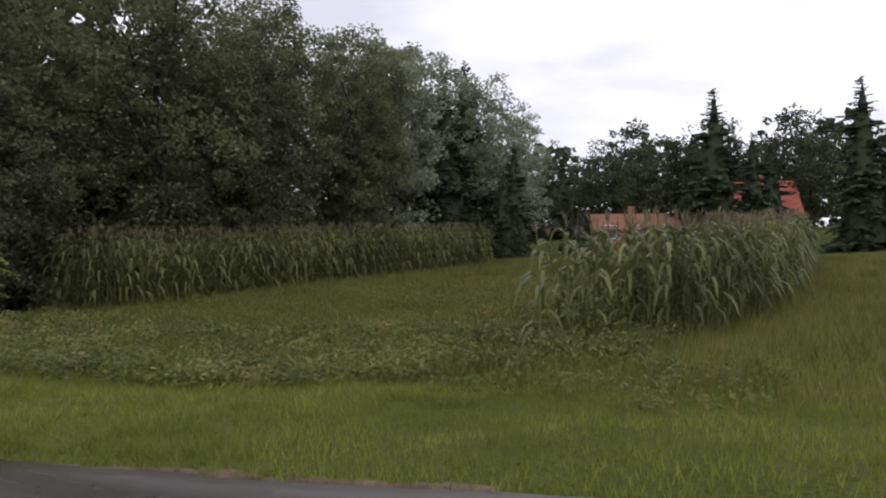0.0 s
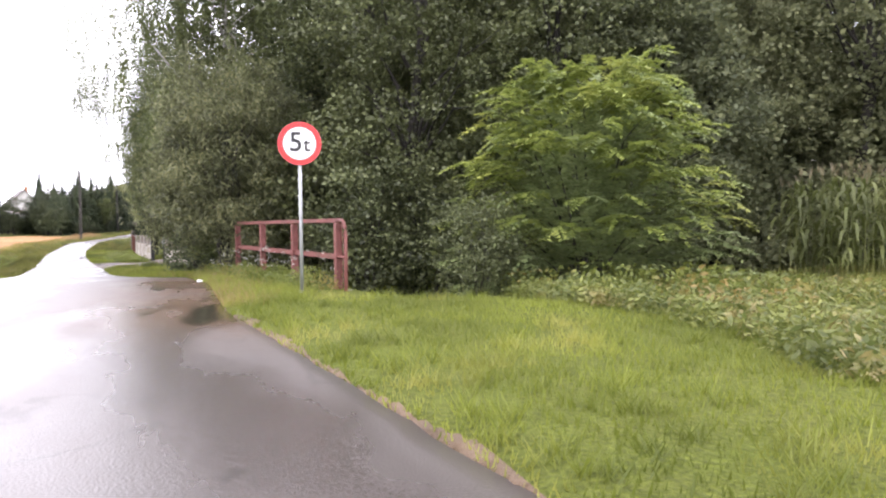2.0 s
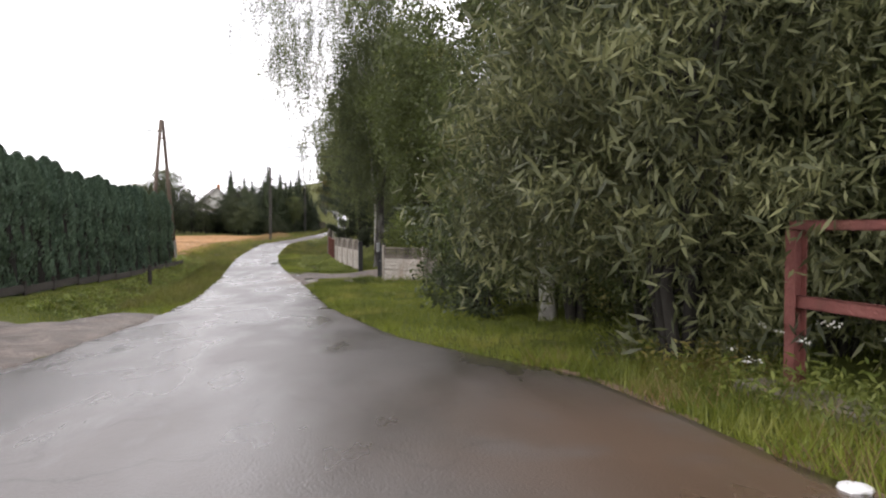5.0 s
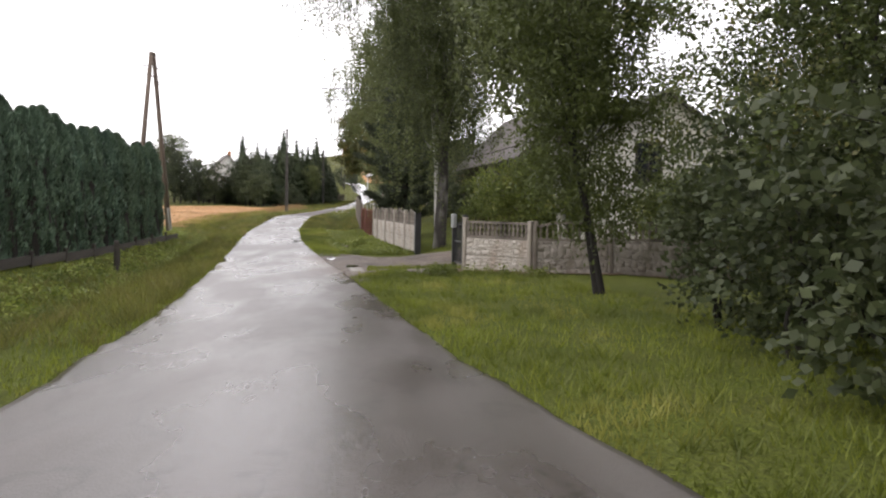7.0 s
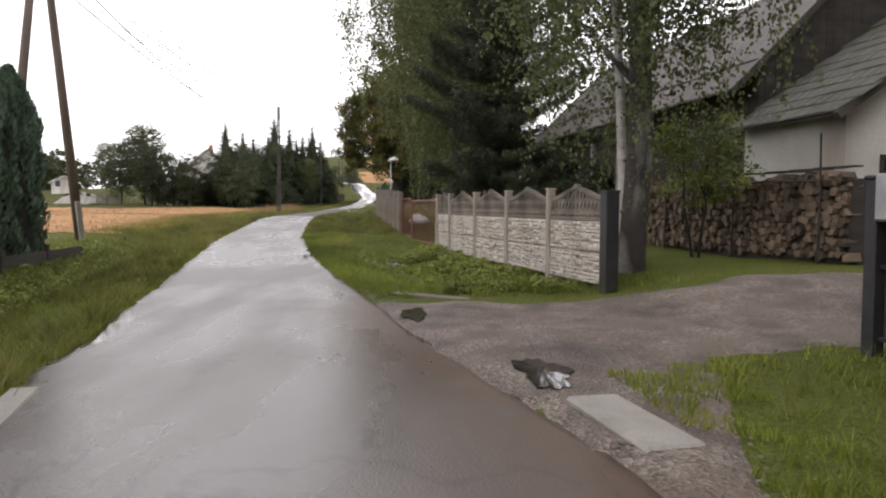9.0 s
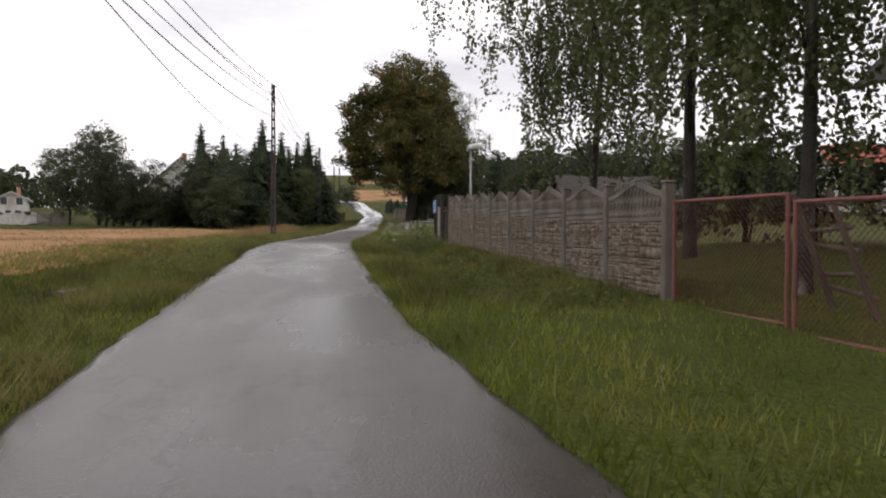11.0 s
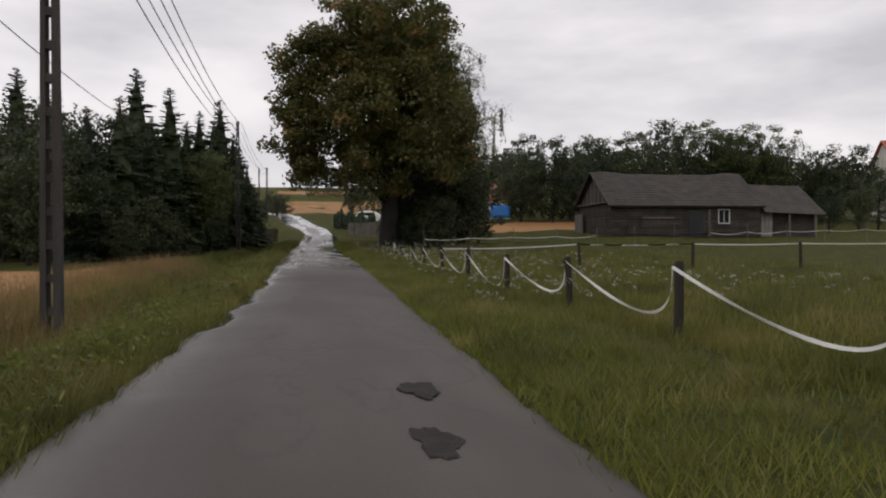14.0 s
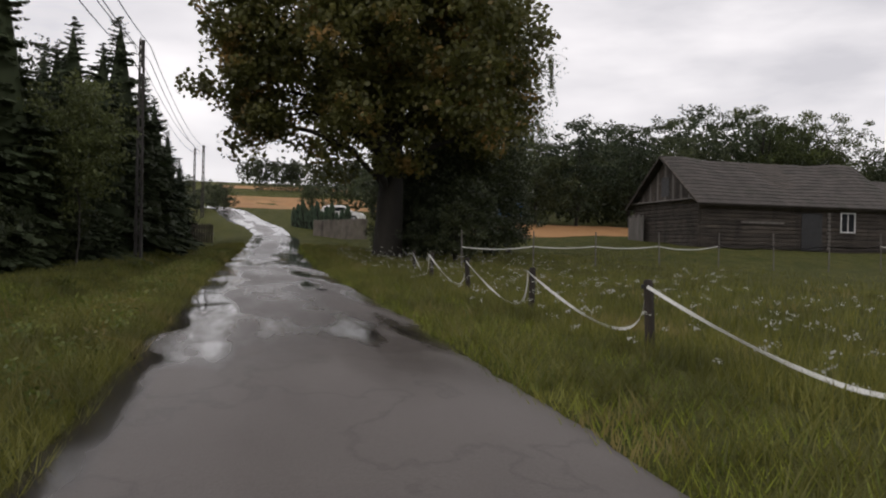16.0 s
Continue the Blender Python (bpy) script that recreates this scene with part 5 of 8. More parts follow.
def bridge_rail(path, posts, label):
    """Steel bridge railing along a straight line: posts, two rails, a rounded end."""
    (x0, y0), (x1, y1) = path
    g, zt = -0.42, 0.87
    L = math.hypot(x1 - x0, y1 - y0)
    yaw = math.degrees(math.atan2(y1 - y0, x1 - x0))
    e = root("bridge_railing", pose(x0, y0, g, 0, 0, yaw), label, "railing")
    h = zt - g
    bm = bmesh.new()
    angle_bar(bm, (posts[0], 0, h - 0.035), (L, 0, h - 0.035), 0.08)
    part("top_rail", bm, RUSTRED, e)
    bm = bmesh.new()
    angle_bar(bm, (posts[0], 0, h * 0.46), (L, 0, h * 0.5), 0.10)
    part("middle_rail", bm, RUSTRED, e)
    for x in posts:
        bm = bmesh.new()
        for a, b, c, d in ((-0.055, 0.055, -0.06, -0.048), (-0.055, 0.055, 0.048, 0.06), (-0.007, 0.007, -0.048, 0.048)):
            box(bm, x + a, c, -0.5, x + b, d, h - 0.078)
        part("post", bm, RUSTRED, e)
    bm = bmesh.new()
    pts = [(posts[0], 0, h - 0.035), (0.22, 0, h - 0.035)] + [(0.22 - 0.22 * math.sin(a), 0, h - 0.255 + 0.22 * math.cos(a)) for a in (0.3, 0.6, 0.9, 1.2, 1.5)] + [(0, 0, h * 0.5), (0, 0, -0.5)]
    tube(bm, pts, [0.034] * len(pts), 10)
    part("end_loop", bm, RUSTRED, e, "bent tube at the railing's end", True)
    bm = bmesh.new()
    tube(bm, [(0, 0, h * 0.46), (posts[0], 0, h * 0.46)], [0.028, 0.028], 8)
    part("end_bar", bm, RUSTRED, e, "", True)
    bm = bmesh.new()
    box(bm, 0.25, -0.12, -0.75, L + 0.3, 0.32, -0.03, 0.02)
    part("kerb_beam", bm, CONCRETE_OLD, e, "mossy concrete edge beam")
    part("end_block", boxed(0.12, -0.22, -0.75, 0.62, 0.25, 0.0, 0.03), CONCRETE, e, "broken concrete block at the railing's foot")


bridge_rail(((-21.33, 3.84), (-28.6, 2.24)), (0.36, 2.8, 5.12, 7.38), "rusty red steel bridge railing with two rails")


# cast concrete fence
def stone_panel_meshes(seed, joint, relief=1.0, w=1.9):
    """Two cast slabs, and the rough stones in relief on each of their faces: the slabs' mesh, and a list of stone meshes for either face."""
    rng = np.random.default_rng(seed)
    bm = bmesh.new()
    faces = {-1: [], 1: []}
    for s in (0, 1):
        box(bm, 0, -0.02, s * 0.5 + 0.004, w, 0.02, s * 0.5 + 0.496)
        z = s * 0.5 + 0.006
        # ledge stones: thin courses, some stones two courses high, ends never in line
        rows_n, cols_n = 10, 95
        edge = [0.0] + list(np.cumsum(rng.uniform(0.55, 1.45, rows_n)))
        edge = [z + 0.486 * q / edge[-1] for q in edge]
        taken = np.zeros((rows_n, cols_n), dtype=bool)
        blocks = []
        for rw in range(rows_n):
            cl = 0
            while cl < cols_n:
                if taken[rw, cl]:
                    cl += 1
                    continue
                free = cl
                while free < cols_n and not taken[rw, free]:
                    free += 1
                span = int(rng.integers(4, 14))
                span = free - cl if free - cl - span < 5 else span
                tall = 1
                while tall < 3 and rw + tall < rows_n and span < 11 and rng.uniform() < 0.42 and not taken[rw + tall, cl:cl + span].any():
                    tall += 1
                taken[rw:rw + tall, cl:cl + span] = True
                k = (w - 0.012) / cols_n
                blocks.append((0.006 + cl * k, edge[rw], span * k, edge[rw + tall] - edge[rw]))
                cl += span
        for x, zc, ln, hh in blocks:
            gap, q = 0.0055, 0.003
            for f in (-1, 1):
                d0, d1 = 0.0205 * f, (0.02 + rng.uniform(0.006, 0.022) * relief) * f
                jit = rng.uniform(-0.006, 0.006, 8)
                v = [(a, d0, b) for a, b in ((x, zc), (x + ln - gap, zc), (x + ln - gap, zc + hh - gap), (x, zc + hh - gap))]
                v += [(a, d1 + jit[4 + i] * 0.6, b) for i, (a, b) in enumerate(((x + q + jit[0], zc + q), (x + ln - gap - q, zc + q + jit[1]), (x + ln - gap - q + jit[2], zc + hh - gap - q), (x + q, zc + hh - gap - q + jit[3])))]
                fc = [(4, 5, 6, 7)] + [(i, (i + 1) % 4, 4 + (i + 1) % 4, 4 + i) for i in range(4)]
                faces[f].append((np.array(v), np.array([k if f < 0 else k[::-1] for k in fc])))
    slab = bpy.data.meshes.new("backing_slab")
    bm.to_mesh(slab)
    bm.free()
    slab.materials.append(joint)
    return slab, faces


def stone_set(seed, mat, joint, relief=1.0):
    slab, faces = stone_panel_meshes(seed, joint, relief)
    single = {f: [mesh_from("stone", v, c, mat) for v, c in faces[f]] for f in faces}
    joined = {f: mesh_from("stones", *join_arrays(faces[f]), mat) for f in faces}
    return slab, single, joined


def top_panel_mesh(style, w=1.9):
    """Open top slab: arched frame over twisted balusters ('lattice' or 'balusters'), 0.5 m high at its ends."""
    bm = bmesh.new()
    n = 24

    def arch(x):
        u = abs(x / w * 2 - 1)
        if style == "straight":
            return 0.46
        if style == "lattice":
            return 0.37 + 0.16 * (0.5 + 0.5 * math.cos(math.pi * min(u * 1.05, 1))) + 0.03 * math.exp(-(u / 0.1) ** 2)
        return 0.40 + 0.13 * math.cos(u * math.pi / 2) ** 0.8

    def twisted(x, z0, z1):
        """A rope-twisted column on a ball."""
        tube(bm, [(x, 0, z) for z in (0.06, 0.075, 0.1, 0.125, 0.14)], [0.03, 0.046, 0.052, 0.046, 0.032], 8)
        prev = None
        for i in range(13):
            z = z0 + (z1 - z0) * i / 12
            ring = []
            for j in range(8):
                a = 2 * math.pi * j / 8
                q = 0.037 * (1 + 0.26 * math.cos(2 * a - (z - z0) * 36))
                ring.append(bm.verts.new((x + q * math.cos(a), q * math.sin(a), z)))
            if prev:
                for j in range(8):
                    bm.faces.new((prev[j], prev[(j + 1) % 8], ring[(j + 1) % 8], ring[j]))
            prev = ring
    box(bm, 0, -0.03, 0.0, w, 0.03, 0.07, 0.008)
    prev = None
    for k in range(n + 1):
        x = w * k / n
        z = arch(x)
        ring = [bm.verts.new(p) for p in ((x, -0.035, z - 0.035), (x, 0.035, z - 0.035), (x, 0.03, z + 0.03), (x, -0.03, z + 0.03))]
        if prev:
            for i in range(4):
                bm.faces.new((prev[i], prev[(i + 1) % 4], ring[(i + 1) % 4], ring[i]))
        else:
            bm.faces.new(ring[::-1])
        prev = ring
    bm.faces.new(prev)
    if style in ("lattice", "straight"):
        m = 15
        for k in range(m):
            x = w * (k + 0.5) / m
            twisted(x, 0.13, arch(x) - 0.02)
        if style == "lattice":
            box(bm, w / 2 - 0.09, -0.045, arch(w / 2) - 0.06, w / 2 + 0.09, 0.045, arch(w / 2) + 0.045, 0.02)
    else:
        m = 11
        for k in range(m):
            x = w * (k + 0.5) / m
            top = arch(x) - 0.03
            zs = np.linspace(0.06, top, 7)
            tube(bm, [(x, 0, z) for z in zs], [0.05, 0.026, 0.034, 0.042, 0.034, 0.024, 0.036], 8)
    me = bpy.data.meshes.new("top_panel")
    bm.to_mesh(me)
    bm.free()
    return me


def post_mesh(h):
    bm = bmesh.new()
    box(bm, -0.06, -0.07, -0.5, 0.06, 0.07, h, 0.012)
    box(bm, -0.035, -0.082, -0.3, 0.035, 0.082, h - 0.06, 0.01)
    box(bm, -0.075, -0.085, h, 0.075, 0.085, h + 0.04, 0.015)
    me = bpy.data.meshes.new("post")
    bm.to_mesh(me)
    bm.free()
    return me


STONES = [stone_set(k, STONEPANEL, JOINT) for k in (71, 72, 73)]
BROWNSTONES = [stone_set(k, STONEBROWN, JOINT_DARK) for k in (71, 72, 73)]
SHADEDSTONES = [stone_set(k, STONESHADED, STONESHADED, 0.45) for k in (74, 75, 76)]
TOPS = {k: top_panel_mesh(k) for k in ("lattice", "balusters", "straight")}
for me in TOPS.values():
    me.materials.append(CONCRETE)
POST = post_mesh(1.52)
POST.materials.append(CONCRETE_WARM)


OLDPOST = POST.copy()
OLDTOPS = {k: me.copy() for k, me in TOPS.items()}
for me in (OLDPOST, *OLDTOPS.values()):
    me.materials.clear()
    me.materials.append(CONCRETE_OLD)


def panel_fence(name, pts, style, label, z_of=None, first_post=True, last_post=True, stones=STONES, old=False, old_tops=False, front=1, single=range(5)):
    """Posts at pts, with two stone slabs and an open top slab between each two."""
    x0, y0 = pts[0]
    e = root(name, pose(x0, y0, gz(x0, y0)), label, "fence")
    inv = e.matrix_basis.inverted()
    zs = [(gz(*p) if z_of is None else z_of(*p)) for p in pts]
    for i, (x, y) in enumerate(pts):
        if (i > 0 or first_post) and (i < len(pts) - 1 or last_post):
            yaw = math.degrees(math.atan2(pts[min(i + 1, len(pts) - 1)][1] - pts[max(i - 1, 0)][1], pts[min(i + 1, len(pts) - 1)][0] - pts[max(i - 1, 0)][0]))
            p = mesh_part("post", OLDPOST if old else POST, e)
            p.matrix_basis = inv @ pose(x, y, zs[i], 0, 0, yaw)
    for i in range(len(pts) - 1):
        (xa, ya), (xb, yb) = pts[i], pts[i + 1]
        L = math.hypot(xb - xa, yb - ya)
        yaw = math.degrees(math.atan2(yb - ya, xb - xa))
        z = (zs[i] + zs[i + 1]) / 2
        sx = (L - 0.12) / 1.9
        slab, each, joined = stones[i % 3]
        q = mesh_part("stone_panel", slab, e)
        q.matrix_basis = inv @ pose(xa, ya, z, 0, 0, yaw) @ Matrix.Translation((0.06, 0, 0.0)) @ Matrix.Diagonal((sx, 1, 1, 1))
        mesh_part("rear_facing", joined[-front], q)["kind"] = "stuff"
        if i in single:
            for me in each[front]:
                mesh_part("stone", me, q)
        else:
            mesh_part("stone_facing", joined[front], q)["kind"] = "stuff"
        q = mesh_part("top_panel", (OLDTOPS if old or old_tops else TOPS)[style], e)
        q.matrix_basis = inv @ pose(xa, ya, z, 0, 0, yaw) @ Matrix.Translation((0.06, 0, 1.0)) @ Matrix.Diagonal((sx, 1, 1, 1))
    return e


def line_pts(a, b, n):
    return [(a[0] + (b[0] - a[0]) * k / n, a[1] + (b[1] - a[1]) * k / n) for k in range(n + 1)]


def prof(z0, z1, a, b):
    L = math.hypot(b[0] - a[0], b[1] - a[1])
    return lambda x, y: z0 + (z1 - z0) * math.hypot(x - a[0], y - a[1]) / L


A, B = (-62.79, -2.15), (-71.6, -3.80)
panel_fence("concrete_fence", line_pts(A, B, 4) + [(-73.15, -4.03)], "lattice", "pale stone-pattern concrete fence with arched lattice tops", prof(-1.38, -1.35, A, B), old_tops=True, first_post=False)
A, B = (-79.85, -4.97), (-96.2, -6.0)
panel_fence("concrete_fence", line_pts(A, B, 8), "lattice", "brownish stone-pattern concrete fence with arched balusters", prof(-1.14, -0.66, A, B), stones=BROWNSTONES, old=True, single=range(4, 8))
A, B = (-56.45, -0.94), (-54.95, 0.72)
panel_fence("garden_wall", line_pts(A, B, 1), "straight", "pale stone-pattern concrete panel with straight balusters", prof(-1.5, -1.55, A, B), front=-1, old_tops=True)
A, B = (-54.9, 0.85), (-53.2, 13.1)
panel_fence("garden_wall", line_pts(A, B, 6), "balusters", "stone-pattern concrete garden wall with arched balusters, shade put into its grey", prof(-1.55, -1.3, A, B), stones=SHADEDSTONES, old=True, front=-1)


def iron_gate(a, b, z, h, label, bars=12, mail=False):
    """A gate leaf between two square posts: frame, upright bars with points."""
    L = math.hypot(b[0] - a[0], b[1] - a[1])
    yaw = math.degrees(math.atan2(b[1] - a[1], b[0] - a[0]))
    e = root("iron_gate", pose(a[0], a[1], z, 0, 0, yaw), label, "gate")
    for x in (0.0, L):
        part("post", boxed(x - 0.07, -0.07, -0.4, x + 0.07, 0.07, h + 0.15, 0.01), DARKIRON, e)
        part("cap", boxed(x - 0.09, -0.09, h + 0.15, x + 0.09, 0.09, h + 0.19, 0.02), DARKIRON, e)
    for zz in (0.12, h * 0.55, h - 0.12):
        part("rail", boxed(0.08, -0.02, zz - 0.02, L - 0.08, 0.02, zz + 0.02, 0.004), DARKIRON, e)
    for k in range(bars):
        x = 0.14 + (L - 0.28) * k / (bars - 1)
        bm = bmesh.new()
        tube(bm, [(x, 0, 0.1), (x, 0, h - 0.08), (x, 0, h + 0.03)], [0.011, 0.011, 0.002], 6)
        part("bar", bm, DARKIRON, e)
    if mail:
        part("mailbox", boxed(0.12, -0.15, h - 0.22, 0.42, -0.025, h + 0.2, 0.02), STEEL, e, "grey metal mailbox")


iron_gate((-57.85, -1.15), (-56.55, -0.95), -1.46, 1.4, "black iron garden gate with upright bars", 11, True)

# black post at the start of the fence
e = root("gate_post", pose(-62.73, -2.143, -1.5, 0, 0, 10), "black square steel gate post by the driveway", "gate post")
part("shaft", boxed(-0.11, -0.11, -0.3, 0.11, 0.11, 1.58, 0.012), DARKIRON, e)
part("cap", boxed(-0.115, -0.115, 1.58, 0.115, 0.115, 1.60, 0.006), DARKIRON, e)


def farm(origin, yaw):
    """White house with a shingled roof, and the old barn behind it; local u runs towards the start of the lane, v away from it."""
    ox, oy = origin
    zf = -1.2
    m = pose(ox, oy, zf, 0, 0, yaw)
    # house: u 0..3.3, v 0.35..10.3, eaves 3.2 up, ridge along u at v 5.4
    e = root("house", m, "white plastered farmhouse with a mossy shingled roof", "house")
    u0, u1, v0, v1, ez, rz_ = 0.1, 3.5, 0.45, 10.6, 3.1, 6.55
    vm = (v0 + v1) / 2
    bm = bmesh.new()
    p = [(v0, -0.3), (v1, -0.3), (v1, ez), (vm, rz_), (v0, ez)]
    fr = [bm.verts.new((u1, a, b)) for a, b in p]
    bk = [bm.verts.new((u0, a, b)) for a, b in p]
    bm.faces.new(fr)
    bm.faces.new(bk[::-1])
    for i in range(5):
        j = (i + 1) % 5
        bm.faces.new((fr[j], fr[i], bk[i], bk[j]))
    part("wall", bm, PLASTER, e)
    for sgn in (-1, 1):
        va = v0 - 0.45 if sgn < 0 else v1 + 0.45
        run, rise = (vm - va), (rz_ - ez)
        slope = rise / abs(vm - (v0 if sgn < 0 else v1))
        za = rz_ - slope * abs(run)
        n = 15
        for k in range(n):
            t0, t1 = k / n, (k + 1.25) / n
            bm = bmesh.new()
            ya, yb = va + run * t0, va + run * min(t1, 1)
            z0, z1 = za + (rz_ - za) * t0 + 0.10, za + (rz_ - za) * min(t1, 1) + 0.07
            w = 0.32
            cells = int((u1 - u0 + 0.75) / w)
            for c in range(cells):
                ua = u0 - 0.1 + c * w + (0.16 if k % 2 else 0)
                lift = 0.012 * math.sin(c * 7.1 + k * 3.3)
                vs = [bm.verts.new(q) for q in ((ua, ya, z0 + lift), (ua + w - 0.015, ya, z0 + lift), (ua + w - 0.015, yb, z1), (ua, yb, z1), (ua, ya, z0 - 0.035), (ua + w - 0.015, ya, z0 - 0.035))]
                bm.faces.new(vs[:4])
                bm.faces.new((vs[1], vs[0], vs[4], vs[5]))
            part("shingle_course", bm, SHINGLE, e)
        bm = bmesh.new()
        tube(bm, [(u1 + 0.32, va, za - 0.02), (u1 + 0.32, vm, rz_ - 0.02)], [0.1, 0.1], 4)
        part("barge_board", bm, WOOD_OLD, e)
        bm = bmesh.new()
        vs = [bm.verts.new(q) for q in ((u0, va, za), (u1 + 0.35, va, za), (u1 + 0.35, vm, rz_), (u0, vm, rz_))]
        bm.faces.new(vs)
        part("roof_deck", bm, WOOD_OLD, e)
    for va, vb, za, zb in ((4.3, 5.5, 2.65, 4.45), (6.3, 7.5, 1.2, 2.2), (1.2, 2.2, 1.0, 2.1)):
        w = part("window", boxed(u1 - 0.02, va, za, u1 + 0.03, vb, zb, 0.006), WOOD_OLD, e, "dark brown window")
        part("pane", boxed(u1 + 0.03, va + 0.09, za + 0.09, u1 + 0.036, (va + vb) / 2 - 0.04, zb - 0.09), DARKGLASS, w)
        part("pane", boxed(u1 + 0.03, (va + vb) / 2 + 0.04, za + 0.09, u1 + 0.036, vb - 0.09, zb - 0.09), DARKGLASS, w)
    # barn: u -15.5..-0.2, eaves 3.95, ridge 7.3
    e = root("barn", m, "old dark timber barn with a brown sheet-metal roof", "barn")
    u0, u1, v0, v1, ez, rz_ = -15.8, -0.15, 0.9, 6.2, 4.6, 7.2
    vm = (v0 + v1) / 2
    bm = bmesh.new()
    p = [(v0, -0.3), (v1, -0.3), (v1, ez), (vm, rz_ - 0.12), (v0, ez)]
    fr = [bm.verts.new((u1, a, b)) for a, b in p]
    bk = [bm.verts.new((u0, a, b)) for a, b in p]
    bm.faces.new(fr)
    bm.faces.new(bk[::-1])
    for i in range(5):
        j = (i + 1) % 5
        bm.faces.new((fr[j], fr[i], bk[i], bk[j]))
    part("wall", bm, WOOD_OLD, e)
    rng = np.random.default_rng(81)
    u = u0
    while u < u1 - 0.1:
        w = rng.uniform(0.16, 0.26)
        part("plank", boxed(u, v0 - 0.03 - rng.uniform(0, 0.012), -0.2, min(u + w, u1), v0 + 0.01, ez + 0.02), WOOD_OLD, e)
        u += w + 0.012
    v = v0
    while v < v1 - 0.1:
        w = rng.uniform(0.16, 0.26)
        top = rz_ - 0.15 - abs((v + w / 2) - vm) * (rz_ - ez) / (vm - v0)
        part("plank", boxed(u1 - 0.01, v, -0.2, u1 + 0.03, v + w, top), WOOD_OLD, e)
        v += w + 0.012
    for sgn in (-1, 1):
        va = v0 - 0.75 if sgn < 0 else v1 + 0.75
        slope = (rz_ - ez) / (vm - v0)
        za = rz_ - slope * abs(vm - va)
        bm = bmesh.new()
        n = 60
        rows_ = []
        for k in range(n + 1):
            uu = u0 - 0.35 + (u1 + 0.5 - u0) * k / n
            lift = 0.025 if k % 4 == 0 else 0.0
            rows_.append([bm.verts.new((uu, va, za + lift)), bm.verts.new((uu, vm, rz_ + lift)), bm.verts.new((uu, vm, rz_ - 0.05)), bm.verts.new((uu, va, za - 0.05))])
        for k in range(n):
            a, b = rows_[k], rows_[k + 1]
            for i in range(4):
                bm.faces.new((a[i], b[i], b[(i + 1) % 4], a[(i + 1) % 4]))
        bm.faces.new(rows_[0])
        bm.faces.new(rows_[-1][::-1])
        bmesh.ops.recalc_face_normals(bm, faces=bm.faces)
        part("roof", bm, ROOFMETAL, e, "brown ribbed sheet roof")
        bm = bmesh.new()
        tube(bm, [(u1 + 0.16, va, za - 0.08), (u1 + 0.16, vm, rz_ - 0.08)], [0.1, 0.1], 4)
        part("barge_board", bm, WOOD_OLD, e)
    part("post", boxed(-9.2, 0.25, -0.2, -9.05, 0.4, 3.3, 0.01), STEEL, e, "pale steel post under the eaves")
    part("pillar", boxed(-7.35, 0.42, -0.2, -7.0, 0.8, 3.9, 0.01), WORNPLASTER, e, "pale plastered pillar under the eaves")


farm((-68.75, 2.4), 6)


def woodpile(a, b, z, h):
    """Stacked split logs: ends seen as irregular discs, in front of a shadowed stack."""
    L = math.hypot(b[0] - a[0], b[1] - a[1])
    yaw = math.degrees(math.atan2(b[1] - a[1], b[0] - a[0]))
    e = root("woodpile", pose(a[0], a[1], z, 0, 0, yaw), "long stack of split firewood against the farmhouse", "woodpile")
    part("backing", boxed(0.05, 0.12, -0.2, L - 0.05, 0.7, h - 0.15, 0.02), WOOD_OLD, e)
    rng = np.random.default_rng(91)
    kinds = []
    for k in range(14):
        bm = bmesh.new()
        n = int(rng.integers(3, 7))
        r = rng.uniform(0.05, 0.1)
        pts = [(r * rng.uniform(0.55, 1.25) * math.cos(2 * math.pi * i / n), r * rng.uniform(0.55, 1.25) * math.sin(2 * math.pi * i / n)) for i in range(n)]
        fa = [bm.verts.new((p, 0, q)) for p, q in pts]
        fb = [bm.verts.new((p, 0.3, q)) for p, q in pts]
        bm.faces.new(fa)
        bm.faces.new(fb[::-1])
        for i in range(n):
            j = (i + 1) % n
            bm.faces.new((fa[j], fa[i], fb[i], fb[j]))
        me = bpy.data.meshes.new("log")
        bm.to_mesh(me)
        bm.free()
        me.materials.append(LOGEND)
        kinds.append(me)
    zz, row = 0.06, 0
    cells = []
    while zz < h:
        x = 0.08 + 0.06 * (row % 2)
        while x < L - 0.05:
            top = h - 0.12 * (0.5 + 0.5 * math.sin(x * 2.1)) - 0.05 * math.sin(x * 5.3)
            if zz < top:
                cells.append((x, zz))
            x += rng.uniform(0.12, 0.165)
        zz += 0.125
        row += 1
    for i, (x, q) in enumerate(cells):
        o = mesh_part("log", kinds[int(rng.integers(14))], e)
        o.matrix_basis = pose(x + rng.uniform(-0.035, 0.035), rng.uniform(-0.07, 0.06), q + rng.uniform(-0.035, 0.035), 0, rng.uniform(0, 360), rng.uniform(-9, 9))
    for x, up in ((0.9, 1.5), (3.3, 2.1), (5.6, 2.2)):
        bm = bmesh.new()
        tube(bm, [(x, -0.12, -0.2), (x + 0.02, -0.1, up * 0.5), (x - 0.01, -0.09, up)], [0.026, 0.023, 0.018], 7)
        part("stake", bm, WOOD_OLD, e, "thin upright pole holding the stack")
    bm = bmesh.new()
    tube(bm, [(2.6, -0.13, h * 0.82), (4.2, -0.12, h * 0.9), (6.0, -0.13, h * 0.88)], [0.018, 0.02, 0.016], 7)
    part("cross_pole", bm, WOOD_OLD, e)
    for k in range(4):
        q = part("board", boxed(3.4 + 0.5 * k, 0.05 + 0.12 * k, h + 0.02 * k, 5.3 + 0.2 * k, 0.2 + 0.12 * k, h + 0.03 + 0.02 * k, 0.004), WOOD_OLD, e, "weathered board laid on the stack")


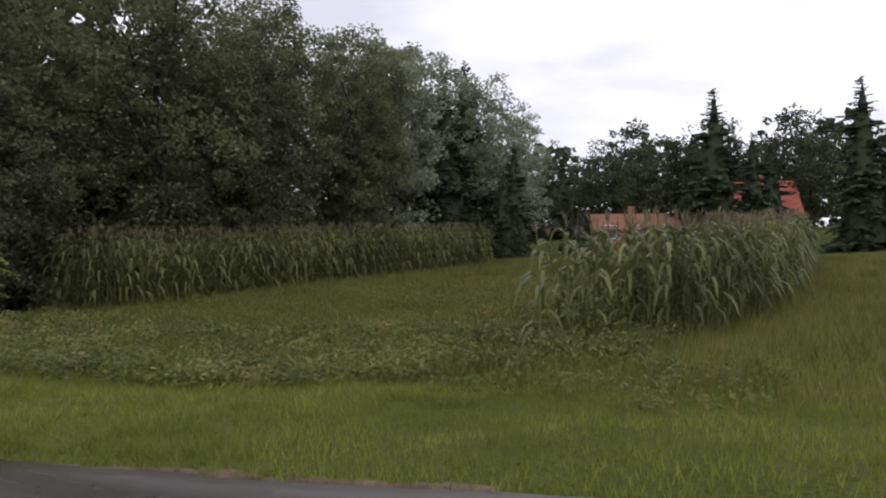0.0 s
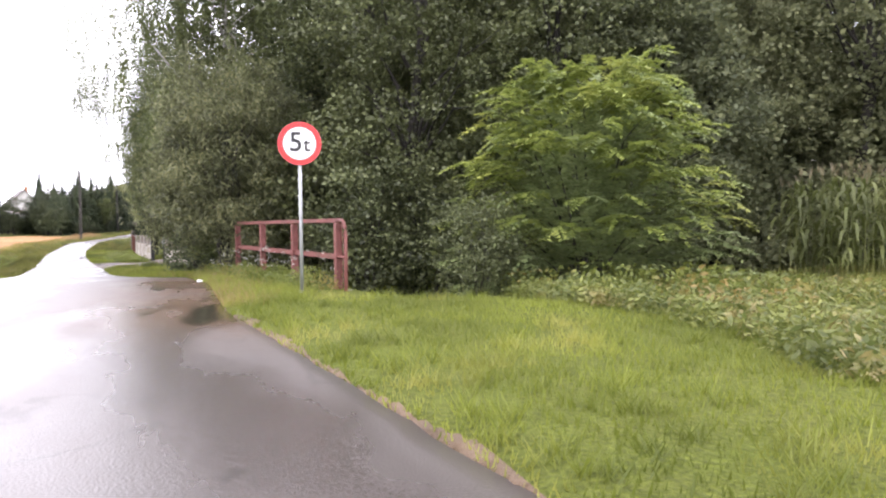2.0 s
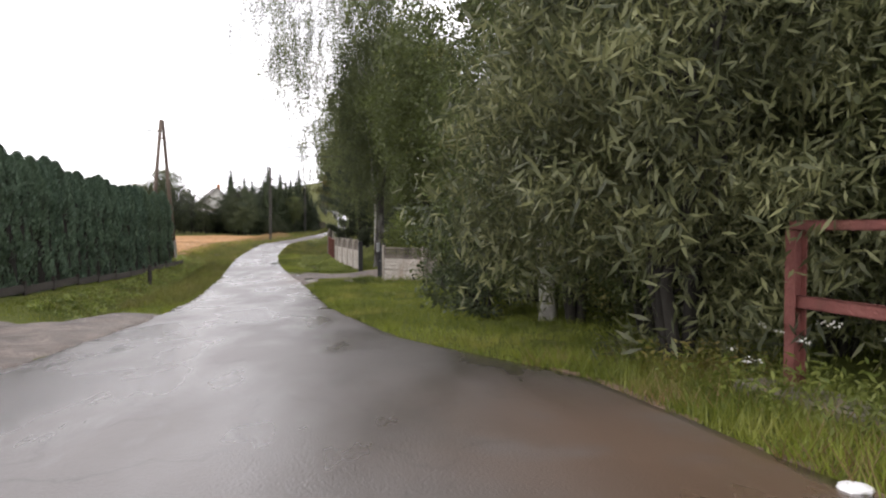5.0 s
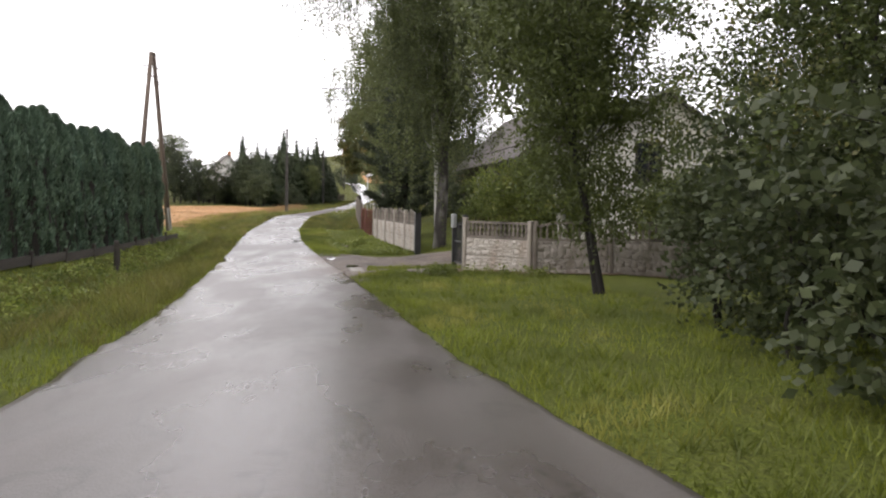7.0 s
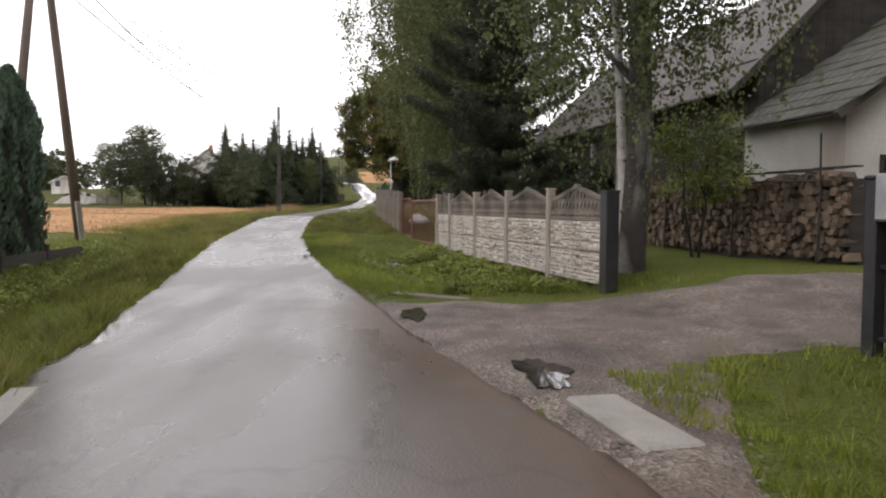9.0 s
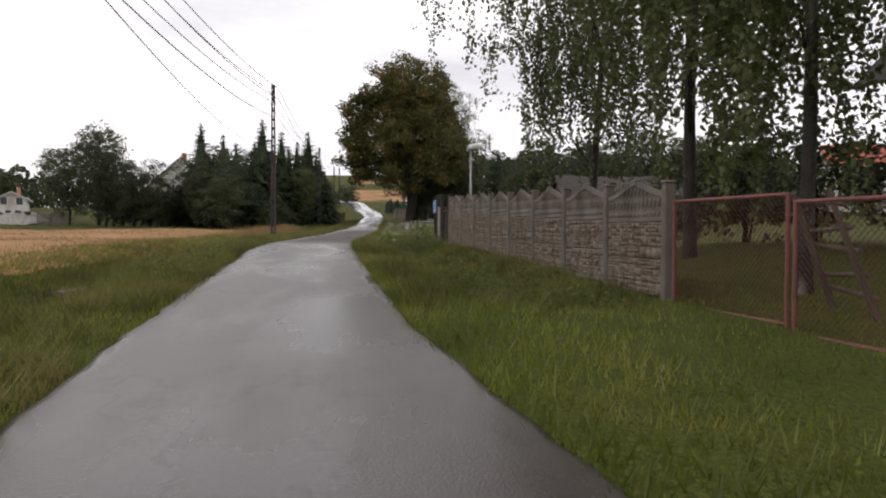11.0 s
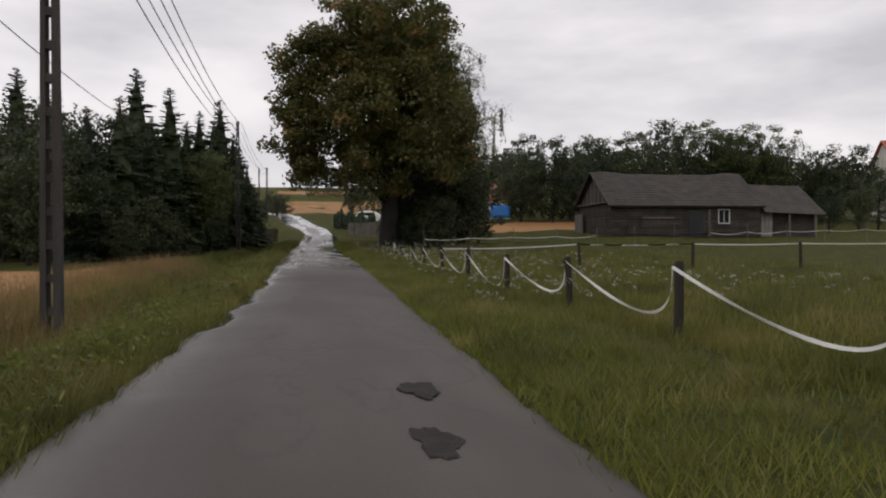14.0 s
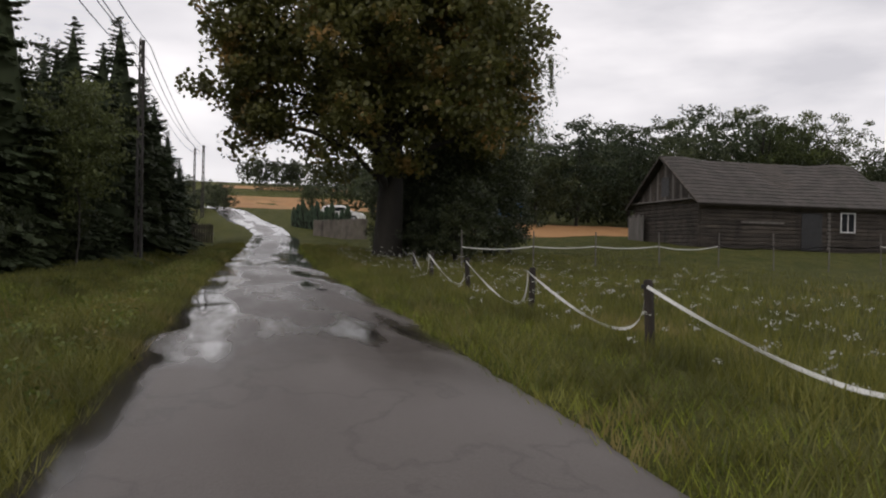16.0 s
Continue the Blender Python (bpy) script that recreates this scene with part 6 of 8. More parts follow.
def trellis(x, y, yaw):
    """A rustic wooden climbing frame, tipped back against a trunk."""
    e = root("trellis", pose(x, y, gz(x, y), 0, 0, yaw), "leaning brown wooden trellis in the farmyard", "trellis")
    for sx in (-0.55, 0.55):
        bm = bmesh.new()
        tube(bm, [(sx, 0, -0.05), (sx * 0.95, 0.3, 0.75), (sx * 0.9, 0.55, 1.45)], [0.045, 0.04, 0.035], 7)
        part("upright", bm, WOOD_POLE, e)
    for k in range(5):
        z = 0.25 + 0.26 * k
        bm = bmesh.new()
        tube(bm, [(-0.62, 0.38 * z - 0.05, z), (0.62, 0.38 * z - 0.05, z + 0.05 * (-1) ** k)], [0.03, 0.028], 6)
        part("rung", bm, WOOD_POLE, e)


trellis(-78.6, -3.2, 170)
for i, (x, y, q) in enumerate([(-79.5, 0.6, 0.5), (-81.5, 1.6, 0.62), (-84.0, 2.0, 0.7), (-86.5, 1.2, 0.6), (-89.0, 0.8, 0.7), (-92.0, 0.6, 0.6), (-77.5, 1.8, 0.5)]):
    plant("shrub", UNDERDARK[i % 2], x, y, "dark garden shrub in the farmyard", "shrub", i * 50, q, "farmyard shrubs")

def covered_heap(x, y, yaw):
    """A low heap under a white plastic sheet, weighted with two boards."""
    e = root("covered_heap", pose(x, y, gz(x, y), 0, 0, yaw), "low heap under white plastic sheeting in the farmyard", "heap")
    bm = bmesh.new()
    bmesh.ops.create_uvsphere(bm, u_segments=24, v_segments=14, radius=1.0)
    for v in bm.verts:
        q = 1 + 0.12 * noise.noise(v.co * 2.3)
        v.co = Vector((v.co.x * 0.75 * q, v.co.y * 0.45 * q, max(v.co.z * 0.42 * q, -0.05)))
    part("sheet", bm, WHITEPAINT, e, "white plastic sheet", True)
    for u in (-0.4, 0.45):
        part("board", boxed(u - 0.06, -0.75, 0.0, u + 0.06, -0.5, 0.03, 0.004), WOOD_GREY, e)


covered_heap(-86.6, -4.0, 8)

# poles and cables
def a_pole(apex, base_a, base_b):
    x, y, z = apex
    e = root("utility_pole", pose(x, y, gz(x, y)), "wooden A-shaped utility pole with insulators", "utility pole", "utility poles")
    o = Vector((x, y, gz(x, y)))
    for b in (base_a, base_b):
        bm = bmesh.new()
        p0 = Vector((b[0], b[1], gz(*b) - 0.3)) - o
        p1 = Vector(apex) - o + (Vector((b[0], b[1], 0)) - Vector((x, y, 0))) * 0.06
        tube(bm, [p0, p0.lerp(p1, 0.5), p1], [0.15, 0.125, 0.10], 10)
        part("leg", bm, WOOD_POLE, e, "", True)
        bm = bmesh.new()
        tube(bm, [p0 + Vector((0.12, 0.1, 0)), p0.lerp(p1, 0.16) + Vector((0.12, 0.1, 0))], [0.10, 0.10], 4)
        part("stub", bm, CONCRETE, e, "concrete foot")
    d = (Vector(base_a) - Vector(base_b)).normalized()
    hz = z - o.z
    bm = bmesh.new()
    tube(bm, [Vector((d.x * 0.35, d.y * 0.35, hz - 1.2)), Vector((-d.x * 0.35, -d.y * 0.35, hz - 1.2))], [0.05, 0.05], 6)
    part("brace", bm, WOOD_POLE, e)
    for k, (s, dz) in enumerate(((0.32, -0.35), (-0.32, -0.35), (0.32, -1.0), (-0.32, -1.0))):
        bm = bmesh.new()
        tube(bm, [(s * 0.3, s, hz + dz), (s * 0.3, s * 1.15, hz + dz), (s * 0.3, s * 1.15, hz + dz + 0.16)], [0.012] * 3, 5)
        tube(bm, [(s * 0.3, s * 1.15, hz + dz + 0.08), (s * 0.3, s * 1.15, hz + dz + 0.12), (s * 0.3, s * 1.15, hz + dz + 0.2)], [0.03, 0.045, 0.025], 8)
        part("insulator", bm, WHITEPAINT, e, "small white insulator", True)
    return e


def slotted_pole(x, y, top, label):
    """Tapered concrete pole with a row of slots in its lower shaft."""
    g = gz(x, y)
    h = top - g
    e = root("utility_pole", pose(x, y, g, 0, 0, 84), label, "utility pole", "utility poles")
    bm = bmesh.new()
    low = h * 0.9
    for sx in (-1, 1):
        for i in range(1):
            a = [bm.verts.new(q) for q in ((sx * 0.05, -0.09, -0.3), (sx * 0.15, -0.09, -0.3), (sx * 0.15, 0.09, -0.3), (sx * 0.05, 0.09, -0.3))]
            b = [bm.verts.new(q) for q in ((sx * 0.04, -0.07, low), (sx * 0.10, -0.07, low), (sx * 0.10, 0.07, low), (sx * 0.04, 0.07, low))]
            for k in range(4):
                bm.faces.new((a[k], a[(k + 1) % 4], b[(k + 1) % 4], b[k]))
            bm.faces.new(b)
    k = 0.4
    while k < low:
        w = 0.06 - 0.02 * k / low
        box(bm, -w, -0.07, k, w, 0.07, k + 0.13)
        k += 0.5
    bmesh.ops.recalc_face_normals(bm, faces=bm.faces)
    part("shaft", bm, POLE_DARK, e)
    part("head", boxed(-0.10, -0.075, low - 0.1, 0.10, 0.075, h, 0.01), POLE_DARK, e)
    for s in (-1, 1):
        for dz in (0.12, 0.45, 0.78, 1.1):
            bm = bmesh.new()
            tube(bm, [(0, s * 0.07, h - dz), (0, s * 0.24, h - dz), (0, s * 0.24, h - dz + 0.12)], [0.012] * 3, 5)
            tube(bm, [(0, s * 0.24, h - dz + 0.06), (0, s * 0.24, h - dz + 0.1), (0, s * 0.24, h - dz + 0.18)], [0.028, 0.04, 0.022], 8)
            part("insulator", bm, WHITEPAINT, e, "small white insulator", True)
    return e


def cable(a, b, sag, r=0.016):
    a, b = Vector(a), Vector(b)
    pts = []
    n = 18
    for k in range(n + 1):
        t = k / n
        p = a.lerp(b, t)
        p.z -= sag * 4 * t * (1 - t)
        pts.append(tuple(p))
    e = root("overhead_cable", Matrix(), "thin black overhead cable between poles", "cable", "overhead cables")
    bm = bmesh.new()
    tube(bm, pts, [r] * len(pts), 5)
    part("wire", bm, WIRE, e)


a_pole((-74.4, -15.45, 7.9), (-75.95, -15.05), (-72.9, -15.9))
slotted_pole(-114.8, -14.2, 8.0, "slotted concrete utility pole beside the field")
slotted_pole(-154.0, -14.0, 8.6, "utility pole among the spruces")
slotted_pole(-194, -13.3, 9.6, "utility pole far along the lane")
slotted_pole(-205, -14.6, 10.6, "utility pole far along the lane")
POLE_TOPS = [(-30, -20, 7.5), (-74.4, -15.45, 7.7), (-114.8, -14.2, 7.8), (-154.0, -14.0, 8.4), (-194, -13.3, 9.4)]
for i in range(len(POLE_TOPS) - 1):
    a, b = POLE_TOPS[i], POLE_TOPS[i + 1]
    for s, dz in ((0.3, 0.0), (-0.3, 0.0), (0.3, -0.6), (-0.3, -0.6)):
        cable((a[0], a[1] + s, a[2] + dz), (b[0], b[1] + s, b[2] + dz), 0.9)
cable((-114.8, -14.2, 6.2), (-74.4, -15.45, 6.6), 1.0, 0.02)
cable((-74.4, -15.45, 7.3), (-164.0, -23.0, 10.3), 1.2, 0.022)

cable((-74.4, -15.35, 6.45), (-67.5, 3.4, 5.9), 0.35, 0.02)
cable((-74.4, -15.35, 6.3), (-66.0, 6.0, 5.6), 0.75, 0.017)
cable((-74.4, -15.5, 7.2), (-58.0, -90.0, 8.2), 0.9, 0.02)
cable((-74.4, -15.5, 6.8), (-48.0, -60.0, 6.2), 1.1, 0.018)

woodpile((-69.7, 0.9), (-63.7, 2.3), -1.03, 1.55)


# paddock
def paddock_post(x, y, h, lean, group="paddock posts"):
    g = gz(x, y)
    e = root("fence_post", pose(x, y, g, lean, 0, 0), "weathered wooden fence post in the paddock grass", "fence post", group)
    bm = bmesh.new()
    tube(bm, [(0, 0, -0.3), (0.01, 0, h * 0.5), (0, 0, h - 0.03), (0, 0, h)], [0.062, 0.058, 0.055, 0.045], 8)
    part("shaft", bm, WOOD_DARK, e)
    part("insulator", boxed(-0.02, -0.085, h - 0.1, 0.02, -0.05, h - 0.05, 0.005), BLACKPAINT, e)
    return (x, y - 0.07, g + h - 0.07)


def tape(a, b, sag, skew=1.0):
    """A slack band; a skew under 1 moves its lowest place towards a."""
    e = root("fence_tape", Matrix(), "white slack electric fence tape between posts", "fence tape", "fence tapes")
    a, b = Vector(a), Vector(b)
    bm = bmesh.new()
    prev = None
    n = 18
    for k in range(n + 1):
        t = (k / n) ** (1 / skew)
        p = a.lerp(b, t)
        p.z -= sag * 4 * (k / n) * (1 - k / n)
        w = 0.019
        tw = 0.5 * math.sin(t * 9 + a.x)
        ring = [bm.verts.new(p + Vector((0, math.sin(tw) * q + r, math.cos(tw) * q))) for q, r in ((w, 0.002), (-w, 0.002), (-w, -0.002), (w, -0.002))]
        if prev:
            for i in range(4):
                bm.faces.new((prev[i], prev[(i + 1) % 4], ring[(i + 1) % 4], ring[i]))
        prev = ring
    part("band", bm, ROPE, e)


rng = np.random.default_rng(101)
row = [(-107.1, -6.2), (-110.6, -6.22), (-114.05, -6.25), (-117.75, -6.22), (-122.05, -6.06), (-126.1, -5.92), (-130.2, -5.79), (-134.35, -5.58), (-138.5, -5.4), (-143.0, -5.1), (-147.2, -4.6)]
tops = [paddock_post(x, y, top - gz(x, y), rng.uniform(-4, 4)) for (x, y), top in zip(row, (0.34, 0.30, 0.30, 0.30, 0.40, 0.43, 0.46, 0.48, 0.58, 0.66, 0.7))]
for a, b in zip(tops, tops[1:]):
    tape(a, b, rng.uniform(0.52, 0.66), 0.44)
tape(tops[0], (-105.9, -6.35, gz(-105.9, -6.35) + 0.04), 0.12)
def tape_pole(x, y, top):
    """A thin pale plastic pole with a hook; returns where the tape hangs."""
    g = gz(x, y)
    h = top - g
    e = root("tape_pole", pose(x, y, g, random.uniform(-2, 2), random.uniform(-2, 2), 0), "thin pale electric-fence pole in the paddock grass", "fence pole", "far paddock poles")
    bm = bmesh.new()
    tube(bm, [(0, 0, -0.2), (0, 0, h - 0.05), (0, 0, h)], [0.028, 0.026, 0.012], 7)
    part("shaft", bm, WOOD_GREY, e)
    part("hook", boxed(-0.012, -0.05, h - 0.62, 0.012, -0.024, h - 0.58, 0.004), BLACKPAINT, e)
    return (x, y - 0.05, top - 0.6)


row = [(-148.4, -2.6), (-149.6, 0.6), (-150.8, 3.8), (-151.1, 6.9), (-151, 9.7), (-151, 12.5), (-151, 15.4), (-151, 18.3), (-151.2, 21.2), (-151.5, 24.5), (-152, 28), (-152.5, 32), (-153, 36)]
tops = [tape_pole(x, y, 1.5 + 0.02 * y) for x, y in row]
for a, b in zip(tops, tops[1:]):
    tape(a, b, rng.uniform(0.06, 0.16))
row = [(-126.4, -1.2), (-126.4, 2.9), (-126.3, 7.0), (-126.2, 11.2), (-126.2, 15.5)]
tops = [paddock_post(x, y, 0.55 - gz(x, y) + 0.01 * x % 0.02, rng.uniform(-4, 4), "cross paddock posts") for x, y in row]
for a, b in zip([(-126.1, -5.99, 0.37)] + tops, tops):
    tape(a, b, rng.uniform(0.02, 0.06))


def timber_barn(x, y, yaw):
    """Old log barn: gable end, horizontal logs, sagging shingle roof, a lean-to, a small white window."""
    z = 1.05
    e = root("timber_barn", pose(x, y, z, 0, 0, yaw), "old grey log barn with a sagging shingled roof", "barn")
    L, D, ez, rz_ = 13.0, 7.5, 2.89, 5.57
    bm = bmesh.new()
    p = [(0, -0.6), (D, -0.6), (D, ez), (D / 2, rz_ - 0.1), (0, ez)]
    a = [bm.verts.new((0.06, q, r)) for q, r in p]
    b = [bm.verts.new((L - 0.06, q, r)) for q, r in p]
    bm.faces.new(a[::-1])
    bm.faces.new(b)
    for i in range(5):
        j = (i + 1) % 5
        bm.faces.new((a[i], a[j], b[j], b[i]))
    part("wall", bm, WOOD_BARN, e)
    for k in range(12):
        zz = 0.02 + k * 0.225
        for y0, y1 in ((-0.06, 0.02), (D - 0.02, D + 0.06)):
            part("log", boxed(-0.12, y0, zz, L + 0.12, y1, zz + 0.2, 0.03), WOOD_BARN, e)
        part("log", boxed(-0.02, -0.12, zz + 0.1, 0.07, D + 0.12, zz + 0.3, 0.03), WOOD_BARN, e)
    q, k_ = 0.1, 0
    while q < D - 0.1:
        top = rz_ - 0.15 - abs(q + 0.11 - D / 2) * (rz_ - ez) / (D / 2)
        part("gable_board", boxed(-0.015, q, ez, 0.07, q + 0.21, top), WOOD_GREY if k_ % 4 == 0 else WOOD_BARN, e)
        k_ += 1
        q += 0.225
    for sgn in (0, 1):
        va = -0.55 if sgn == 0 else D + 0.55
        slope = (rz_ - ez) / (D / 2)
        za = rz_ - slope * abs(D / 2 - va)
        n = 13
        for k in range(n):
            bm = bmesh.new()
            t0, t1 = k / n, min((k + 1.2) / n, 1)
            prev = None
            for c in range(41):
                u = -0.4 + (L + 0.8) * c / 40
                s = -0.22 * math.sin(math.pi * u / L) ** 2 + 0.05 * math.sin(u * 1.7 + sgn)
                p = [(u, va + (D / 2 - va) * t0, za + (rz_ - za) * t0 + 0.09 + s * t0), (u, va + (D / 2 - va) * t1, za + (rz_ - za) * t1 + 0.05 + s * t1), (u, va + (D / 2 - va) * t0, za + (rz_ - za) * t0 + 0.03 + s * t0)]
                ring = [bm.verts.new(v) for v in p]
                if prev:
                    bm.faces.new((prev[0], ring[0], ring[1], prev[1]))
                    bm.faces.new((prev[2], ring[2], ring[0], prev[0]))
                prev = ring
            part("shingle_course", bm, ROOF_OLD, e)
    for sgn in (0, 1):
        va, top_ = (-0.55, 0.0) if sgn == 0 else (D + 0.55, D)
        bm = bmesh.new()
        tube(bm, [(-0.42, va, 2.5), (-0.42, D / 2, rz_ + 0.0)], [0.09, 0.09], 4)
        part("barge_board", bm, WOOD_BARN, e, "dark weathered barge board")
    part("eaves_beam", boxed(-0.3, -0.42, 2.42, L + 0.3, -0.3, 2.54, 0.01), WOOD_BARN, e)
    part("gable_ledge", boxed(-0.3, -0.1, ez - 0.06, 0.0, D + 0.1, ez + 0.02, 0.01), WOOD_GREY, e, "silver-grey ledge under the gable")
    part("hatch", boxed(-0.05, 3.3, 3.15, -0.02, 4.2, 4.35, 0.005), DARKIRON, e, "dark hatch in the gable")
    part("door", boxed(6.6, -0.10, 0.0, 8.0, -0.065, 2.2, 0.01), DARKIRON, e, "dark doorway")
    for k in range(10):
        part("log_end", boxed(8.35, -0.16, 0.05 + 0.225 * k, 8.55, -0.02, 0.05 + 0.225 * k + 0.18, 0.03), WOOD_GREY, e, "pale cut log end")
    part("wall_plank", boxed(2.6, -0.13, 1.5, 5.4, -0.065, 1.62, 0.01), WOOD_GREY, e, "pale bare plank")
    w = part("window", boxed(9.3, -0.09, 1.15, 10.25, -0.055, 2.25), DARKGLASS, e, "dark window")
    for u0, u1, z0, z1 in ((9.26, 9.33, 1.1, 2.3), (10.22, 10.29, 1.1, 2.3), (9.33, 10.22, 1.1, 1.17), (9.33, 10.22, 2.23, 2.3), (9.75, 9.8, 1.17, 2.23)):
        part("window_bar", boxed(u0, -0.115, z0, u1, -0.092, z1), WHITEPAINT, w, "white window bar")
    # pale boards closing the rear corner of the gable end
    q = 5.9
    while q < D + 0.35:
        part("corner_board", boxed(-0.32, q, -0.5, -0.27, q + 0.2, 2.1 + 0.12 * math.sin(q * 9)), WOOD_GREY, e, "silver-grey board")
        q += 0.225
    s = root("shed", pose(x, y, z, 0, 0, yaw) @ Matrix.Translation((L + 0.45, 0.5, 0)), "small dark timber shed beside the log barn", "shed")
    part("wall", boxed(0, 0, -0.6, 5.2, 4.6, 2.2, 0.03), WOOD_BARN, s)
    bm = bmesh.new()
    vs = [bm.verts.new(q) for q in ((-0.1, -0.9, 2.05), (5.6, -0.9, 1.85), (5.2, 2.3, 4.5), (-0.1, 2.3, 4.6), (-0.1, 5.2, 2.0), (5.6, 5.2, 2.0))]
    for f in ((0, 1, 2, 3), (3, 2, 5, 4), (0, 3, 4), (1, 5, 2), (0, 4, 5, 1)):
        bm.faces.new([vs[i] for i in f])
    part("roof", bm, ROOF_OLD, s)
    for k in range(3):
        part("door_board", boxed(0.05 + 0.36 * k, -0.05 - 0.02 * (k % 2), -0.1, 0.36 + 0.36 * k, 0.0, 2.1, 0.01), CONCRETE, s, "pale board of the shed door")
    for u in (2.2, 4.6):
        part("post", boxed(u, -0.75, -0.5, u + 0.14, -0.6, 1.95, 0.01), WOOD_GREY, s)


timber_barn(-160.1, 14.83, 88.4)


def cottage(x, y, yaw, w, d, eave, ridge, wall, roof, label, windows=2, sink=0.3, up=0.0):
    z = gz(x, y) + up
    sink += up
    e = root("house", pose(x, y, z, 0, 0, yaw), label, "house", "far houses")
    bm = bmesh.new()
    p = [(-d / 2, -sink - 1), (d / 2, -sink - 1), (d / 2, eave), (0, ridge - 0.1), (-d / 2, eave)]
    a = [bm.verts.new((-w / 2, q, r)) for q, r in p]
    b = [bm.verts.new((w / 2, q, r)) for q, r in p]
    bm.faces.new(a[::-1])
    bm.faces.new(b)
    for i in range(5):
        j = (i + 1) % 5
        bm.faces.new((a[i], a[j], b[j], b[i]))
    part("wall", bm, wall, e)
    s = (ridge - eave) / (d / 2)
    for sg in (-1, 1):
        bm = bmesh.new()
        vs = []
        for u in (-w / 2 - 0.4, w / 2 + 0.4):
            vs += [bm.verts.new(q) for q in ((u, 0, ridge), (u, sg * (d / 2 + 0.5), eave - 0.5 * s), (u, sg * (d / 2 + 0.5), eave - 0.5 * s - 0.12), (u, 0, ridge - 0.12))]
        for f in ((0, 1, 5, 4), (1, 2, 6, 5), (2, 3, 7, 6), (3, 2, 1, 0), (4, 5, 6, 7)):
            bm.faces.new([vs[i] for i in f])
        bmesh.ops.recalc_face_normals(bm, faces=bm.faces)
        part("roof", bm, roof, e)
    part("chimney", boxed(-0.3, 0.5, ridge - 1.2, 0.2, 1.0, ridge + 0.7, 0.02), BRICKTONE, e)
    for side in (-1, 1):
        for k in range(windows):
            u = -w / 2 + w * (k + 0.5) / windows
            f = part("window", boxed(u - 0.55, side * d / 2 - 0.04, 0.9, u + 0.55, side * d / 2 + 0.04, 2.1, 0.01), WHITEPAINT, e, "white framed window")
            part("pane", boxed(u - 0.47, side * (d / 2 + 0.043) - 0.003, 0.98, u + 0.47, side * (d / 2 + 0.043) + 0.003, 2.02), DARKGLASS, f)
    for k in (-1, 1):
        f = part("window", boxed(w / 2 - 0.04, k * d / 4 - 0.5, 0.9, w / 2 + 0.04, k * d / 4 + 0.5, 2.1, 0.01), WHITEPAINT, e, "white framed window")
        part("pane", boxed(w / 2 + 0.041, k * d / 4 - 0.42, 0.98, w / 2 + 0.047, k * d / 4 + 0.42, 2.02), DARKGLASS, f)
    return e


cottage(-9.9, 80.8, 20, 5.0, 6.0, 2.9, 5.9, PLASTER, REDTILE, "house with a bright red tiled roof behind spruces")
cottage(-19.5, 69.0, 25, 7, 4.5, 2.0, 3.2, BRICKTONE, ROOFCLAY, "low orange brick outbuilding behind the maize", 3)
cottage(-161.0, -30.6, 20, 6, 7.5, 3.4, 7.2, PLASTER, ROOFMETAL, "house with a grey-brown gable roof behind the field", 1)
cottage(-154.5, -29.6, 80, 5, 3.6, 2.5, 3.1, WOOD_OLD, WHITEPAINT, "low outbuilding with a pale roof behind the field", 1)
cottage(-187.0, 69.5, 70, 9, 8, 4.0, 7.0, PLASTER, REDTILE, "white house with a red roof on the slope", up=3.6)
cottage(-245.0, 30.0, 80, 9, 7, 3.0, 6.0, PLASTER, REDTILE, "small house with a red roof among far trees")


# lamp, gate and notice board by the end of the concrete fence
def street_lamp(x, y, top):
    g = gz(x, y)
    h = top - g
    e = root("street_lamp", pose(x, y, g, 0, 0, 25), "grey street lamp with an oval head behind the fence", "street lamp")
    bm = bmesh.new()
    tube(bm, [(0, 0, -0.3), (0, 0, h * 0.5), (0, 0, h)], [0.045, 0.04, 0.034], 10)
    part("pole", bm, STEEL, e, "", True)
    bm = bmesh.new()
    bmesh.ops.create_uvsphere(bm, u_segments=18, v_segments=12, radius=1.0)
    for v in bm.verts:
        v.co = Vector((v.co.x * 0.15 * (1.0 + 0.25 * v.co.y), 0.18 + v.co.y * 0.33, h + 0.13 + max(v.co.z, -0.45) * 0.14 + 0.05 * v.co.y))
    part("head", bm, WHITEPAINT, e, "pale oval lamp head", True)
    part("collar", boxed(-0.05, -0.16, h - 0.02, 0.05, -0.02, h + 0.14, 0.02), STEEL, e)


street_lamp(-97.15, -5.2, 2.58)


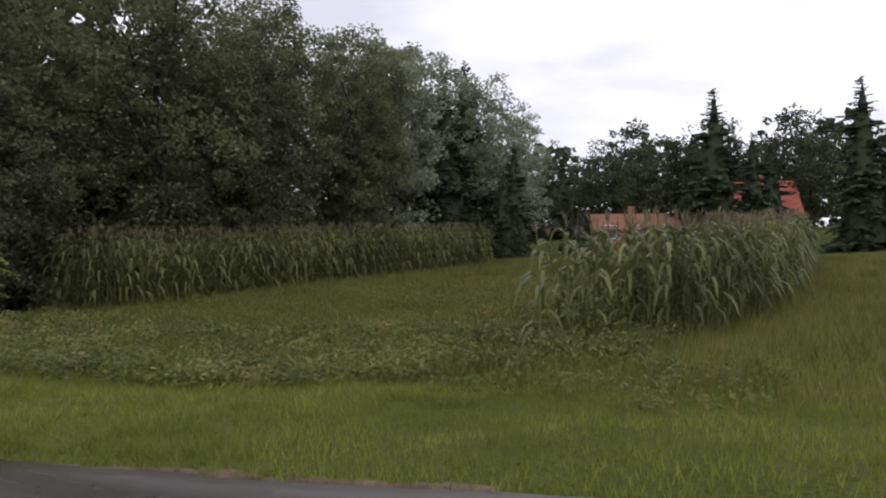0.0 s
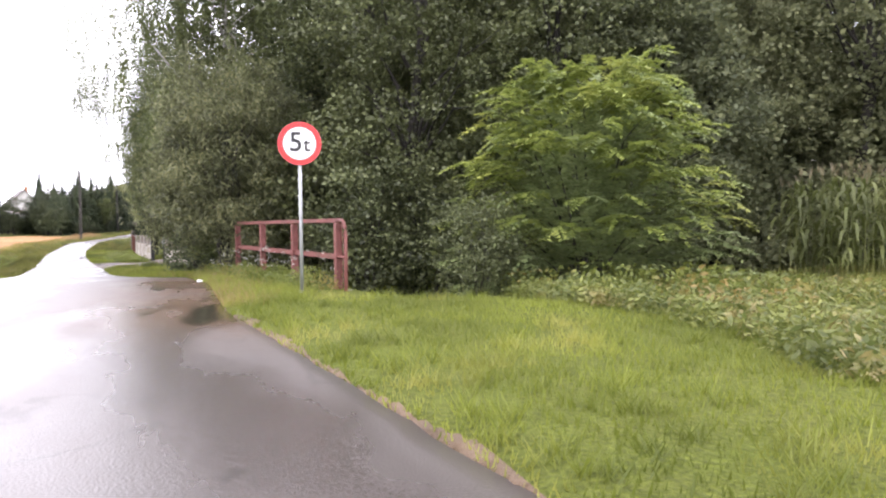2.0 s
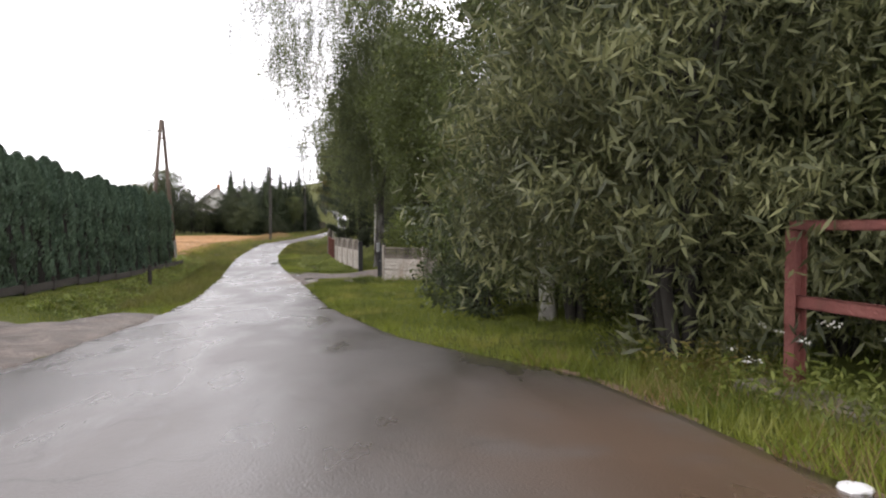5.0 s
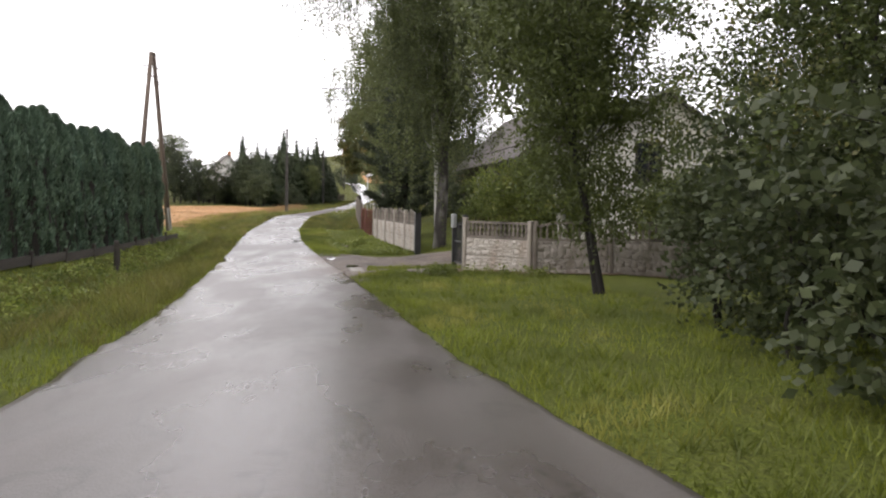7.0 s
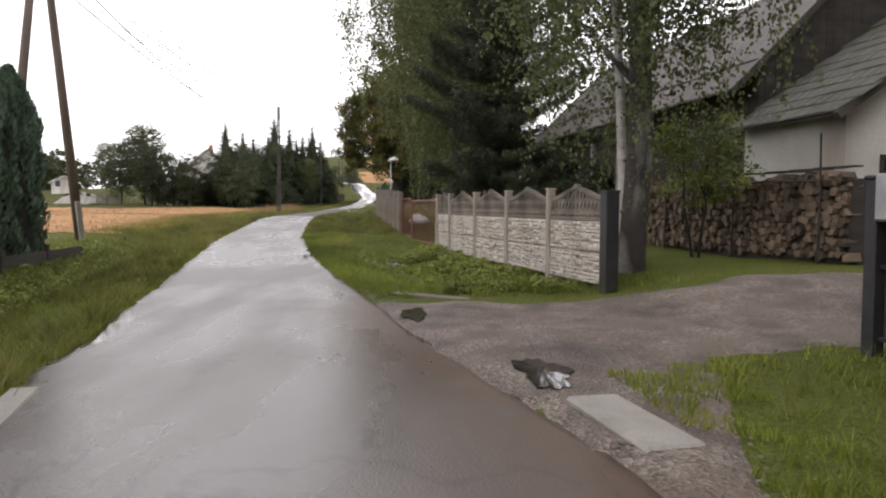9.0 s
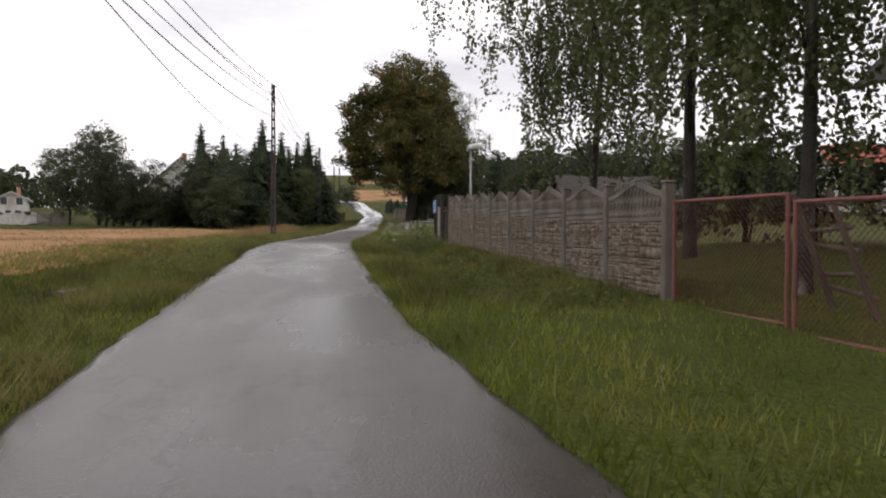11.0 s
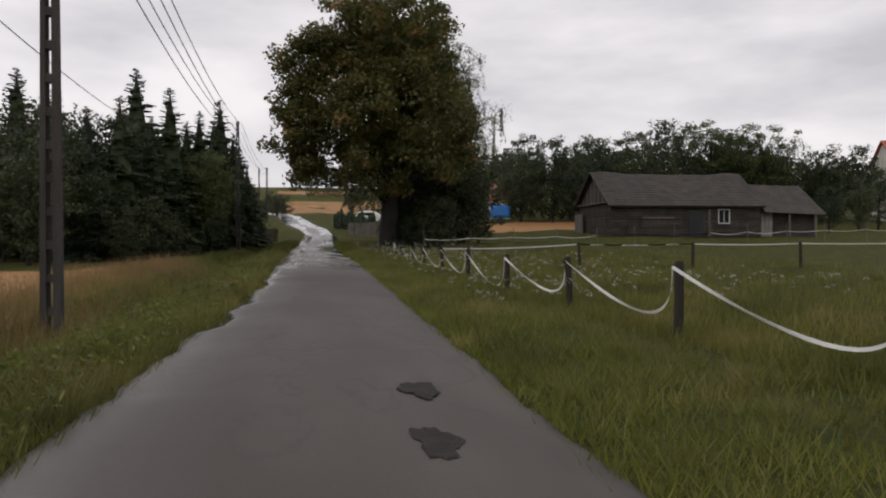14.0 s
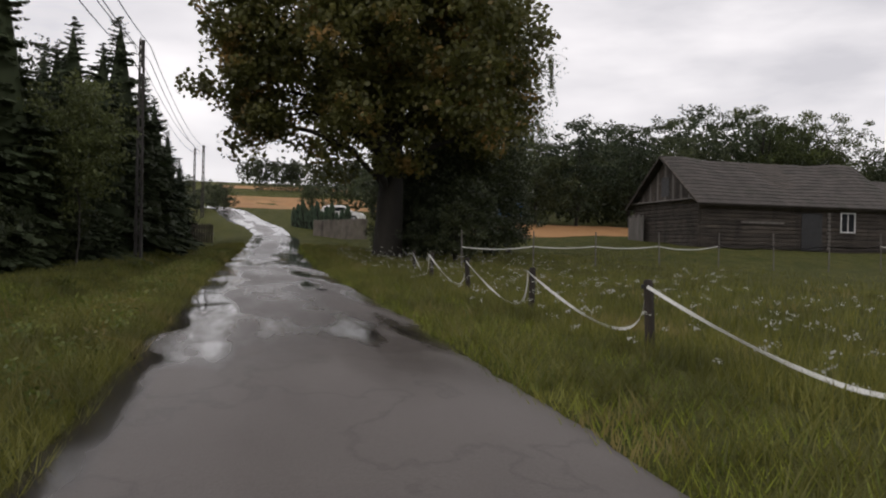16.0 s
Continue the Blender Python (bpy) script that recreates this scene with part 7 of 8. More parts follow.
def mesh_gate(a, b, z, h, label, rusty=True):
    L = math.hypot(b[0] - a[0], b[1] - a[1])
    yaw = math.degrees(math.atan2(b[1] - a[1], b[0] - a[0]))
    e = root("mesh_gate", pose(a[0], a[1], z, 0, 0, yaw), label, "gate", "mesh gates")
    mat = RUSTRED if rusty else STEEL
    for x in (0.03, L - 0.03):
        bm = bmesh.new()
        tube(bm, [(x, 0, 0.02), (x, 0, h)], [0.025, 0.025], 8)
        part("stile", bm, mat, e)
    for q in (0.05, h - 0.02):
        bm = bmesh.new()
        tube(bm, [(0.03, 0, q), (L - 0.03, 0, q)], [0.022, 0.022], 8)
        part("rail", bm, mat, e)
    bm = bmesh.new()
    n = int((L + h) / 0.075)
    for k in range(n):
        s = k * 0.075
        for sg in (1, -1):
            x0, z0 = (s, 0.0) if s <= L else (L, s - L)
            x1, z1 = (s - h, h) if s >= h else (0.0, s)
            if sg < 0:
                x0, x1 = L - x0, L - x1
            tube(bm, [(x0, 0.004 * sg, z0 * 0.96 + 0.04), (x1, 0.004 * sg, z1 * 0.96 + 0.02)], [0.0028, 0.0028], 3, False)
    part("wire_mesh", bm, RUSTRED, e, "rusty diamond wire mesh")


mesh_gate((-73.3, -4.06), (-77.5, -4.63), -1.3, 1.38, "rusty framed wire-mesh gate leaf")
mesh_gate((-77.55, -4.64), (-79.75, -4.94), -1.22, 1.38, "rusty framed wire-mesh gate leaf")


def slat_gate(a, b, z, h, label):
    L = math.hypot(b[0] - a[0], b[1] - a[1])
    yaw = math.degrees(math.atan2(b[1] - a[1], b[0] - a[0]))
    e = root("slat_gate", pose(a[0], a[1], z, 0, 0, yaw), label, "gate")
    for q in (0.1, h - 0.12):
        part("rail", boxed(0.05, -0.02, q - 0.025, L - 0.05, 0.02, q + 0.025, 0.004), WOOD_DARK, e)
    n = int(L / 0.085)
    for k in range(n):
        x = 0.08 + (L - 0.16) * k / (n - 1)
        part("slat", boxed(x - 0.014, -0.034, 0.04, x + 0.014, -0.021, h + 0.015 * math.sin(k * 5.0)), WOOD_DARK, e)


slat_gate((-99.8, -5.98), (-102.0, -5.98), -0.66, 1.24, "brown gate of thin upright slats between dark posts")
slat_gate((-96.65, -5.98), (-97.9, -5.98), -0.66, 1.24, "brown gate of thin upright slats between dark posts")
slat_gate((-97.92, -5.98), (-99.15, -5.98), -0.66, 1.24, "brown gate of thin upright slats between dark posts")


def gate_pillar(x, y, h, w, label):
    """Plastered pillar, its render broken away from the bricks at one corner, with a pale cap."""
    g = gz(x, y)
    e = root("pillar", pose(x, y, g, 0, 0, 4), label, "pillar")
    bm = bmesh.new()
    n = 14
    prev = None
    for k in range(n + 1):
        z = -0.2 + (h + 0.2) * k / n
        q = w / 2
        ring = []
        for i, (a, b) in enumerate(((-1, -1), (0, -1), (1, -1), (1, 0), (1, 1), (0, 1), (-1, 1), (-1, 0))):
            d = 0.005 * math.sin(k * 2.1 + i * 1.7) + 0.014 * max(0, math.sin(k * 0.9 + i)) * (i in (3, 4, 2))
            ring.append(bm.verts.new((a * (q - d), b * (q - d), z)))
        if prev:
            for i in range(8):
                bm.faces.new((prev[i], prev[(i + 1) % 8], ring[(i + 1) % 8], ring[i]))
        prev = ring
    bm.faces.new(prev)
    part("shaft", bm, WORNPLASTER, e, "whitish plaster worn to the brick")
    part("cap", boxed(-w / 2 - 0.03, -w / 2 - 0.03, h, w / 2 + 0.03, w / 2 + 0.03, h + 0.035, 0.012), CONCRETE, e, "pale cap slab")


gate_pillar(-99.64, -5.95, 0.6 - gz(-99.64, -5.95), 0.33, "worn whitish plaster gate pillar with a pale cap")


def gate_post(x, y, h, w, label):
    e = root("gate_post", pose(x, y, gz(x, y), 0, 1.0, 30), label, "gate post", "gate posts")
    part("shaft", boxed(-w / 2, -w / 2, -0.3, w / 2, w / 2, h, 0.012), WOOD_DARK, e)


gate_post(-99.21, -6.02, 1.08 - gz(-99.21, -6.02), 0.11, "dark old timber gate post beside the pillar")
gate_post(-96.55, -6.02, 1.0 - gz(-96.55, -6.02), 0.10, "dark old timber gate post beside the pillar")
BX, BY = -101.3, -5.99
BG = gz(BX, BY)
e = root("notice_board", pose(BX, BY, BG), "blue notice board with white lettering on dark posts", "notice board")
part("post", boxed(-0.81, -0.075, -0.3, -0.65, 0.09, 1.13 - BG, 0.012), WOOD_DARK, e, "dark timber post")
part("post", boxed(0.54, -0.09, -0.3, 0.72, 0.09, 1.14 - BG, 0.012), WOOD_DARK, e, "dark timber post")
part("crosspiece", boxed(-0.65, -0.03, 0.7 - BG, 0.54, 0.01, 0.78 - BG, 0.006), WOOD_DARK, e)
part("panel", boxed(-0.54, -0.125, 0.44 - BG, 0.52, -0.1, 0.97 - BG, 0.005), BLUEPAINT, e, "blue sign panel")
for z0 in (0.945, 0.457):
    part("edge_line", boxed(-0.52, -0.129, z0 - BG, 0.50, -0.126, z0 + 0.008 - BG), WHITEPAINT, e)
for x0 in (-0.52, 0.492):
    part("edge_line", boxed(x0, -0.1295, 0.465 - BG, x0 + 0.008, -0.1265, 0.945 - BG), WHITEPAINT, e)
for words, z0 in (("KANALIZACJA SANITARNA", 0.835), ("PRZEPOMPOWNIA \u015aCIEK\u00d3W P-2", 0.565)):
    text_part("lettering", words, 0.088, WHITEPAINT, e, pose(-0.01, -0.1265, z0 - BG, 90, 0, 0) @ Matrix.Diagonal((0.74, 1, 1, 1)))
part("text_bar", boxed(-0.24, -0.130, 0.675 - BG, 0.22, -0.126, 0.73 - BG), WHITEPAINT, e, "white bar of lettering")


def parked_car(x, y, yaw):
    """Small white hatchback: body with rounded cabin, windows, wheels."""
    z = gz(x, y)
    e = root("car", pose(x, y, z, 0, 0, yaw), "white hatchback parked beside the lane", "car")
    prof_ = [(-2.0, 0.35), (-2.0, 0.8), (-1.7, 0.95), (-1.45, 1.35), (-0.9, 1.48), (0.2, 1.46), (0.95, 0.98), (1.75, 0.85), (2.0, 0.6), (2.0, 0.35)]
    bm = bmesh.new()
    rows_ = []
    for yy, k in ((-0.82, 0.0), (-0.7, 1.0), (0.7, 1.0), (0.82, 0.0)):
        rows_.append([bm.verts.new((px, yy, pz - (0.10 if k == 0 and pz > 1.0 else 0.0))) for px, pz in prof_])
    n = len(prof_)
    for a, b in zip(rows_, rows_[1:]):
        for i in range(n):
            j = (i + 1) % n
            bm.faces.new((a[i], a[j], b[j], b[i]))
    bm.faces.new(rows_[0])
    bm.faces.new(rows_[-1][::-1])
    bmesh.ops.recalc_face_normals(bm, faces=bm.faces)
    part("body", bm, WHITEPAINT, e, "white painted body")
    for sgn in (-1, 1):
        part("side_window", boxed(-1.35, sgn * 0.826 - 0.006, 0.95, 0.45, sgn * 0.826 + 0.006, 1.28, 0.004), DARKGLASS, e)
        for wx in (-1.25, 1.25):
            bm = bmesh.new()
            disc(bm, 0.31, sgn * 0.68, sgn * 0.84, 20, wx, 0.31)
            t = part("wheel", bm, BLACKPAINT, e)
            bm = bmesh.new()
            disc(bm, 0.18, sgn * 0.84, sgn * 0.85, 16, wx, 0.31)
            part("rim", bm, STEEL, t)


parked_car(-189.0, -1.5, 70)


def tarped_trailer(x, y):
    z = gz(x, y)
    e = root("trailer", pose(x, y, z, 0, 0, 80), "small trailer under a bright blue tarpaulin", "trailer")
    bm = bmesh.new()
    box(bm, -1.1, -0.7, 0.55, 1.1, 0.7, 1.9, 0.25)
    part("tarpaulin", bm, BLUEPAINT, e, "blue tarpaulin cover")
    part("bed", boxed(-1.15, -0.75, 0.42, 1.15, 0.75, 0.54, 0.02), STEEL, e)
    for sgn in (-1, 1):
        bm = bmesh.new()
        disc(bm, 0.3, sgn * 0.78, sgn * 0.92, 18, 0, 0.3)
        part("wheel", bm, BLACKPAINT, e)


tarped_trailer(-184.5, 12.3)

cottage(-189.0, -61.0, 20, 6, 4, 1.9, 2.9, PLASTER, WHITEPAINT, "small far house with a pale roof beyond the fields", 3)


def tarped_heap(x, y, yaw):
    """A long farm heap under a pale sheet, held by a few tyres."""
    e = root("heap", pose(x, y, gz(x, y), 0, 0, yaw), "long farm heap under a pale plastic sheet", "heap")
    bm = bmesh.new()
    grid = []
    for i in range(17):
        u = -3.2 + 6.4 * i / 16
        grid.append([bm.verts.new((u, v, 1.5 * max(0.0, 1 - (u / 3.25) ** 2) ** 0.5 * max(0.0, 1 - (v / 1.6) ** 2) + 0.08 * math.sin(u * 4 + v * 3) - 0.1)) for v in (-1.6, -1.2, -0.7, -0.2, 0.3, 0.8, 1.2, 1.6)])
    for a, b in zip(grid, grid[1:]):
        for k in range(7):
            bm.faces.new((a[k], a[k + 1], b[k + 1], b[k]))
    part("sheet", bm, CONCRETE, e, "pale plastic sheet", True)
    for k in range(4):
        bm = bmesh.new()
        disc(bm, 0.3, -0.09, 0.09, 16, -1.9 + 1.25 * k, 0)
        o = part("tyre", bm, BLACKPAINT, e, "old black tyre")
        o.matrix_basis = Matrix.Translation((0, -0.6, 1.25 - 0.12 * abs(k - 1.5))) @ Matrix.Rotation(radians(72), 4, "X")


tarped_heap(-152.0, -44.2, 65)


def paling(x, y, yaw, n, h, label):
    e = root("paling_fence", pose(x, y, gz(x, y), 0, 0, yaw), label, "fence", "paling fences")
    L = n * 0.16
    for q in (0.3, h - 0.25):
        part("rail", boxed(-0.05, 0.0, q, L, 0.04, q + 0.08, 0.005), CONCRETE_OLD, e)
    for k in range(n):
        part("paling", boxed(k * 0.16, -0.03, -0.2, k * 0.16 + 0.11, -0.002, h + 0.04 * math.sin(k * 3.7), 0.004), CONCRETE_OLD, e)


paling(-148.5, -41.0, 100, 18, 1.3, "grey upright-board fence beside the heap")
paling(-170.0, -12.9, 62, 9, 0.9, "low grey plank fence beside the lane")

paling(-175.5, -5.2, 24, 42, 1.1, "dark board fence before the garden by the lane")

# ---- short thick trunk details, water, and ground cover ----
def lane_z(x, y):
    yl, yr = np.interp(x, LX, LV), np.interp(x, RX, RV)
    c = np.clip((y - yl) / (yr - yl), 0, 1)
    return np.interp(x, ZX, ZV) + 0.05 * (1 - (2 * c - 1) ** 2) + 0.012 * wobble(x, c * 9, 0.9) + 0.012


def puddle(x, y, rx, ry, seed, on_lane=True, fill=None):
    """A film of standing water with a ragged outline."""
    e = bmesh.new()
    n = 36
    rim = []
    for k in range(n):
        a = 2 * math.pi * k / n
        q = 1 + 0.15 * math.sin(3 * a + seed) + 0.12 * math.sin(5 * a + seed * 2.3) + 0.1 * math.sin(11 * a + seed)
        px, py = x + rx * q * math.cos(a), y + ry * q * math.sin(a)
        rim.append(e.verts.new((px, py, (lane_z(px, py) if on_lane else gz(px, py) + 0.038) + 0.006)))
    c = e.verts.new((x, y, (lane_z(x, y) if on_lane else gz(x, y) + 0.038) + 0.006))
    for k in range(n):
        e.faces.new((rim[k], rim[(k + 1) % n], c))
    if fill:
        return tagged(part("pothole", e, fill), "dark worn pothole in the asphalt", "pothole", "potholes")
    ob = part("puddle", e, WATER)
    return tagged(ob, "shallow rain puddle reflecting the sky", "puddle", "puddles")


for i, (x, y, rx, ry) in enumerate([(-61.0, -5.2, 0.5, 0.16), (-57.3, -4.3, 0.55, 0.2)]):
    puddle(x, y, rx, ry, i * 2.1 + 0.4, False)

POTHOLE = solid("pothole_grit", (0.014, 0.011, 0.009), (0.035, 0.029, 0.025), 0.95, scale=6, fine=40, bump=0.8)
for i, (x, y, rx, ry) in enumerate([(-108.2, -9.7, 0.30, 0.15), (-106.7, -9.85, 0.34, 0.13), (-102.0, -10.84, 0.13, 0.08), (-103.9, -9.42, 0.17, 0.08), (-104.0, -11.9, 0.12, 0.06), (-138.6, -8.6, 0.35, 0.12)]):
    puddle(x, y, rx, ry, i * 1.7 + 0.9, True, POTHOLE)


def blades(name, x, y, h, w, mat, label, seed, lean=0.35, lift=0.0):
    """Single blades, each a narrow triangle standing on the ground."""
    r = np.random.default_rng(seed)
    n = len(x)
    z = ground_z(x, y)
    a = r.uniform(0, 2 * math.pi, n)
    b = r.uniform(0, 2 * math.pi, n)
    h = h * r.uniform(0.5, 1.3, n)
    base = np.stack([x, y, z - 0.01 + lift], 1)
    side = np.stack([np.cos(a), np.sin(a), np.zeros(n)], 1) * (w * r.uniform(0.6, 1.3, n))[:, None]
    tip = base + np.stack([np.cos(b) * lean * h, np.sin(b) * lean * h, h], 1)
    v = np.stack([base - side, base + side, tip], 1).reshape(-1, 3)
    ob = new(name, mesh_from(name, v, np.arange(3 * n).reshape(-1, 3), mat))
    return tagged(ob, label, "grass", kind="stuff")


def verge(r, n, x0, x1, side, reach, start=0.0):
    x = r.uniform(x0, x1, n)
    off = start + r.uniform(0, 1, n) ** 1.5 * reach
    y = np.interp(x, LX, LV) - off if side < 0 else np.interp(x, RX, RV) + off
    return x, y


def off_drive(x, y):
    d = (x < drive_rim(y) + 0.25 * wobble(x, y, 1.7)) & (x > -62.6 - 0.25 * np.maximum(-3.4 - y, 0)) & (y > -7)
    t = (x > -40) & (x < -26) & (y < -4.4) & (x > -40 - 0.4 * (y + 6))
    return ~(d | t)


def soil_inside(x, y):
    er = np.interp(x, RX, RV)
    return (y > er - 0.12) & (y < er + 0.06 + 0.10 * wobble(x, y, 2.6) + 0.05 * wobble(x, y, 7.0))


draped("soil_rim", soil_inside, -30.5, -2.0, 0.5, 5.2, 0.05, 0.02, SOIL, "rusty brown soil and litter along the lane's edge", "soil")


def wall_foot(x, y):
    d1 = np.abs((x + 56.45) * 0.742 - (y + 0.94) * 0.670) + 9 * ((y > 0.8) | (y < -1.3))
    d2 = np.abs(x - (-54.9 + (y - 0.85) * 0.1388)) + 9 * (y < 0.7)
    return (np.minimum(d1, d2) < 0.38 + 0.22 * wobble(x, y, 2.1)) & (y < 8)


draped("wall_foot_soil", wall_foot, -57.2, -53.0, -1.6, 8.2, 0.08, 0.03, SOIL, "bare brown soil along the foot of the garden wall", "soil")


def tufts(r, x, y, per, spread):
    """Places of single blades, gathered in tufts round the places given."""
    i = np.repeat(np.arange(len(x)), per)
    return x[i] + r.normal(size=len(i)) * spread, y[i] + r.normal(size=len(i)) * spread


r = np.random.default_rng(201)
x, y = verge(r, 85000, -160, -40, -1, 5.0)
k = off_drive(x, y) & (x > -78 + 6 * wobble(x, y, 0.5))
blades("verge_grass", x[k], y[k], 0.085, 0.009, L_GRASS, "short green grass on the verge", 1)
k = off_drive(x, y) & ~k
blades("verge_grass", x[k], y[k], 0.12, 0.009, L_MEADOW, "olive-green grass on the field verge", 61)
x, y = verge(r, 100000, -150, 6, 1, 5.5)
k = off_drive(x, y) & ~((x < -20.5) & (x > -31) & (y > 3.2)) & (x > -84 + 5 * wobble(x, y, 0.5))
blades("verge_grass", x[k], y[k], 0.085, 0.009, L_GRASS, "short green grass on the verge", 2)
k = off_drive(x, y) & (x < -60) & ~k
blades("verge_grass", x[k], y[k], 0.12, 0.009, L_MEADOW, "olive-green grass on the paddock verge", 62)
x, y = r.uniform(-20, 6, 60000), r.uniform(3.5, 13.5, 60000)
k = (y > np.interp(x, RX, RV))
blades("meadow_grass", x[k], y[k], 0.08, 0.008, L_GRASS, "fresh green meadow grass", 3)
x, y = r.uniform(-24, 2, 60000), r.uniform(9.5, 48, 60000)
blades("meadow_grass", x, y, 0.3, 0.014, L_MEADOW, "tall weedy meadow grass", 4)
x, y = r.uniform(-160, -103, 75000), r.uniform(-6, 14, 75000) 
y = -6.4 + (y + 6) * r.uniform(0, 1, 75000)
blades("pasture_grass", x, y, 0.22, 0.011, L_MEADOW, "long olive-green pasture grass", 5)
x, y = verge(r, 60000, -165, -80, -1, 3.2, -0.08)
blades("roadside_grass", x, y, 0.17, 0.0075, L_MEADOW, "long roadside grass leaning over the lane's edge", 6, 0.6)
x, y = verge(r, 30000, -165, -64, 1, 1.6, -0.08)
k = off_drive(x, y)
blades("roadside_grass", x[k], y[k], 0.14, 0.0075, L_GRASS, "roadside grass leaning over the lane's edge", 9, 0.6)
x, y = verge(r, 1500, -64, -4, 1, 5.0, 0.25)
k = off_drive(x, y) & ~((x < -20.5) & (x > -31) & (y > 3.2))
x, y = tufts(r, x[k], y[k], 26, 0.06)
blades("grass_tufts", x, y, 0.17, 0.006, L_GRASS, "longer tufts of green grass on the verge", 51, 0.75)
x, y = verge(r, 2600, -165, -42, -1, 3.6, 0.1)
k = off_drive(x, y)
x, y = tufts(r, x[k], y[k], 26, 0.08)
blades("grass_tufts", x, y, 0.26, 0.006, L_MEADOW, "tall rank grass tufts along the lane", 52, 0.8)
x, y = verge(r, 1900, -165, -79, 1, 3.2, 0.2)
x, y = tufts(r, x, y, 26, 0.07)
blades("grass_tufts", x, y, 0.24, 0.006, L_MEADOW, "rank grass tufts by the paddock and fence", 53, 0.8)
n = 6500
c = r.integers(0, 9, n)
cx, cy = np.array([-122.5, -125, -127.5, -130, -113.5, -115.8, -111.5, -118, -133])[c], np.array([-15.2, -15.6, -15.0, -14.9, -14.6, -14.9, -15.0, -15.0, -14.8])[c]
blades("dry_grass", cx + r.normal(size=n) * 1.5, cy + r.normal(size=n) * 0.6, 0.5, 0.006, L_STRAW, "pale dry grass heads at the field's edge", 7, 0.3)
n = 26000
blades("stubble_straws", r.uniform(-130, -79, n), -15.2 - r.uniform(0, 1, n) ** 1.6 * 22, 0.13, 0.012, L_STRAW, "cut straw standing in the stubble", 8, 0.5)


def weeds(name, x, y, high, leaf, wide, per, mat, label, seed, flat=0.3):
    """Leafy herbs: a loose tuft of leaves at each place."""
    r = np.random.default_rng(seed)
    n = len(x)
    h = high * r.uniform(0.5, 1.25, n)
    i = np.repeat(np.arange(n), per)
    t = r.uniform(0.1, 1, len(i))
    p = np.stack([x[i] + r.normal(size=len(i)) * high * 0.28, y[i] + r.normal(size=len(i)) * high * 0.28, ground_z(x, y)[i] + h[i] * t], 1)
    ob = new(name, mesh_from(name, *leaf_arrays(r, p, leaf, wide, 0.05, flat), mat))
    return tagged(ob, label, "weeds", kind="stuff")


x, y = r.uniform(-21.5, -1, 4300), r.uniform(7.2, 30, 4300)
k = (y > 8.6 + 0.9 * wobble(x, y, 0.9)) & ~((x > -5.5) & (y > 12.5))
weeds("meadow_weeds", x[k], y[k], 0.33, 0.095, 0.036, 12, L_WEED, "weedy meadow herbs with browning tips", 11)
x, y = r.uniform(-22.5, -3.6, 3000), r.uniform(0, 1, 3000) ** 1.3 * 7.5
y += np.interp(x, [-22.5, -18, -14.5, -11, -9, -7, -5.3, -3.6], [7.2, 7.2, 7.0, 6.6, 6.9, 8.0, 10.6, 12.0]) + 0.35 * wobble(x, y, 1.1)
k = wobble(x, y, 0.8) + 0.8 * wobble(x, y, 2.3) > -0.45
weeds("meadow_herbs", x[k], y[k], 0.36, 0.105, 0.042, 17, L_HERB, "rank leafy herbs along the meadow's mown edge", 19, 0.35)
x, y = r.uniform(-26, -17, 420), r.uniform(6.4, 12, 420)
k = (y > 7.0 + 0.12 * (x + 26)) & (y < 12)
weeds("bush_weeds", x[k], y[k], 0.6, 0.13, 0.06, 18, L_WEED, "tall herbs round the bright bush", 12)
x = r.uniform(-72.5, -63.3, 900)
y = np.interp(x, RX, RV) + 1.2 + r.uniform(0, 1, 900) * np.minimum(2.6, (-2.4 + (x + 63) * 0.18) - (np.interp(x, RX, RV) + 1.2))
k = wobble(x, y, 1.3) + 0.7 * wobble(x, y, 3.1) > -0.55
weeds("ditch_leaves", x[k], y[k], 0.2, 0.062, 0.046, 44, L_BROAD, "broad butterbur leaves filling the ditch", 13, 0.75)
x = np.concatenate([r.uniform(-98.6, -95.4, 260), r.uniform(-100, -79.5, 420)])
y = np.interp(x, RX, RV) + 1.1 + r.uniform(0, 1, 680) * 1.9
weeds("ditch_leaves", x, y, 0.2, 0.06, 0.026, 20, L_WEED, "leafy weeds in the ditch by the fence", 14, 0.4)
x = r.uniform(-75, -42, 1500)
y = np.interp(x, LX, LV) - 1.9 - r.uniform(0, 1, 1500) * 1.9
weeds("ditch_leaves", x, y, 0.16, 0.09, 0.055, 8, L_BROAD, "low leafy weeds in the ditch below the hedge", 15, 0.5)
x, y = r.uniform(-31, -21.3, 420), r.uniform(0, 1, 420)
y = np.interp(x, [-31, -25, -21], [1.3, 1.9, 3.0]) + y * 0.9
weeds("rail_weeds", x, y, 0.34, 0.075, 0.022, 16, L_WEED, "wild herbs along the bridge railing", 16)
x, y = verge(r, 1500, -160, -82, -1, 3.0, 0.2)
weeds("verge_weeds", x, y, 0.24, 0.08, 0.03, 14, L_WEED, "rough herbs on the verge", 17)
x, y = r.uniform(-106, -101.5, 90), r.uniform(-7.0, -5.4, 90)
weeds("corner_weeds", x, y, 0.75, 0.1, 0.03, 24, L_HERB, "tall rank herbs beside the paddock corner", 24)
x, y = r.uniform(-101.5, -96, 160), r.uniform(-8.4, -6.2, 160)
weeds("corner_weeds", x, y, 0.5, 0.085, 0.03, 26, L_WEED, "rank weeds by the gate", 18)


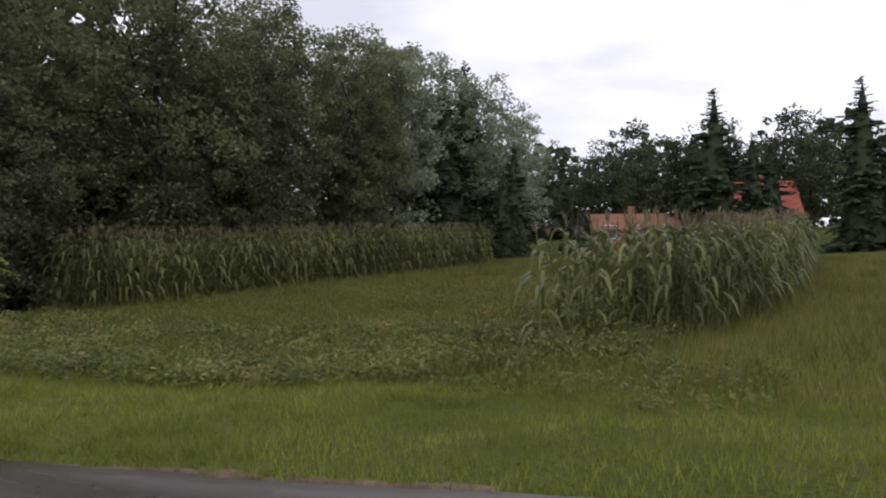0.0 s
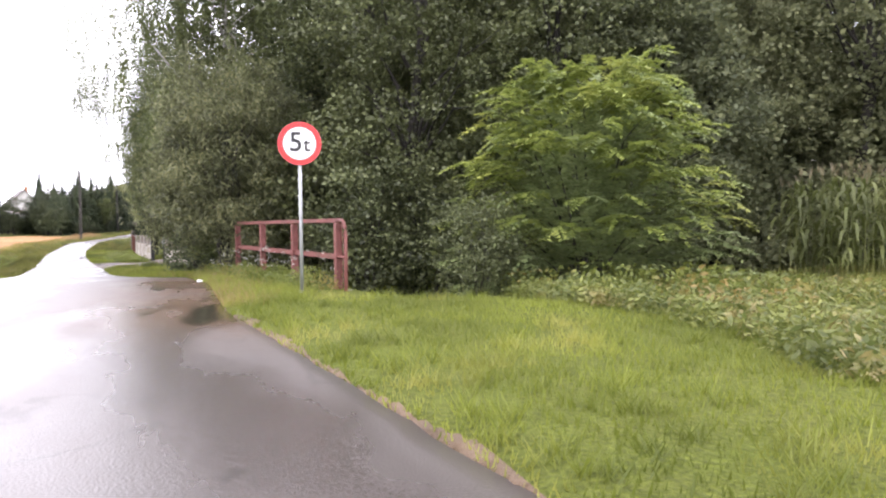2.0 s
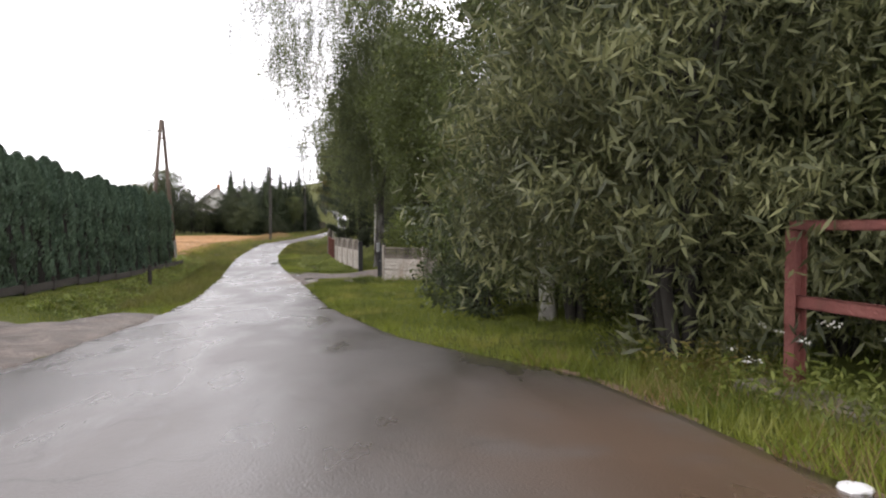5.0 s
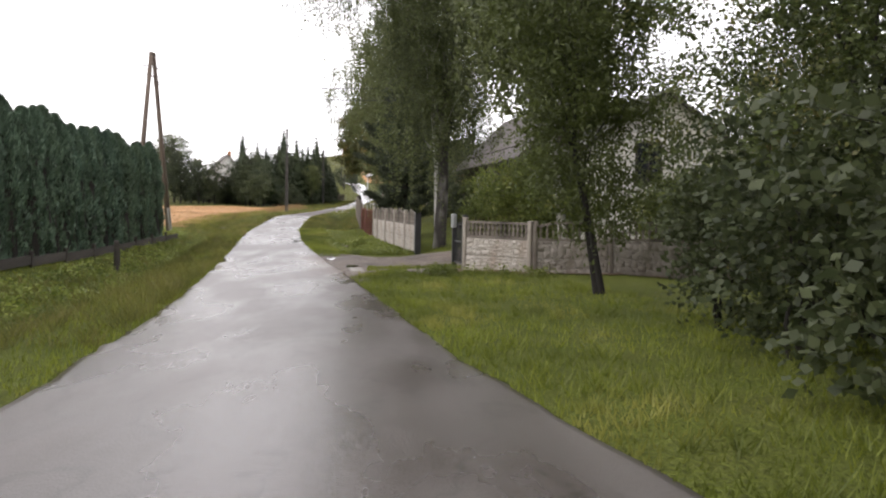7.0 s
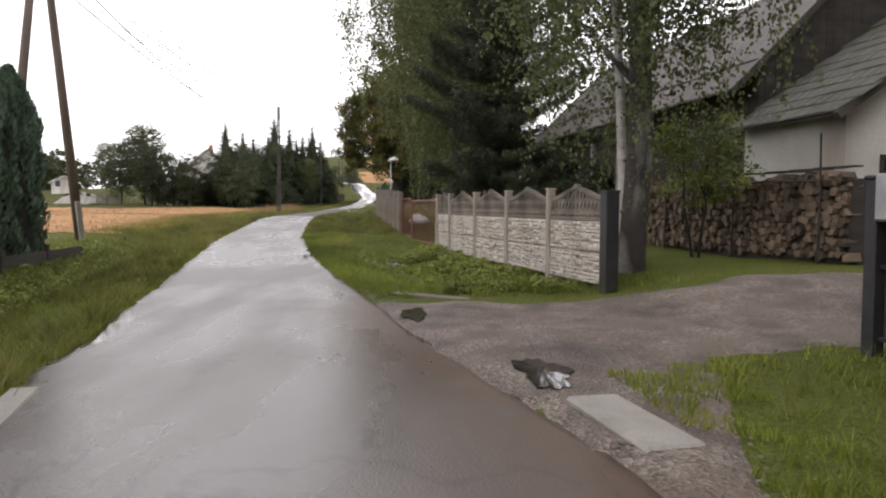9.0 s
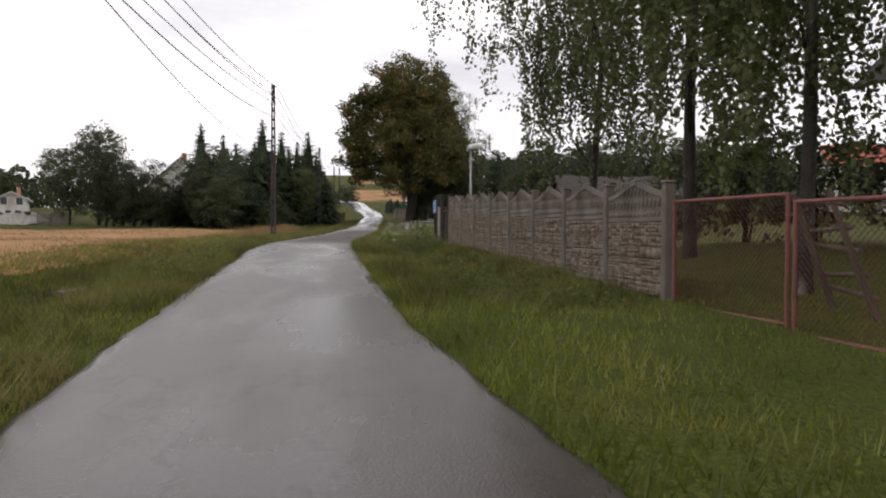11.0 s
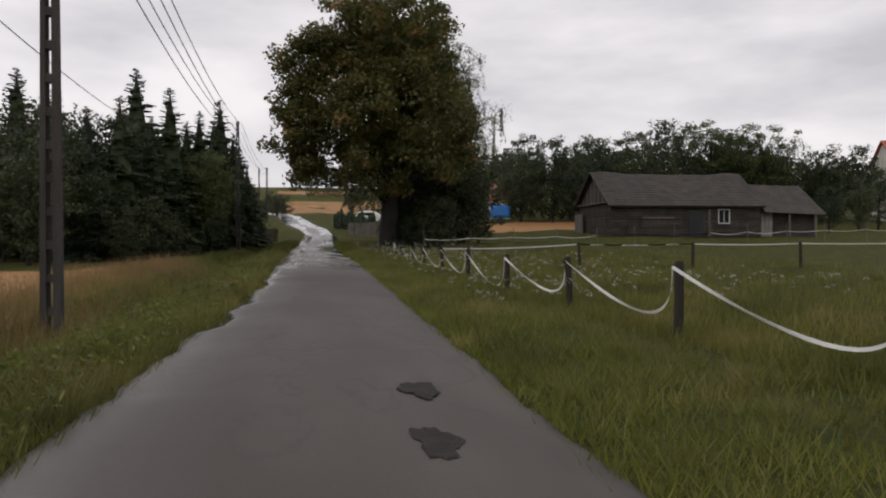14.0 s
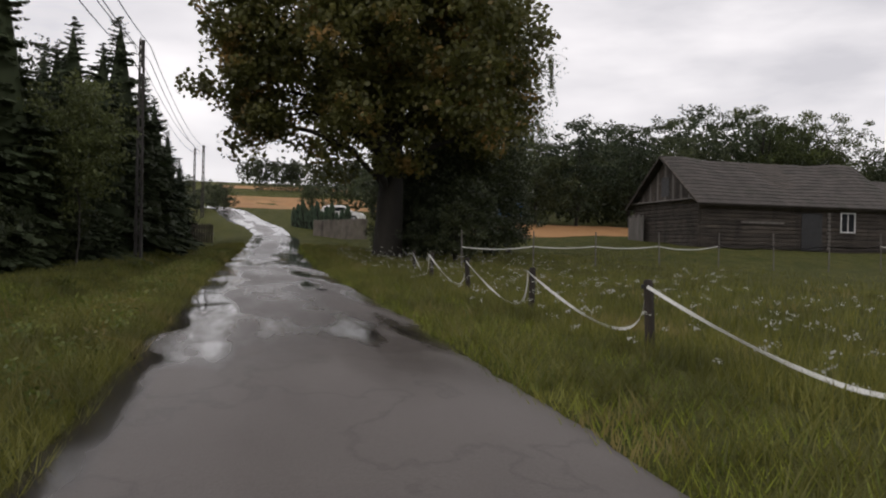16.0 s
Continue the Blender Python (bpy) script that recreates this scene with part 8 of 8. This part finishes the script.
def umbels(name, x, y, high, label, seed):
    """White flower heads: a thin stalk and a flat cluster of small florets."""
    r = np.random.default_rng(seed)
    n = len(x)
    z = ground_z(x, y)
    h = high * r.uniform(0.6, 1.3, n)
    i = np.repeat(np.arange(n), 10)
    p = np.stack([x[i] + r.normal(size=len(i)) * 0.028, y[i] + r.normal(size=len(i)) * 0.028, (z + h)[i] + r.normal(size=len(i)) * 0.014], 1)
    e = root(name, Matrix(), label, "flowers", kind="stuff")
    mesh_part("florets", mesh_from("florets", *leaf_arrays(r, p, 0.021, 0.021, 0, 0.35), L_FLOWER), e)
    v = np.stack([np.stack([x - 0.004, y, z], 1), np.stack([x + 0.004, y, z], 1), np.stack([x, y, z + h], 1)], 1).reshape(-1, 3)
    mesh_part("stalks", mesh_from("stalks", v, np.arange(3 * n).reshape(-1, 3), L_WEED), e)


x, y = r.uniform(-104.5, -100.2, 90), r.uniform(-8.3, -6.6, 90)
umbels("wild_carrot", x, y, 0.34, "pale flower heads by the ditch's end", 23)
x = r.uniform(-152, -112, 750)
y = np.interp(x, RX, RV) + 0.9 + r.uniform(0, 1, 750) ** 1.6 * 7.0
umbels("wild_carrot", x, y, 0.5, "white umbel flowers along the paddock", 21)
x = r.uniform(-29, -21.5, 46)
y = 3.84 + 0.22 * (x + 21.33) - r.uniform(0.1, 0.8, 46)
umbels("wild_carrot", x, y, 0.55, "white umbel flowers by the bridge railing", 22)


# short post below the hedge, and the low boards at its foot
e = root("short_post", pose(-57.6, -11.35, gz(-57.6, -11.35) - 0.05), "short dark wooden post on the grass bank", "post")
bm = bmesh.new()
tube(bm, [(0, 0, -0.2), (0, 0, 0.6), (0.02, 0, 0.95)], [0.10, 0.09, 0.08], 9)
part("shaft", bm, WOOD_OLD, e)
fence = root("hedge_fence", pose(-30, -11.5, gz(-30, -11.5)), "low dark plank fence at the foot of the hedge", "fence")
inv = fence.matrix_basis.inverted()
for i in range(17):
    xa, xb = -30.5 - i * 2.45, -30.5 - (i + 1) * 2.45
    ya, yb = (-11.75 - 0.053 * (-38 - q) for q in (xa, xb))
    za = min(gz(xa, ya), gz(xb, yb))
    L = math.hypot(xb - xa, yb - ya)
    o = part("plank", boxed(0.05, -0.02, 0.08, L - 0.05, 0.02, 0.34, 0.006), WOOD_OLD, fence)
    o.matrix_basis = inv @ pose(xa, ya, za, 0, 0, math.degrees(math.atan2(yb - ya, xb - xa)))
    o = part("post", boxed(-0.05, -0.05, -0.4, 0.05, 0.05, 0.5, 0.01), WOOD_OLD, fence)
    o.matrix_basis = inv @ pose(xa, ya, za)


# culverts and rubble
def culvert(x, y, yaw, label):
    e = root("culvert", pose(x, y, gz(x, y) - 0.40, 0, 0, yaw), label, "culvert", "culverts")
    bm = bmesh.new()
    n = 16
    rings = []
    for r_, yy in ((0.24, 0.0), (0.30, 0.0), (0.30, 1.2), (0.24, 1.2)):
        rings.append([bm.verts.new((r_ * math.cos(2 * math.pi * k / n), yy, 0.22 + r_ * math.sin(2 * math.pi * k / n))) for k in range(n)])
    for a, b in ((0, 1), (1, 2), (2, 3), (3, 0)):
        for k in range(n):
            j = (k + 1) % n
            bm.faces.new((rings[a][k], rings[a][j], rings[b][j], rings[b][k]))
    bmesh.ops.recalc_face_normals(bm, faces=bm.faces)
    part("pipe", bm, CONCRETE_OLD, e, "concrete drain pipe")


culvert(-72.3, -5.4, -80, "concrete drain pipe opening in the grassy ditch")
culvert(-66.2, -4.6, 95, "concrete drain pipe opening in the grassy ditch")
culvert(-97.2, -7.4, 85, "concrete drain pipe under the gateway")
culvert(-152, -5.6, 80, "concrete drain pipe beside the linden")
culvert(-83.5, -14.0, 80, "concrete drain pipe below the field's edge")
r = np.random.default_rng(31)
for i in range(16):
    x, y = -100.2 + r.normal() * 1.2, -8.0 + r.normal() * 0.35
    bm = bmesh.new()
    bmesh.ops.create_icosphere(bm, subdivisions=2, radius=1.0)
    sx, sy, sz = r.uniform(0.1, 0.3), r.uniform(0.08, 0.2), r.uniform(0.03, 0.08)
    for v in bm.verts:
        q = 1 + 0.22 * noise.noise(v.co * 1.7 + Vector((i * 3.1, 0, 0)))
        v.co = Vector((v.co.x * sx * q, v.co.y * sy * q, v.co.z * sz * q))
    ob = part("rubble_stone", bm, CONCRETE)
    ob.matrix_basis = pose(x, y, gz(x, y) + 0.02, 0, 0, r.uniform(0, 180))
    tagged(ob, "pale broken stone slab lying in the verge", "stone", "rubble by the gateway")
bm = bmesh.new()
box(bm, -1.0, -0.12, -0.12, 1.0, 0.12, 0.03, 0.01)
ob = part("concrete_kerb", bm, CONCRETE_OLD)
ob.matrix_basis = pose(-63.0, -4.7, gz(-63, -4.7), 0, 0, 52)
tagged(ob, "pale concrete kerb at the driveway's edge", "kerb")
bm = bmesh.new()
box(bm, -0.58, -0.19, -0.1, 0.58, 0.19, 0.055, 0.02)
ob = part("concrete_slab", bm, CONCRETE)
ob.matrix_basis = pose(-55.8, -4.08, gz(-55.8, -4.08), 0, 0, 8)
tagged(ob, "pale worn concrete slab sunk at the lane's edge", "slab")
bm = bmesh.new()
box(bm, -0.75, -0.11, -0.1, 0.75, 0.11, 0.06, 0.02)
ob = part("concrete_kerb", bm, CONCRETE)
ob.matrix_basis = pose(-56.3, -8.05, gz(-56.3, -8.05) + 0.03, 0, 0, 12)
tagged(ob, "pale concrete drain kerb at the lane's grassy edge", "kerb")
bm = bmesh.new()
bmesh.ops.create_icosphere(bm, subdivisions=2, radius=0.09)
for v in bm.verts:
    v.co = Vector((v.co.x * (1 + 0.5 * noise.noise(v.co * 20)), v.co.y, v.co.z * 0.4 + 0.03))
ob = part("litter", bm, WHITEPAINT)
ob.matrix_basis = pose(-26.3, 1.32, gz(-26.3, 1.32) + 0.045)
tagged(ob, "crumpled white scrap of litter on the lane's edge", "litter")


def pebbles(name, x, y, size, mat, label, seed):
    """Loose stones: small uneven lumps lying on the ground."""
    r = np.random.default_rng(seed)
    n = len(x)
    base = np.stack([x, y, ground_z(x, y) + 0.028], 1)
    rad = size * r.uniform(0.4, 1.4, n) ** 1.5
    a = r.uniform(0, 2 * math.pi, n)
    v = []
    for k in range(4):
        b = a + k * math.pi / 2
        q = rad * r.uniform(0.6, 1.2, n)
        v.append(base + np.stack([np.cos(b) * q, np.sin(b) * q, np.zeros(n)], 1))
    v.append(base + np.stack([0.2 * rad * np.cos(a), 0.2 * rad * np.sin(a), rad * 0.55], 1))
    v = np.stack(v, 1).reshape(-1, 3)
    f = np.array([(0, 1, 4), (1, 2, 4), (2, 3, 4), (3, 0, 4)])
    ob = new(name, mesh_from(name, v, (np.arange(n)[:, None, None] * 5 + f[None]).reshape(-1, 3), mat))
    return tagged(ob, label, "gravel", kind="stuff")


r = np.random.default_rng(77)
x, y = r.uniform(-62, -52.5, 12000), r.uniform(-5.6, 2, 12000)
k = (x < drive_rim(y) - 0.1) & (y > np.interp(x, RX, RV) + 0.15)
pebbles("gravel_stones", x[k], y[k], 0.015, PEBBLE, "loose grey and brown gravel on the driveway", 41)
x, y = verge(r, 3500, -64, -52, 1, 0.9, -0.5)
pebbles("gravel_stones", x, y, 0.014, PEBBLE, "loose gravel washed on the lane's edge", 42)
# grass growing in from the driveway's rim
x, y = r.uniform(-57.8, -53.6, 7000), r.uniform(-3.8, -2.2, 7000)
k = wobble(x, y, 2.3) > 0.15
blades("drive_grass", x[k], y[k], 0.07, 0.008, L_GRASS, "patch of grass growing into the driveway", 43, 0.4, 0.03)


x = r.uniform(-31, -19.5, 2600)
y = np.interp(x, RX, RV) + r.uniform(0, 1.0, 2600) ** 1.4
k = wobble(x, y, 3.0) > 0.0
x, y = x[k], y[k]
blades("bank_grass", x, y, 0.22, 0.006, L_STRAW, "browning grass on the bank by the bridge", 44, 0.7)
x = r.uniform(-31, -19.5, 9000)
y = np.interp(x, RX, RV) + r.uniform(-0.02, 1.3, 9000)
blades("bank_grass", x, y, 0.2, 0.006, L_GRASS, "long green grass on the bank by the bridge", 45, 0.6)

# straw and grass mixed along the stubble's rim
x, y = r.uniform(-140, -79, 22000), -14.9 + r.normal(size=22000) * 0.8
blades("rim_grass", x, y, 0.2, 0.007, L_GRASS, "green grass growing into the stubble's rim", 46, 0.5)
x, y = r.uniform(-135, -79, 9000), -14.9 + r.normal(size=9000) * 0.8
blades("stubble_straws", x, y, 0.16, 0.007, L_STRAW, "pale straw along the stubble's rim", 47, 0.5)
# pale dead stalks by the side track
x, y = tufts(r, np.array([-28.4, -28.9, -29.5, -28.7]), np.array([-5.1, -5.5, -5.3, -5.9]), 45, 0.16)
blades("dead_weeds", x, y, 0.8, 0.008, L_STRAW, "pale dead weed stalks beside the gravel track", 54, 0.5)
x, y = r.uniform(-30, -25, 260), r.uniform(-6.6, -4.8, 260)
weeds("track_weeds", x, y, 0.4, 0.08, 0.03, 16, L_WEED, "rough weeds beside the gravel track", 55)
# weeds at the wall's corner and by the drain
x, y = np.concatenate([r.normal(-54.3, 0.35, 60), r.normal(-53.9, 0.5, 40)]), np.concatenate([r.normal(-1.9, 0.3, 60), r.normal(0.0, 0.7, 40)])
weeds("corner_weeds", x, y, 0.26, 0.07, 0.035, 22, L_WEED, "low leafy weeds at the garden wall's corner", 56)
bm = bmesh.new()
box(bm, -0.55, -0.3, -0.2, 0.55, 0.3, 0.05, 0.03)
ob = part("drain_cover", bm, CONCRETE_OLD)
ob.matrix_basis = pose(-55.0, -2.2, gz(-55.0, -2.2) + 0.02, 0, 0, 20)
tagged(ob, "weathered concrete drain cover in the grass", "drain cover")
